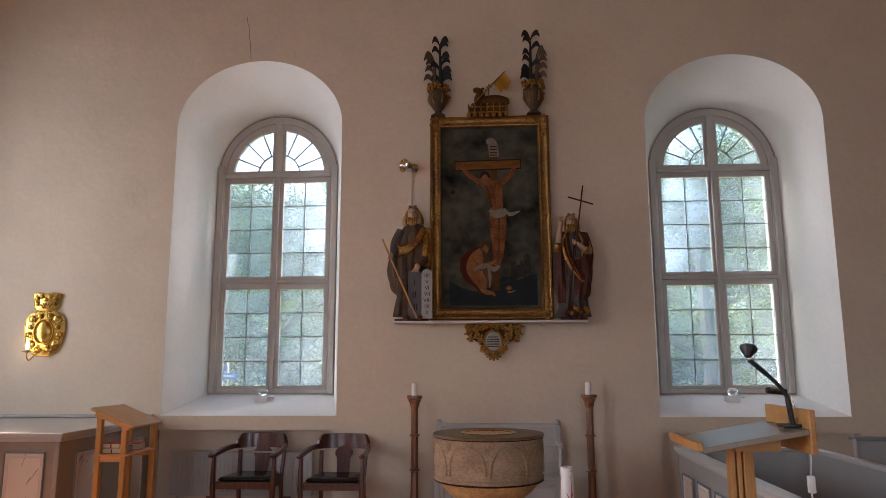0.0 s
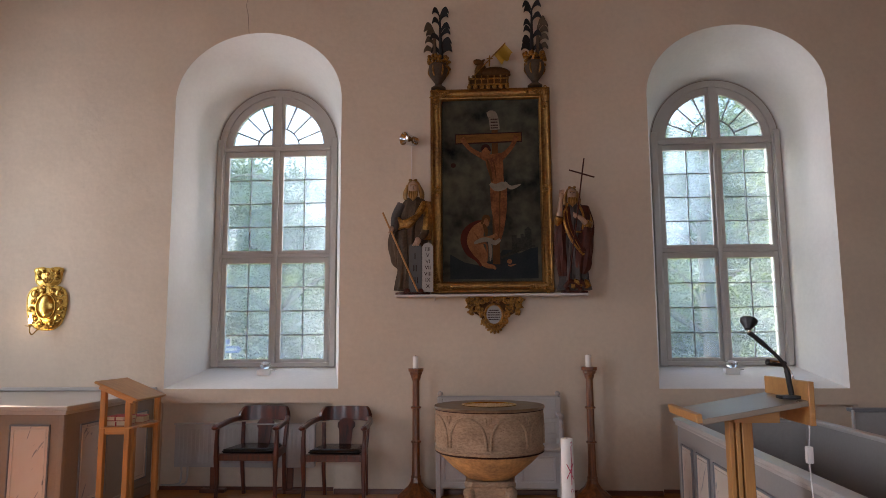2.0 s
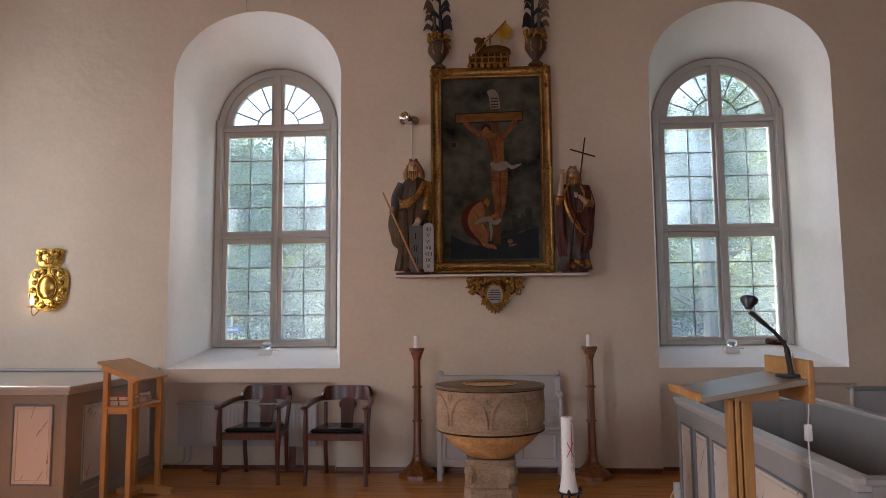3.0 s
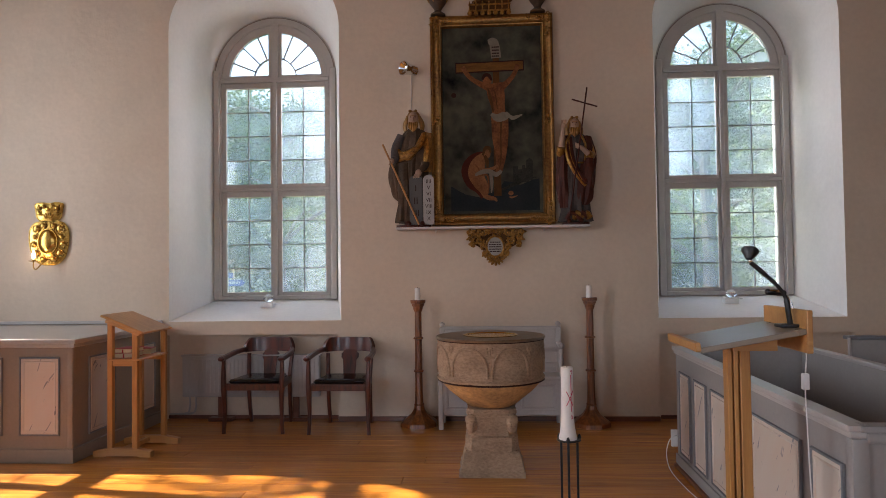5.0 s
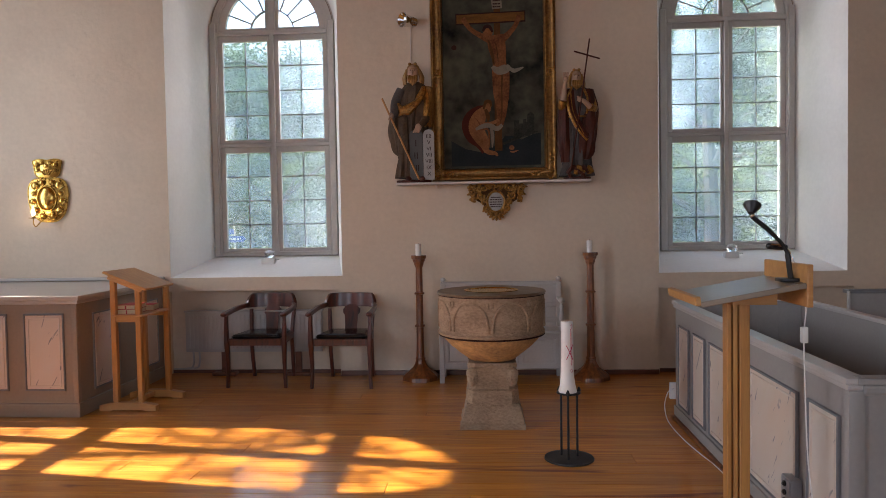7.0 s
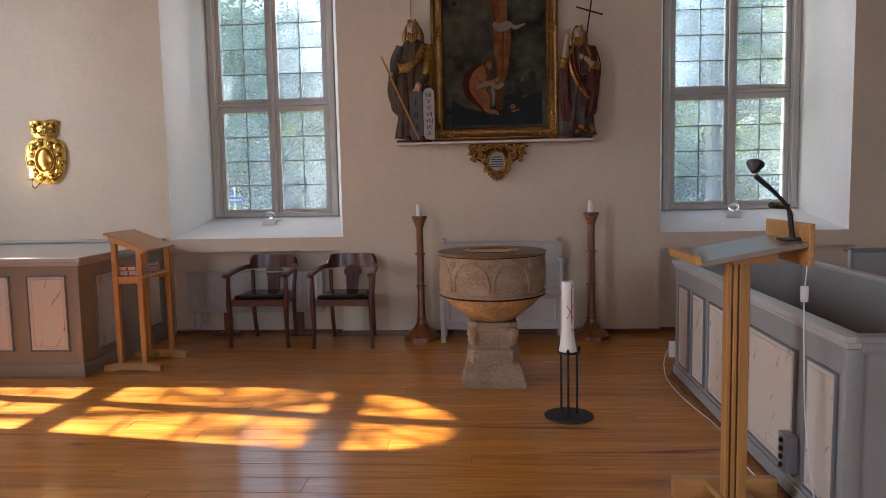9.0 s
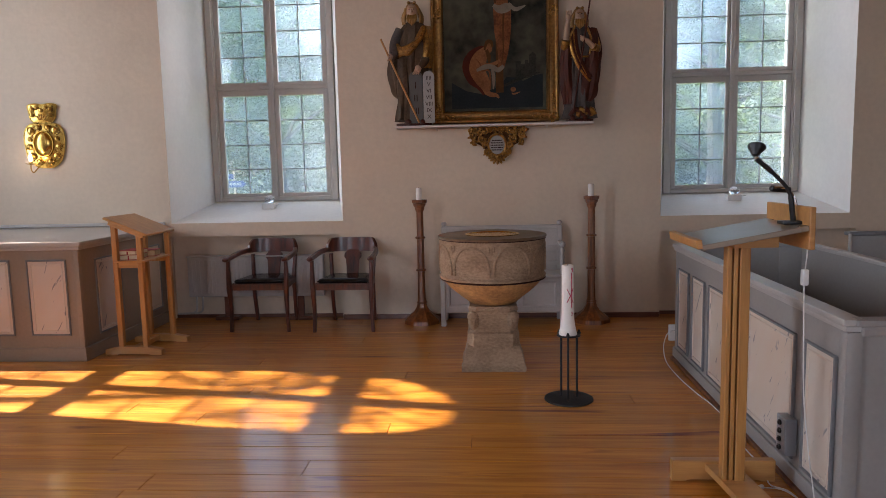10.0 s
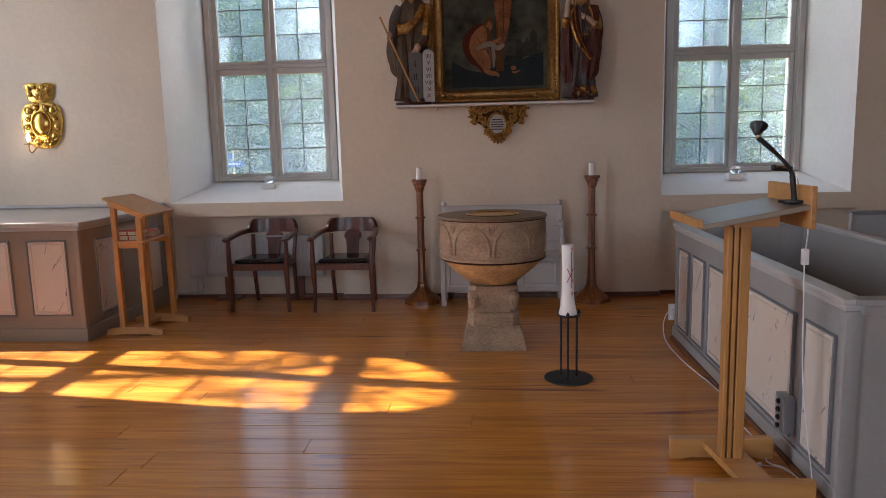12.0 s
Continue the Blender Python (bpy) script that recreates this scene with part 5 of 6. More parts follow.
def scrolls(bm, cx, cz, y, size, n, sx=1.0, sz=1.0):
    """Small carved leaves and curls on a patch."""
    for i in range(n):
        a = rnd.uniform(0, 6.28)
        r = size * math.sqrt(rnd.uniform(0, 1))
        x, z = cx + sx * r * math.cos(a), cz + sz * r * math.sin(a)
        k = rnd.uniform(0.010, 0.018)
        if i % 3:
            blob(bm, (x, y, z), (k * 1.4, 0.010, k * 0.6), (0, rnd.uniform(0, 180), 0), 8, 5)
        else:
            tube(bm, [(x + k * (1 - t / 9) * math.cos(t * 0.9), y - 0.003, z + k * (1 - t / 9) * math.sin(t * 0.9)) for t in range(8)], 0.0035, 5)


for cx, cz in ((X0 + 0.06, Z0 + 0.06), (X1 - 0.06, Z0 + 0.06), (X0 + 0.06, Z1 - 0.06), (X1 - 0.06, Z1 - 0.06)):
    bm = nb()
    s, t = (1 if cx < 0 else -1), (1 if cz < 3 else -1)
    scrolls(bm, cx, cz, -0.082, 0.055, 16)
    part("corner_ornament", bm, GOLD, pt, "carved gilded corner leaves", smooth=True)
    bm = nb()
    scrolls(bm, cx + s * 0.11, cz - t * 0.01, -0.079, 0.06, 10, 1.2, 0.4)
    part("edge_ornament", bm, GOLD, pt, "carved gilded leaves", smooth=True)
    bm = nb()
    scrolls(bm, cx - s * 0.01, cz + t * 0.11, -0.079, 0.06, 10, 0.4, 1.2)
    part("edge_ornament", bm, GOLD, pt, "carved gilded leaves", smooth=True)
for cx in (X0 + 0.055, X1 - 0.055):
    bm = nb()
    scrolls(bm, cx, 2.86, -0.080, 0.06, 16, 0.6, 1.0)
    part("side_ornament", bm, GOLD, pt, "carved gilded side leaves", smooth=True)
bm = nb()
box(bm, X0 + 0.11, X1 - 0.11, -0.045, -0.02, Z0 + 0.11, Z1 - 0.11)
part("canvas", bm, CANVAS, pt, "dark stormy oil canvas")
cv = -0.0455


def flat(name, outlines, material, label, lift):
    bm = nb()
    for i, o in enumerate(outlines):
        o = [(x * (0.85 if x < 0 and z < 2.62 else 0.95) - 0.004, z if z < 2.9 else 2.9 + (z - 2.9) * 0.92) for x, z in o]
        slab(bm, o, cv - lift - 0.00015 * i, cv + 0.0008 - lift - 0.00015 * i)
    part(name, bm, material, pt, label)


def sm(pts, widths, n=5):
    q = spline([(x, z, w) for (x, z), w in zip(pts, widths)], n)
    return strip([(p.x, p.y) for p in q], [p.z for p in q])


flat("painted_hillside", [[(X0 + 0.12, 2.0), (X1 - 0.12, 2.0), (X1 - 0.12, 2.30), (0.40, 2.29), (0.28, 2.24), (0.22, 2.27), (0.12, 2.28), (0.06, 2.2), (-0.14, 2.13), (-0.3, 2.16), (X0 + 0.12, 2.24)]], P_LAND, "dark hills in blue-green paint", 0.0006)
P_HAZE = mat("painted_grey_green", (0.042, 0.042, 0.033), 0.6, var=0.3, scale=9, color2=(0.010, 0.011, 0.009), spec=0.06)
flat("painted_castle", [[(0.21, 2.26), (0.37, 2.27), (0.37, 2.40), (0.33, 2.40), (0.33, 2.43), (0.30, 2.43), (0.30, 2.39), (0.26, 2.39), (0.26, 2.42), (0.21, 2.42)], [(0.34, 2.28), (0.41, 2.29), (0.41, 2.47), (0.375, 2.50), (0.34, 2.47)]], P_HAZE, "dim grey-green buildings", 0.0012)
flat("painted_slope", [sm([(0.10, 2.20), (0.22, 2.25), (0.34, 2.30), (0.44, 2.31)], [0.02, 0.035, 0.03, 0.012])], P_HAZE, "dim grey-green slope", 0.0022)
flat("painted_cross_post", [[(0.018, 2.14), (0.092, 2.14), (0.086, 3.62), (0.024, 3.62)]], P_WOOD, "dark brown upright of the cross", 0.0016)
flat("painted_cross_edge", [[(-0.355, 3.362), (0.335, 3.375), (0.335, 3.488), (-0.355, 3.475)]], S_DARK, "dark outline of the beam", 0.0020)
flat("painted_cross_beam", [[(-0.345, 3.376), (0.325, 3.389), (0.325, 3.476), (-0.345, 3.463)]], P_CROSS, "brown wooden beam", 0.0024)
flat("painted_scroll", [sm([(-0.02, 3.68), (0.03, 3.685), (0.05, 3.60), (0.058, 3.515)], [0.05, 0.09, 0.10, 0.10])], P_WHITE, "pale scroll with unreadable writing", 0.0026)
bm = nb()
for z in (3.565, 3.535, 3.505, 3.478):
    bars(bm, 0.010, 0.080, z, 0.012, cv - 0.0034, rnd)
part("scroll_writing", bm, S_DARK, pt, "dark bars of unreadable writing")
flat("painted_figure", [
    sm([(-0.285, 3.43), (-0.21, 3.32), (-0.11, 3.25), (-0.01, 3.2)], [0.05, 0.045, 0.055, 0.08]),
    sm([(0.275, 3.44), (0.235, 3.34), (0.17, 3.26), (0.1, 3.2)], [0.05, 0.045, 0.055, 0.08]),
    sm([(0.035, 3.25), (0.05, 3.14), (0.07, 3.0), (0.08, 2.88)], [0.16, 0.175, 0.135, 0.14]),
    sm([(0.06, 2.9), (0.055, 2.7), (0.075, 2.52), (0.06, 2.36)], [0.12, 0.095, 0.075, 0.05]),
    sm([(0.12, 2.9), (0.125, 2.7), (0.105, 2.5), (0.075, 2.36)], [0.10, 0.085, 0.065, 0.045]),
    disc_outline(-0.035, 3.285, 0.046, 0.056, 18)], P_SKIN, "plain ochre shape", 0.0036)
flat("painted_shading", [sm([(0.10, 2.86), (0.092, 2.7), (0.092, 2.52), (0.075, 2.40)], [0.02, 0.014, 0.012, 0.006]), sm([(-0.03, 3.2), (0.0, 3.08), (0.02, 2.95)], [0.012, 0.03, 0.015]), sm([(0.035, 3.17), (0.05, 3.1), (0.062, 2.98)], [0.005, 0.010, 0.006])], P_WOOD, "brown shading paint", 0.0044)
flat("painted_head_shadow", [sm([(-0.085, 3.29), (-0.06, 3.335), (-0.02, 3.335), (0.01, 3.28)], [0.02, 0.035, 0.035, 0.02])], S_DARK, "dark brown paint", 0.0046)
flat("painted_cloth", [sm([(0.0, 2.93), (0.06, 2.89), (0.14, 2.91), (0.17, 2.94)], [0.03, 0.075, 0.085, 0.03]), sm([(0.16, 2.92), (0.21, 2.885), (0.26, 2.895), (0.31, 2.915)], [0.03, 0.038, 0.03, 0.012])], P_WHITE, "white painted cloth", 0.0054)
flat("painted_mantle", [sm([(-0.06, 2.555), (-0.16, 2.54), (-0.255, 2.47), (-0.295, 2.38), (-0.25, 2.27), (-0.16, 2.21), (-0.10, 2.13)], [0.02, 0.05, 0.09, 0.10, 0.09, 0.08, 0.05])], P_RED, "red-brown painted cloth", 0.0036)
flat("painted_kneeling_shape", [sm([(-0.075, 2.54), (-0.145, 2.46), (-0.18, 2.37), (-0.15, 2.29), (-0.10, 2.22), (-0.075, 2.13)], [0.06, 0.15, 0.18, 0.15, 0.12, 0.05]), sm([(-0.09, 2.15), (-0.04, 2.125), (0.02, 2.115), (0.045, 2.09)], [0.05, 0.045, 0.035, 0.015]), disc_outline(-0.055, 2.55, 0.04, 0.052, 18), sm([(-0.15, 2.42), (-0.08, 2.385), (0.0, 2.40), (0.06, 2.43)], [0.07, 0.05, 0.035, 0.03])], P_PALE, "plain pale ochre shape", 0.0046)
flat("painted_hair", [sm([(-0.10, 2.53), (-0.075, 2.595), (-0.03, 2.60), (-0.012, 2.555)], [0.02, 0.035, 0.035, 0.02]), sm([(-0.08, 2.53), (-0.055, 2.47), (-0.05, 2.41)], [0.03, 0.045, 0.02])], P_WOOD, "brown paint", 0.0056)
flat("painted_fold", [sm([(-0.16, 2.33), (-0.06, 2.345), (-0.04, 2.26), (-0.045, 2.17)], [0.012, 0.02, 0.018, 0.01]), sm([(-0.19, 2.45), (-0.15, 2.40), (-0.13, 2.34)], [0.008, 0.014, 0.006])], P_SKIN, "darker ochre fold", 0.0056)
flat("painted_linen", [sm([(-0.19, 2.345), (-0.10, 2.375), (-0.02, 2.375), (0.04, 2.345), (0.095, 2.38)], [0.025, 0.045, 0.04, 0.045, 0.03]), sm([(-0.02, 2.37), (-0.005, 2.27), (-0.01, 2.17)], [0.03, 0.035, 0.012])], P_WHITE, "white painted linen", 0.0064)
flat("painted_moon", [disc_outline(-0.375, 3.135, 0.026, 0.026, 16)], S_DARK, "dark round spot", 0.0012)
flat("painted_skull_shape", [disc_outline(0.185, 2.165, 0.026, 0.022, 14), sm([(0.17, 2.13), (0.20, 2.125), (0.25, 2.14)], [0.01, 0.016, 0.006])], P_PALE, "small pale shape on the ground", 0.0014)

sh = thing("painting_shelf", (PX, PY, 0), "narrow white-painted shelf under the painting", "shelf")
bm = nb()
box(bm, -0.92, 0.895, -0.17, 0.0, 1.828, 1.850, 0.004)
part("board", bm, SHELF_WHITE, sh)
for x in (-0.55, 0.48):
    bm = nb()
    slab(bm, [(x - 0.01, 1.828), (x + 0.01, 1.828), (x + 0.004, 1.80), (x - 0.004, 1.80)], -0.06, -0.001)
    part("bracket", bm, SHELF_WHITE, sh)

# ---- cartouche ----
ca = thing("cartouche", (0.085, D, 0), "carved gilded cartouche with a small inscribed oval", "plaque")
bm = nb()
slab(bm, disc_outline(-0.015, 1.66, 0.075, 0.088, 28), -0.052, -0.02, 0.005)
part("oval_plate", bm, TABLET_STONE, ca, "grey oval plate", smooth=True)
bm = nb()
for i, z in enumerate((1.70, 1.678, 1.656, 1.634, 1.612)):
    w = 0.06 * math.sqrt(max(0.1, 1 - ((z - 1.655) / 0.075) ** 2))
    bars(bm, -0.015 - w, -0.015 + w, z - 0.005, 0.010, -0.053, rnd)
part("writing", bm, S_DARK, ca, "dark bars of unreadable writing")
bm = nb()
tube(bm, [(-0.015 + 0.083 * math.cos(radians(a)), -0.045, 1.66 + 0.098 * math.sin(radians(a))) for a in range(0, 360, 12)], 0.012, 8, closed=True)
part("oval_rim", bm, GOLD, ca, "gilded oval rim", smooth=True)
for s in (-1, 1):
    bm = nb()
    for k, (cx, cz, r) in enumerate(((0.12, 1.79, 0.05), (0.2, 1.80, 0.045), (0.235, 1.745, 0.035), (0.15, 1.72, 0.04), (0.215, 1.69, 0.03), (0.11, 1.665, 0.03), (0.03, 1.80, 0.03), (0.17, 1.765, 0.03), (0.255, 1.80, 0.025), (0.1, 1.60, 0.035), (0.06, 1.565, 0.03), (0.07, 1.815, 0.03))):
        x = s * cx - 0.01
        tube(bm, [(x + s * r * (1 - t / 16) * math.cos(t * 0.62 + k), -0.05 - 0.012 * (t / 12), cz + r * (1 - t / 16) * math.sin(t * 0.62 + k)) for t in range(13)], [0.013 * (1 - t / 22) for t in range(13)], 7)
        blob(bm, (x, -0.045, cz), (0.018, 0.018, 0.018), u=8, v=6)
        for j in range(3):
            a = rnd.uniform(0, 360)
            blob(bm, (x + 0.8 * r * math.cos(radians(a)), -0.04, cz + 0.8 * r * math.sin(radians(a))), (0.022, 0.012, 0.011), (0, -a, 0), 8, 5)
    part("scroll_wing", bm, GOLD, ca, "gilded carved scrollwork", smooth=True)
bm = nb()
slab(bm, [(-0.26, 1.825), (0.25, 1.825), (0.24, 1.72), (0.19, 1.68), (0.12, 1.64), (0.07, 1.54), (-0.01, 1.50), (-0.09, 1.54), (-0.14, 1.64), (-0.21, 1.68), (-0.26, 1.72)], -0.022, -0.002)
part("backing", bm, P_WOOD, ca, "dark brown carved backing")
bm = nb()
for i in range(7):
    a = 180 + 30 * i
    x, z = -0.012 + 0.05 * math.cos(radians(a)), 1.545 + 0.04 * math.sin(radians(a))
    blob(bm, (x, -0.04, z), (0.034, 0.012, 0.014), (0, -a, 0), 10, 6)
blob(bm, (-0.012, -0.045, 1.55), (0.025, 0.02, 0.025))
part("bottom_leaf", bm, GOLD, ca, "gilded leaf drop", smooth=True)


# ---- plumed urns ----
def urn(x, h, seed, lean):
    r = random.Random(seed)
    u = thing("plumed_urn", (x, D - 0.075, 3.883), "dark carved urn with gilded flowers and black plume", "urn", "urns on top of the painting")
    bm = nb()
    lathe(bm, [(0, 0), (0.072, 0), (0.072, 0.012), (0.045, 0.03), (0.032, 0.045), (0.036, 0.06), (0.078, 0.12), (0.1, 0.19), (0.095, 0.23), (0.085, 0.25), (0, 0.25)], 24)
    part("vase", bm, S_ROBE, u, "dark stone-grey vase", smooth=True)
    bm = nb()
    for i in range(70):
        a, z = r.uniform(0, 6.28), r.uniform(0.21, 0.345)
        rr = r.uniform(0.06, 0.112)
        blob(bm, (rr * math.cos(a), 0.6 * rr * math.sin(a), z), (0.021, 0.02, 0.017), (r.uniform(0, 90), r.uniform(0, 90), 0), 7, 5)
    for a in range(0, 360, 60):
        tube(bm, spline([(0.085 * math.cos(radians(a)), 0.085 * math.sin(radians(a)), 0.23), (0.098 * math.cos(radians(a)), 0.098 * math.sin(radians(a)), 0.17), (0.07 * math.cos(radians(a)), 0.07 * math.sin(radians(a)), 0.12)], 4), 0.009, 6)
    part("gilded_tuft", bm, GOLD, u, "cluster of small gilded flowers", smooth=True)

    def plume(x0, top, bend, side, material, label, n):
        bm = nb()
        stem = spline([(x0, -0.01, 0.30), (x0 + bend * 0.4, -0.015, 0.5), (x0 + bend, -0.01, top)], 10)
        tube(bm, stem, [0.028 * (1 - i / 26) for i in range(len(stem))], 6)
        for i in range(n):
            p = stem[3 + int((len(stem) - 5) * i / (n - 1))]
            for sd in (((-1, 1) if i in (0, n - 1) else (lean if i % 3 else -lean,)) if side == 0 else (side,)):
                l = 0.092 * (1 - 0.2 * i / n) * r.uniform(0.85, 1.15)
                pts = spline([(p.x, p.y, p.z), (p.x + sd * l * 0.35, p.y - 0.01, p.z + 0.055), (p.x + sd * l * 0.8, p.y - 0.02, p.z + 0.07), (p.x + sd * l * 1.12, p.y - 0.025, p.z + 0.03)], 4)
                w = [0.018, 0.022, 0.026, 0.028, 0.030, 0.032, 0.033, 0.034, 0.033, 0.030, 0.025, 0.018, 0.009]
                for a, b, wa, wb in zip(pts, pts[1:], w, w[1:]):
                    d = Vector((0, 0, 1))
                    q = [bm.verts.new(v) for v in (a - d * wa * 0.8, b - d * wb * 0.8, b + d * wb * 0.8, a + d * wa * 0.8)]
                    q2 = [bm.verts.new(v.co + Vector((0, 0.012, 0))) for v in q]
                    bm.faces.new(q)
                    bm.faces.new(q2[::-1])
                    for k in range(4):
                        bm.faces.new((q[k], q[(k + 1) % 4], q2[(k + 1) % 4], q2[k]))
        part("plume", bm, material, u, label, smooth=True)

    plume(lean * 0.028, h, lean * -0.01, 0, mat("black_plume", (0.004, 0.004, 0.005), 0.6, var=0.2), "black curling plume", 9)
    plume(-lean * 0.035, h * 0.78, -lean * 0.005, -lean, mat("bronze_plume", (0.10, 0.065, 0.035), 0.5, var=0.2), "bronze-grey curling plume", 5)
    return u


urn(-0.445, 0.765, 1, 1)
urn(0.505, 0.805, 2, -1)

# ---- book with seven seals, and the resting lamb ----
bk = thing("sealed_book", (0.045, D - 0.075, 3.886), "carved brown book with seven hanging gilded seals", "carving")
bm = nb()
box(bm, -0.19, 0.20, -0.06, 0.06, 0.0, 0.085, 0.006)
part("block", bm, P_WOOD, bk, "brown carved block")
for z in (0.012, 0.07):
    bm = nb()
    box(bm, -0.195, 0.205, -0.066, -0.055, z - 0.008, z + 0.008, 0.003)
    part("edge_band", bm, GOLD, bk, "gilded band")
for i in range(7):
    x = -0.185 + i * 0.0615
    bm = nb()
    box(bm, x - 0.006, x + 0.006, -0.072, -0.064, -0.02, 0.10, 0.002)
    lathe(bm, [(0, -0.008), (0.02, -0.006), (0.022, 0), (0.02, 0.006), (0, 0.008)], 14, (0, 0, 0))
    vs = [v for v in bm.verts if abs(v.co.x) < 0.03 and v.co.y > -0.03]
    bmesh.ops.transform(bm, matrix=pose(x, -0.090, -0.025, 90, 0, 0), verts=[v for v in vs])
    part("seal", bm, GOLD, bk, "round gilded seal on a strap", smooth=True)
lb = nb()
blob(lb, (0.05, 0, 0.06), (0.155, 0.06, 0.062), (0, 0, 0), 18, 12, 0)
blob(lb, (-0.09, 0, 0.09), (0.055, 0.05, 0.08), (0, 20, 0), 14, 10, 0)
blob(lb, (-0.105, -0.01, 0.17), (0.055, 0.035, 0.032), (0, 15, 0), 14, 10, 0)
blob(lb, (-0.06, -0.02, 0.185), (0.022, 0.01, 0.012), (0, -30, 0), 8, 6, 0)
blob(lb, (-0.12, -0.03, 0.02), (0.06, 0.02, 0.02), (0, 0, 0), 10, 7, 0)
blob(lb, (0.15, -0.04, 0.025), (0.06, 0.025, 0.025), (0, 0, 0), 10, 7, 0)
n0 = len(lb.faces)
tube(lb, [(-0.165, -0.065, 0.0), (0.16, -0.06, 0.345)], 0.006, 8)
paint(lb, n0, 1)
n0 = len(lb.faces)
prev = None
for i in range(9):
    u = i / 8
    x, z = 0.05 + 0.105 * u, 0.225 + 0.112 * u
    drop = 0.105 - 0.02 * math.sin(u * 9)
    cur = [lb.verts.new((x, -0.055, z)), lb.verts.new((x + 0.075, -0.055 - 0.012 * math.sin(u * 7), z - drop))]
    if prev:
        lb.faces.new((prev[0], cur[0], cur[1], prev[1]))
    prev = cur
gf = [f for f in lb.faces][n0:]
bmesh.ops.solidify(lb, geom=gf, thickness=0.004)
paint(lb, n0, 2)
n0 = len(lb.faces)
tube(lb, [(0.0, -0.03, 0.12), (0.005, -0.03, 0.23)], 0.008, 8)
tube(lb, [(-0.025, -0.03, 0.20), (0.035, -0.03, 0.20)], 0.007, 8)
paint(lb, n0, 1)
lamb = part("lamb_sculpture", lb, [P_WOOD, GOLD, mat("yellow_banner", (0.62, 0.38, 0.05), 0.45, 0.3, var=0.12)], smooth=True)
lamb.matrix_world = pose(0.06, D - 0.075, 3.972)
tagged(lamb, "dark carved resting animal with a golden banner", "sculpture")


# ---- carved figures on the shelf ----
def robe(bm, levels, index, folds=9, amp=0.10, n=48, seed=0.0, a0=0, a1=2 * math.pi):
    """A draped column: levels of (z, x, y, rx, ry), with folds that deepen downwards."""
    n0 = len(bm.faces)
    rings = []
    z_top, z_bot = levels[0][0], levels[-1][0]
    q = spline([(z, x, y) for z, x, y, rx, ry in levels], 5)
    q2 = spline([(rx, ry, 0) for z, x, y, rx, ry in levels], 5)
    for p, s in zip(q, q2):
        d = (z_top - p.x) / (z_top - z_bot)
        ring = []
        for i in range(n):
            a = a0 + (a1 - a0) * i / n
            f = 1 + amp * (0.25 + 0.75 * d) * (math.sin(folds * a + 2.2 * math.sin(3 * d + seed)) + 0.5 * math.sin(2.3 * folds * a + seed + 4 * d))
            ring.append(bm.verts.new((p.y + s.x * f * math.cos(a), p.z + s.y * f * math.sin(a), p.x)))
        rings.append(ring)
    for a, b in zip(rings, rings[1:]):
        for i in range(n):
            bm.faces.new((a[i], a[(i + 1) % n], b[(i + 1) % n], b[i]))
    bm.faces.new(rings[0])
    bm.faces.new(rings[-1])
    paint(bm, n0, index)


def limb(bm, pts, rs, index, n=10):
    n0 = len(bm.faces)
    q = spline([(*p, ) for p in pts], 5)
    r = spline([(v, 0, 0) for v in rs], 5)
    tube(bm, q, [v.x for v in r], n)
    paint(bm, n0, index)


def head(bm, at, k=1.0):
    x, y, z = at
    blob(bm, (x, y, z), (0.047 * k, 0.05 * k, 0.066 * k), u=18, v=14, index=1)
    blob(bm, (x, y - 0.048 * k, z - 0.004), (0.009 * k, 0.014 * k, 0.018 * k), u=8, v=6, index=1)
    blob(bm, (x, y - 0.040 * k, z + 0.022 * k), (0.028 * k, 0.010 * k, 0.004 * k), u=10, v=6, index=2)
    blob(bm, (x, y + 0.02, z + 0.03), (0.054 * k, 0.052 * k, 0.050 * k), u=16, v=10, index=2)
    for s in (-1, 1):
        blob(bm, (x + s * 0.017 * k, y - 0.045 * k, z + 0.012 * k), (0.007 * k, 0.005 * k, 0.004 * k), u=8, v=6, index=5)
        blob(bm, (x + s * 0.022 * k, y - 0.036 * k, z + 0.062 * k), (0.016, 0.02, 0.014), (0, 0, 30 * s), 8, 6, 2)
    for s in (-1, 1):
        for j in range(3):
            limb(bm, [(x + s * 0.045 * k, y - 0.01 + 0.02 * j, z + 0.03), (x + s * (0.062 + 0.006 * j) * k, y - 0.005 + 0.015 * j, z - 0.04), (x + s * (0.058 + 0.010 * j) * k, y - 0.01 + 0.02 * j, z - 0.105)], [0.015, 0.017, 0.007], 2, 7)
    for j in range(5):
        u = (j - 2) / 2
        limb(bm, [(x + 0.032 * u, y - 0.036, z - 0.032), (x + 0.034 * u, y - 0.056, z - 0.075), (x + 0.02 * u, y - 0.05, z - 0.125 + 0.02 * abs(u))], [0.010, 0.013, 0.005], 2, 7)


def hand_shape(bm, at, to, up, k=1.0):
    """A plain carved palm with four finger rods."""
    a, b, u = Vector(at), Vector(to), Vector(up)
    blob(bm, tuple((a + b) / 2), (0.024 * k, 0.018 * k, 0.028 * k), u=10, v=7, index=1)
    for j in range(4):
        o = u * (j - 1.5) * 0.011 * k
        limb(bm, [a + (b - a) * 0.4 + o, b + o, b + (b - a) * 0.55 + o * 1.2], [0.009 * k, 0.008 * k, 0.006 * k], 1, 6)


STATUE = [S_ROBE, S_SKIN, S_HAIR, GOLD, S_GREY, S_MANTLE, BEECH]
bm = nb()
slab(bm, disc_outline(-0.01, 0, 0.16, 0.085, 20), 0, 0.022)
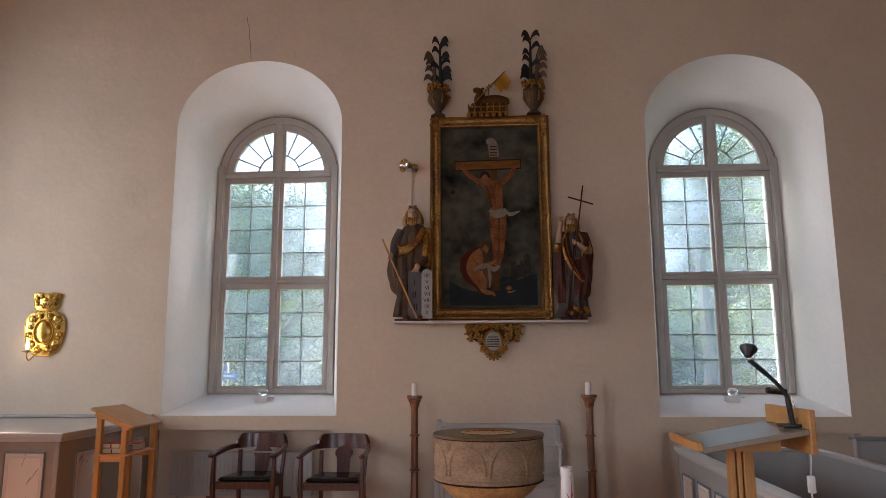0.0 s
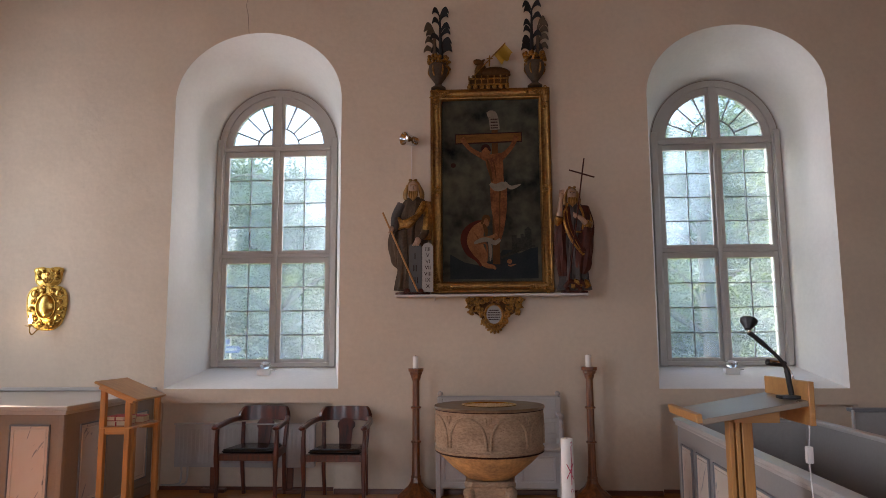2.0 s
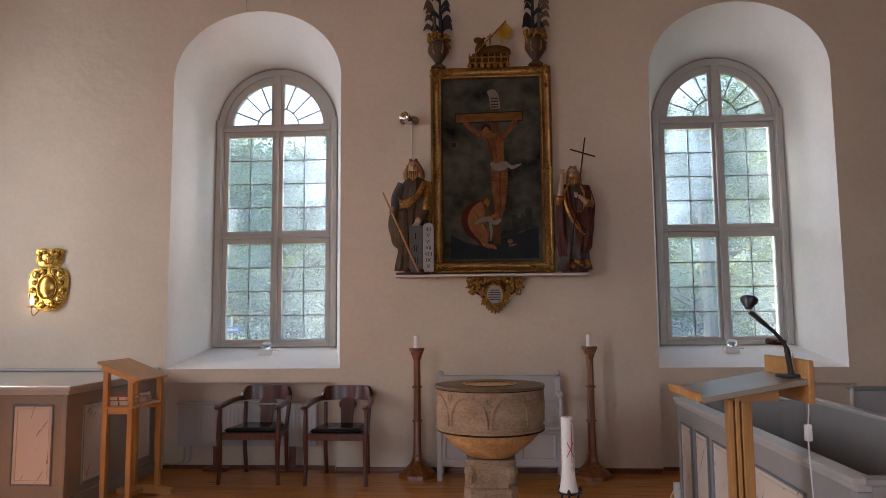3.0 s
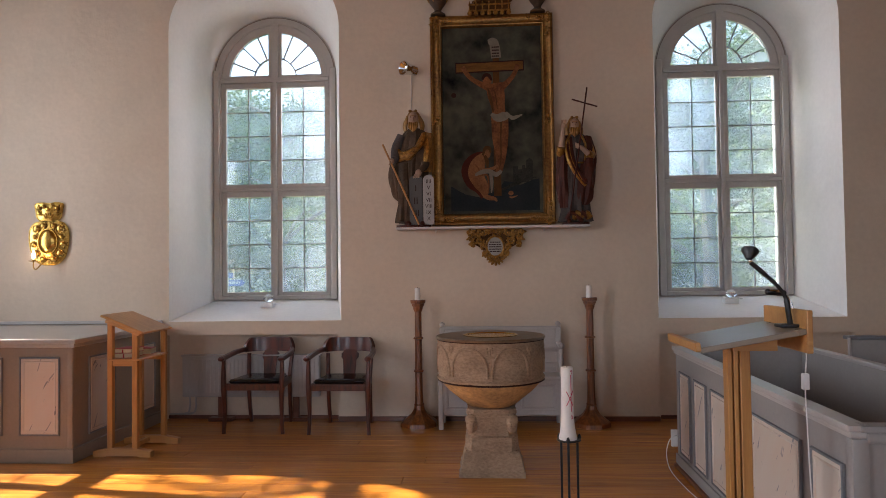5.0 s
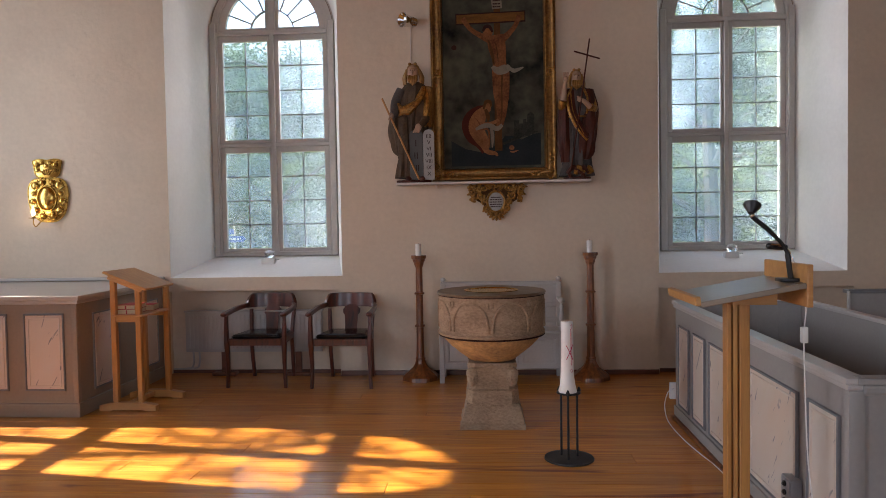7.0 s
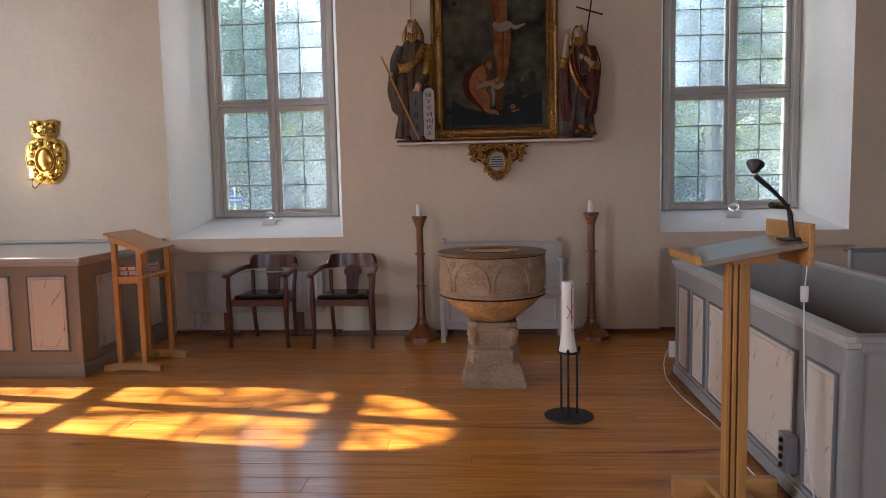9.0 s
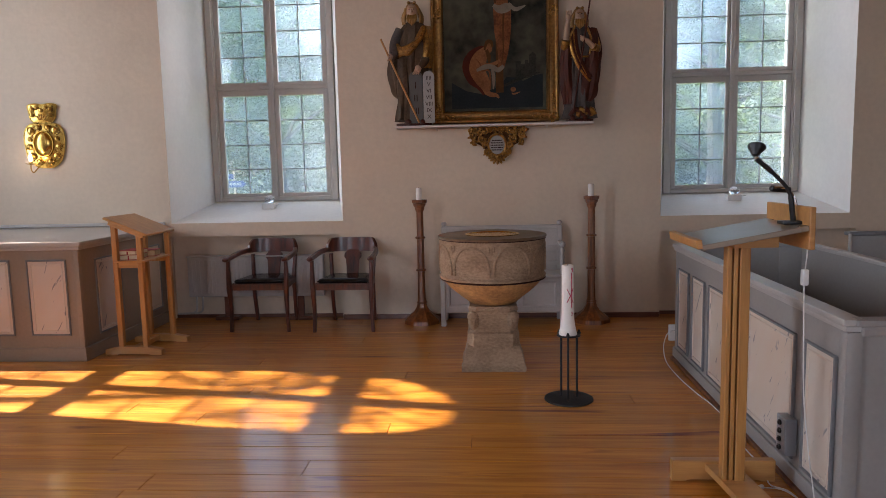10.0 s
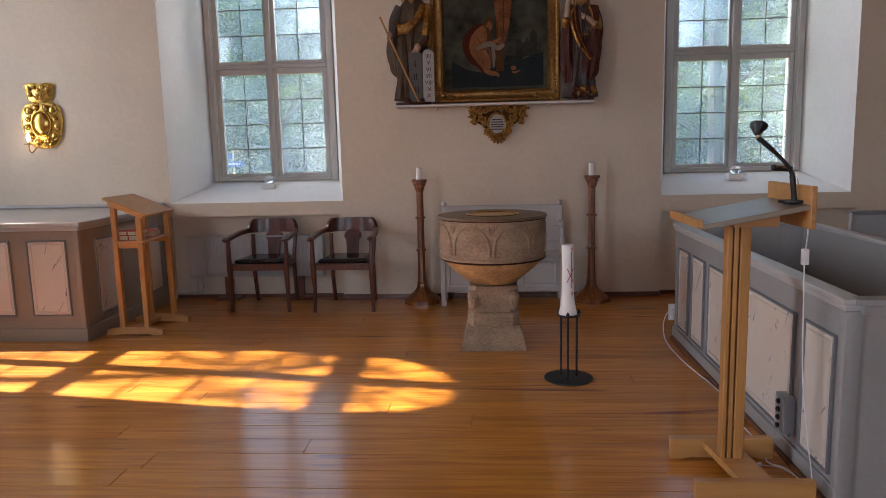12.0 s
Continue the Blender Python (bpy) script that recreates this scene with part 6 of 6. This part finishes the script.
for v in bm.verts:
    v.co = Vector((v.co.x, v.co.z, v.co.y))
paint(bm, 0, 5)
robe(bm, [(0.90, 0.01, 0, 0.06, 0.045), (0.84, 0.01, 0, 0.115, 0.07), (0.70, 0.0, 0, 0.135, 0.085), (0.55, -0.01, 0, 0.125, 0.09), (0.30, -0.01, 0, 0.12, 0.085), (0.04, -0.01, 0, 0.135, 0.09)], 0, 8, 0.2)
head(bm, (0.0, -0.02, 0.985), 1.12)
for j in range(9):
    limb(bm, [(0.10 - 0.006 * j, -0.05 - 0.003 * j, 0.845 - 0.012 * j), (0.07 - 0.02 * j * 0.6, -0.098, 0.74 - 0.014 * j), (-0.08, -0.105, 0.66 - 0.005 * j), (-0.135, -0.07, 0.70 - 0.012 * j)], [0.026, 0.022, 0.020, 0.016], (3, 3, 2)[j % 3], 7)
for j in range(6):
    limb(bm, [(0.095 + 0.008 * j, -0.03, 0.85), (0.125 + 0.006 * j, -0.06 + 0.01 * j, 0.72), (0.11 + 0.008 * j, -0.075 + 0.012 * j, 0.58), (0.09 + 0.012 * j, -0.06 + 0.01 * j, 0.50)], [0.034, 0.032, 0.026, 0.012], (3, 2)[j % 2], 7)
limb(bm, [(-0.10, -0.01, 0.83), (-0.155, -0.03, 0.72), (-0.165, -0.085, 0.62), (-0.185, -0.11, 0.60)], [0.055, 0.05, 0.042, 0.03], 4)
hand_shape(bm, (-0.185, -0.11, 0.60), (-0.20, -0.13, 0.585), (0.3, 0, 1))
robe(bm, [(0.68, -0.15, -0.03, 0.035, 0.04), (0.5, -0.165, -0.03, 0.06, 0.05), (0.3, -0.145, -0.03, 0.05, 0.04), (0.24, -0.13, -0.03, 0.02, 0.02)], 0, 4, 0.28, 32, 1.0)
robe(bm, [(0.58, -0.09, -0.05, 0.055, 0.04), (0.40, -0.085, -0.06, 0.06, 0.045), (0.15, -0.085, -0.06, 0.055, 0.045), (0.05, -0.09, -0.06, 0.06, 0.05)], 0, 4, 0.26, 32, 2.0)
limb(bm, [(0.11, -0.03, 0.60), (0.10, -0.09, 0.54), (0.06, -0.12, 0.50)], [0.045, 0.035, 0.024], 0)
hand_shape(bm, (0.06, -0.12, 0.505), (0.04, -0.135, 0.46), (1, 0, 0), 1.2)
for x in (-0.06, 0.06):
    limb(bm, [(x, -0.06, 0.04), (x + 0.02, -0.115, 0.03), (x + 0.03, -0.14, 0.026)], [0.028, 0.022, 0.012], 5)
n0 = len(bm.faces)
tube(bm, [(-0.272, -0.125, 0.745), (0.05, -0.13, 0.02)], 0.0085, 8)
paint(bm, n0, 6)
f1 = part("carved_statue", bm, STATUE, smooth=True)
f1.matrix_world = pose(-0.69, D - 0.095, 1.85) @ Matrix.Diagonal((1.04, 1.0, 1.045, 1))
tagged(f1, "painted wooden statue in gilded mantle leaning on a staff", "statue", "statues beside the painting")

tb_ = thing("stone_tablets", (-0.62, D - 0.215, 1.85), "pair of round-topped grey tablets with Roman numerals", "tablet")
for x0, x1, m_, label in ((-0.105, 0.018, TABLET_DARK, "dark grey tablet"), (0.022, 0.125, TABLET_STONE, "pale worn tablet")):
    bm = nb()
    c, w = (x0 + x1) / 2, (x1 - x0) / 2
    slab(bm, [(x0, 0.02), (x1, 0.02)] + [(c + w * math.cos(math.pi * i / 10), 0.435 + 0.05 * math.sin(math.pi * i / 10)) for i in range(11)], 0.0, 0.025, 0.004)
    part("tablet", bm, m_, tb_, label)


def lettering(text, size, material, parent, at, label):
    cu = bpy.data.curves.new("lettering", "FONT")
    cu.body, cu.size, cu.align_x, cu.extrude = text, size, "CENTER", 0.0012
    ob = new("numeral", cu)
    me = bpy.data.meshes.new_from_object(ob.evaluated_get(bpy.context.evaluated_depsgraph_get()))
    bpy.data.objects.remove(ob)
    me.materials.append(material)
    ob = new("numeral", me)
    ob.parent = parent
    ob.matrix_local = pose(*at, 90, 0, 0)
    ob["label"] = label


for i, s in enumerate(("IIII", "V", "VI", "VII", "VIII", "IX", "X")):
    lettering(s, 0.052, S_DARK, tb_, (0.075, -0.001, 0.405 - 0.058 * i), "dark Roman numeral")
for i, s in enumerate(("I", "II", "III")):
    lettering(s, 0.085, S_DARK, tb_, (-0.045, -0.001, 0.33 - 0.115 * i), "dark Roman numeral")

bm = nb()
slab(bm, disc_outline(0, 0, 0.135, 0.085, 20), 0, 0.022)
for v in bm.verts:
    v.co = Vector((v.co.x, v.co.z, v.co.y))
paint(bm, 0, 5)
robe(bm, [(0.88, 0, 0, 0.06, 0.045), (0.82, 0, 0, 0.115, 0.065), (0.68, 0, 0, 0.12, 0.08), (0.52, 0, 0, 0.11, 0.085), (0.28, 0.0, 0, 0.12, 0.085), (0.03, 0.0, 0, 0.15, 0.09)], 4, 8, 0.2, seed=1.0)
head(bm, (-0.005, -0.025, 0.95), 1.05)
robe(bm, [(0.84, -0.10, -0.01, 0.045, 0.055), (0.6, -0.12, -0.03, 0.06, 0.06), (0.36, -0.115, -0.03, 0.065, 0.055), (0.16, -0.11, -0.02, 0.045, 0.04)], 5, 4, 0.26, 32, 0.5)
robe(bm, [(0.84, 0.11, -0.01, 0.05, 0.055), (0.66, 0.13, -0.03, 0.07, 0.065), (0.46, 0.10, -0.05, 0.085, 0.055), (0.25, 0.08, -0.055, 0.075, 0.045), (0.18, 0.07, -0.05, 0.03, 0.03)], 5, 4, 0.26, 32, 1.5)
for j in range(6):
    limb(bm, [(-0.10 + 0.012 * j, -0.05, 0.83), (-0.085 + 0.012 * j, -0.09, 0.66 - 0.01 * j), (-0.02 + 0.02 * j, -0.1, 0.50 - 0.02 * j), (0.09, -0.09, 0.36 + 0.012 * j)], [0.015, 0.019, 0.022, 0.018], (5, 3)[j % 3 == 0], 7)
for s in (-1, 1):
    limb(bm, [(s * 0.05, -0.07, 0.86), (s * 0.10, -0.075, 0.74), (s * 0.085, -0.09, 0.6)], [0.012, 0.012, 0.008], 3, 6)
n0 = len(bm.faces)
tube(bm, [(0.10 * math.cos(a) * 1.18, -0.005 + 0.082 * math.sin(a) * 1.15, 0.58) for a in [i * math.pi / 12 for i in range(24)]], 0.009, 6, closed=True)
paint(bm, n0, 3)
limb(bm, [(-0.10, -0.02, 0.82), (-0.145, -0.05, 0.68), (-0.14, -0.09, 0.73)], [0.045, 0.045, 0.042], 3)
limb(bm, [(-0.14, -0.09, 0.73), (-0.13, -0.1, 0.82), (-0.118, -0.105, 0.90)], [0.032, 0.026, 0.02], 1)
hand_shape(bm, (-0.118, -0.105, 0.90), (-0.115, -0.11, 0.955), (1, 0, 0), 1.05)
limb(bm, [(0.11, -0.01, 0.82), (0.155, -0.04, 0.66), (0.12, -0.10, 0.66)], [0.05, 0.048, 0.038], 3)
limb(bm, [(0.12, -0.10, 0.66), (0.06, -0.12, 0.71), (0.03, -0.125, 0.725)], [0.027, 0.022, 0.018], 1)
hand_shape(bm, (0.03, -0.125, 0.725), (0.005, -0.13, 0.735), (0, 0, 1), 0.95)
for x in (-0.07, 0.05):
    limb(bm, [(x, -0.06, 0.04), (x - 0.01, -0.11, 0.03), (x - 0.015, -0.13, 0.026)], [0.028, 0.022, 0.012], 5)
for j in range(4):
    limb(bm, [(-0.10 + 0.07 * j, -0.075, 0.05), (-0.05 + 0.05 * j, -0.095, 0.11), (0.02 + 0.04 * j, -0.085, 0.06)], [0.026, 0.024, 0.02], (5, 3)[j % 2], 7)
n0 = len(bm.faces)
tube(bm, [(-0.075, -0.115, 0.08), (0.025, -0.135, 0.70), (0.115, -0.12, 1.285)], 0.0075, 8)
tube(bm, [(-0.035, -0.118, 1.175), (0.213, -0.118, 1.10)], 0.0075, 8)
paint(bm, n0, 5)
f2 = part("carved_statue", bm, STATUE, smooth=True)
f2.matrix_world = pose(0.828, D - 0.095, 1.85) @ Matrix.Diagonal((0.94, 1.0, 0.985, 1))
tagged(f2, "painted wooden statue in dark mantle holding a thin cross", "statue", "statues beside the painting")

# ---- small spotlight and sconce ----
sp = thing("wall_spotlight", (-0.672, D, 3.368), "small chrome spotlight with a thin wire down the wall", "lamp")
bm = nb()
lathe(bm, [(0, 0.095), (0.034, 0.095), (0.040, 0.088), (0.036, 0.08), (0.042, 0.072), (0.038, 0.062), (0.044, 0.052), (0.040, 0.042), (0.046, 0.03), (0.043, 0.018), (0.050, 0.0), (0.062, -0.05), (0.056, -0.05), (0.028, -0.01), (0, -0.002)], 26)
bmesh.ops.transform(bm, matrix=pose(-0.07, -0.11, 0.0, -90, 0, -42) @ Matrix.Scale(1.12, 4), verts=bm.verts)
part("reflector", bm, CHROME, sp, "ribbed chrome reflector", smooth=True)
bm = nb()
tube(bm, [(-0.02, -0.085, 0.01), (0.0, -0.05, 0.0), (0.0, -0.001, 0.0)], 0.010, 8)
lathe(bm, [(0, 0), (0.03, 0), (0.03, 0.012), (0, 0.014)], 18)
part("arm", bm, CHROME, sp, smooth=True)
bm = nb()
tube(bm, [(-0.045, -0.006, -0.02), (-0.05, -0.004, -0.45), (-0.05, -0.004, -0.9)], 0.0045, 6)
part("wire", bm, SHELF_WHITE, sp, "thin pale wire")

sc = thing("wall_sconce", (-4.365, D, 0), "embossed polished brass wall sconce with a lit candle bulb", "sconce")


def shield(bm, outline, y, dome, cx, cz):
    """A domed brass sheet with a rolled edge."""
    n = len(outline)
    prev = [bm.verts.new((x, y, z)) for x, z in outline]
    back = [bm.verts.new((x, -0.004, z)) for x, z in outline]
    bm.faces.new(back)
    for i in range(n):
        bm.faces.new((prev[i], prev[(i + 1) % n], back[(i + 1) % n], back[i]))
    for k in range(1, 7):
        f = 1 - k / 7
        cur = [bm.verts.new((cx + (x - cx) * f, y - dome * math.sin(math.pi / 2 * k / 7), cz + (z - cz) * f)) for x, z in outline]
        for i in range(n):
            bm.faces.new((prev[i], prev[(i + 1) % n], cur[(i + 1) % n], cur[i]))
        prev = cur
    bm.faces.new(prev)
    tube(bm, [(x, y, z) for x, z in outline], 0.006, 6, closed=True)


def smooth_loop(pts, n=5):
    q = [Vector((x, z, 0)) for x, z in pts]
    k = len(q)
    out = []
    for i in range(k):
        a, b, c, d = q[i - 1], q[i], q[(i + 1) % k], q[(i + 2) % k]
        for j in range(n):
            t = j / n
            out.append(0.5 * (2 * b + (c - a) * t + (2 * a - 5 * b + 4 * c - d) * t * t + (3 * b - a - 3 * c + d) * t ** 3))
    return [(p.x, p.y) for p in out]


half = [(0.10, 1.975), (0.165, 1.95), (0.205, 1.87), (0.20, 1.74), (0.165, 1.62), (0.09, 1.555)]
low = smooth_loop([(x, z) for x, z in half] + [(0.0, 1.545)] + [(-x, z) for x, z in half[::-1]] + [(0, 1.98)])
half = [(0.145, 2.15), (0.14, 2.10), (0.10, 1.99)]
up_ = smooth_loop([(x, z) for x, z in half] + [(-x, z) for x, z in half[::-1]] + [(-0.07, 2.165), (0, 2.155), (0.07, 2.165)])
for nm, o, cz in (("lower_plate", low, 1.77), ("upper_plate", up_, 2.08)):
    bm = nb()
    shield(bm, o, -0.012, 0.022, 0, cz)
    part(nm, bm, BRASS, sc, "embossed brass plate", smooth=True)
bm = nb()
blob(bm, (0, -0.03, 1.775), (0.088, 0.035, 0.115), u=28, v=18)
part("centre_boss", bm, BRASS, sc, "smooth bright brass boss", smooth="all")
bm = nb()
tube(bm, [(0.098 * math.cos(radians(a)), -0.036, 1.775 + 0.125 * math.sin(radians(a))) for a in range(0, 360, 12)], 0.006, 6, closed=True)
part("boss_rim", bm, BRASS, sc, smooth=True)
bm = nb()
for s in (-1, 1):
    for cx, cz, r in ((0.12, 1.905, 0.036), (0.148, 1.75, 0.026), (0.135, 1.825, 0.022), (0.12, 1.66, 0.032), (0.055, 1.60, 0.026), (0.05, 1.935, 0.026), (0.09, 2.11, 0.022), (0.045, 2.125, 0.018), (0.085, 2.055, 0.017)):
        blob(bm, (s * cx, -0.03, cz), (r, 0.016, r), u=12, v=8)
        tube(bm, [(s * cx + 1.15 * r * math.cos(radians(a)), -0.03, cz + 1.15 * r * math.sin(radians(a))) for a in range(0, 360, 36)], 0.0035, 5, closed=True)
        for j in range(3):
            a = rnd.uniform(0, 360)
            blob(bm, (s * cx + 1.45 * r * math.cos(radians(a)), -0.028, cz + 1.45 * r * math.sin(radians(a))), (0.014, 0.008, 0.006), (0, -a, 0), 8, 5)
for j in range(5):
    a = 50 + 20 * j
    blob(bm, (0.055 * math.cos(radians(a)), -0.034, 1.985 + 0.055 * math.sin(radians(a))), (0.032, 0.010, 0.008), (0, -a, 0), 8, 6)
blob(bm, (0, -0.036, 2.10), (0.022, 0.014, 0.022), u=12, v=8)
part("embossing", bm, BRASS, sc, "embossed flowers and leaves", smooth=True)
bm = nb()
tube(bm, spline([(0.0, -0.03, 1.60), (-0.02, -0.11, 1.545), (-0.05, -0.14, 1.50), (-0.075, -0.14, 1.525), (-0.075, -0.14, 1.575)], 6), 0.006, 8)
part("arm", bm, BRASS, sc, "curled brass arm", smooth=True)
bm = nb()
lathe(bm, [(0, 0), (0.014, 0.0), (0.046, 0.010), (0.048, 0.014), (0.014, 0.008), (0.013, 0.03), (0, 0.03)], 22, (-0.075, -0.14, 1.572))
part("drip_pan", bm, BRASS, sc, smooth=True)
bm = nb()
lathe(bm, [(0, 0), (0.009, 0.002), (0.015, 0.02), (0.017, 0.038), (0.012, 0.06), (0.005, 0.08), (0, 0.092)], 16, (-0.075, -0.14, 1.602))
part("bulb", bm, BULB, sc, "lit flame-shaped bulb", smooth="all")
# ---- floor boards ----
bm = nb()
box(bm, WEST, EAST, SOUTH, D + 0.11, -0.12, -0.026)
fl = part("floor", bm, SKIRT)
tagged(fl, "varnished orange-brown pine plank floor", "floor", kind="structure")
BOARD = 0.1725
rnd = random.Random(5)
plank = {}


def plank_mesh(length):
    key = round(length, 1)
    if key not in plank:
        bm = nb()
        box(bm, 0, key - 0.002, 0, BOARD - 0.0030, -0.026, 0, 0.0018)
        me = bpy.data.meshes.new("plank")
        bm.to_mesh(me)
        bm.free()
        me.materials.append(FLOOR)
        plank[key] = me
    return plank[key], key


y = 2.8377 + 23 * BOARD
while y > SOUTH - BOARD:
    x = WEST - rnd.uniform(0, 2.0)
    while x < EAST:
        me, length = plank_mesh(rnd.choice((4.6, 5.2, 5.8, 6.6)))
        ob = new("plank", me)
        ob.parent = fl
        ob.location = (x, y, 0)
        x += length
    y -= BOARD
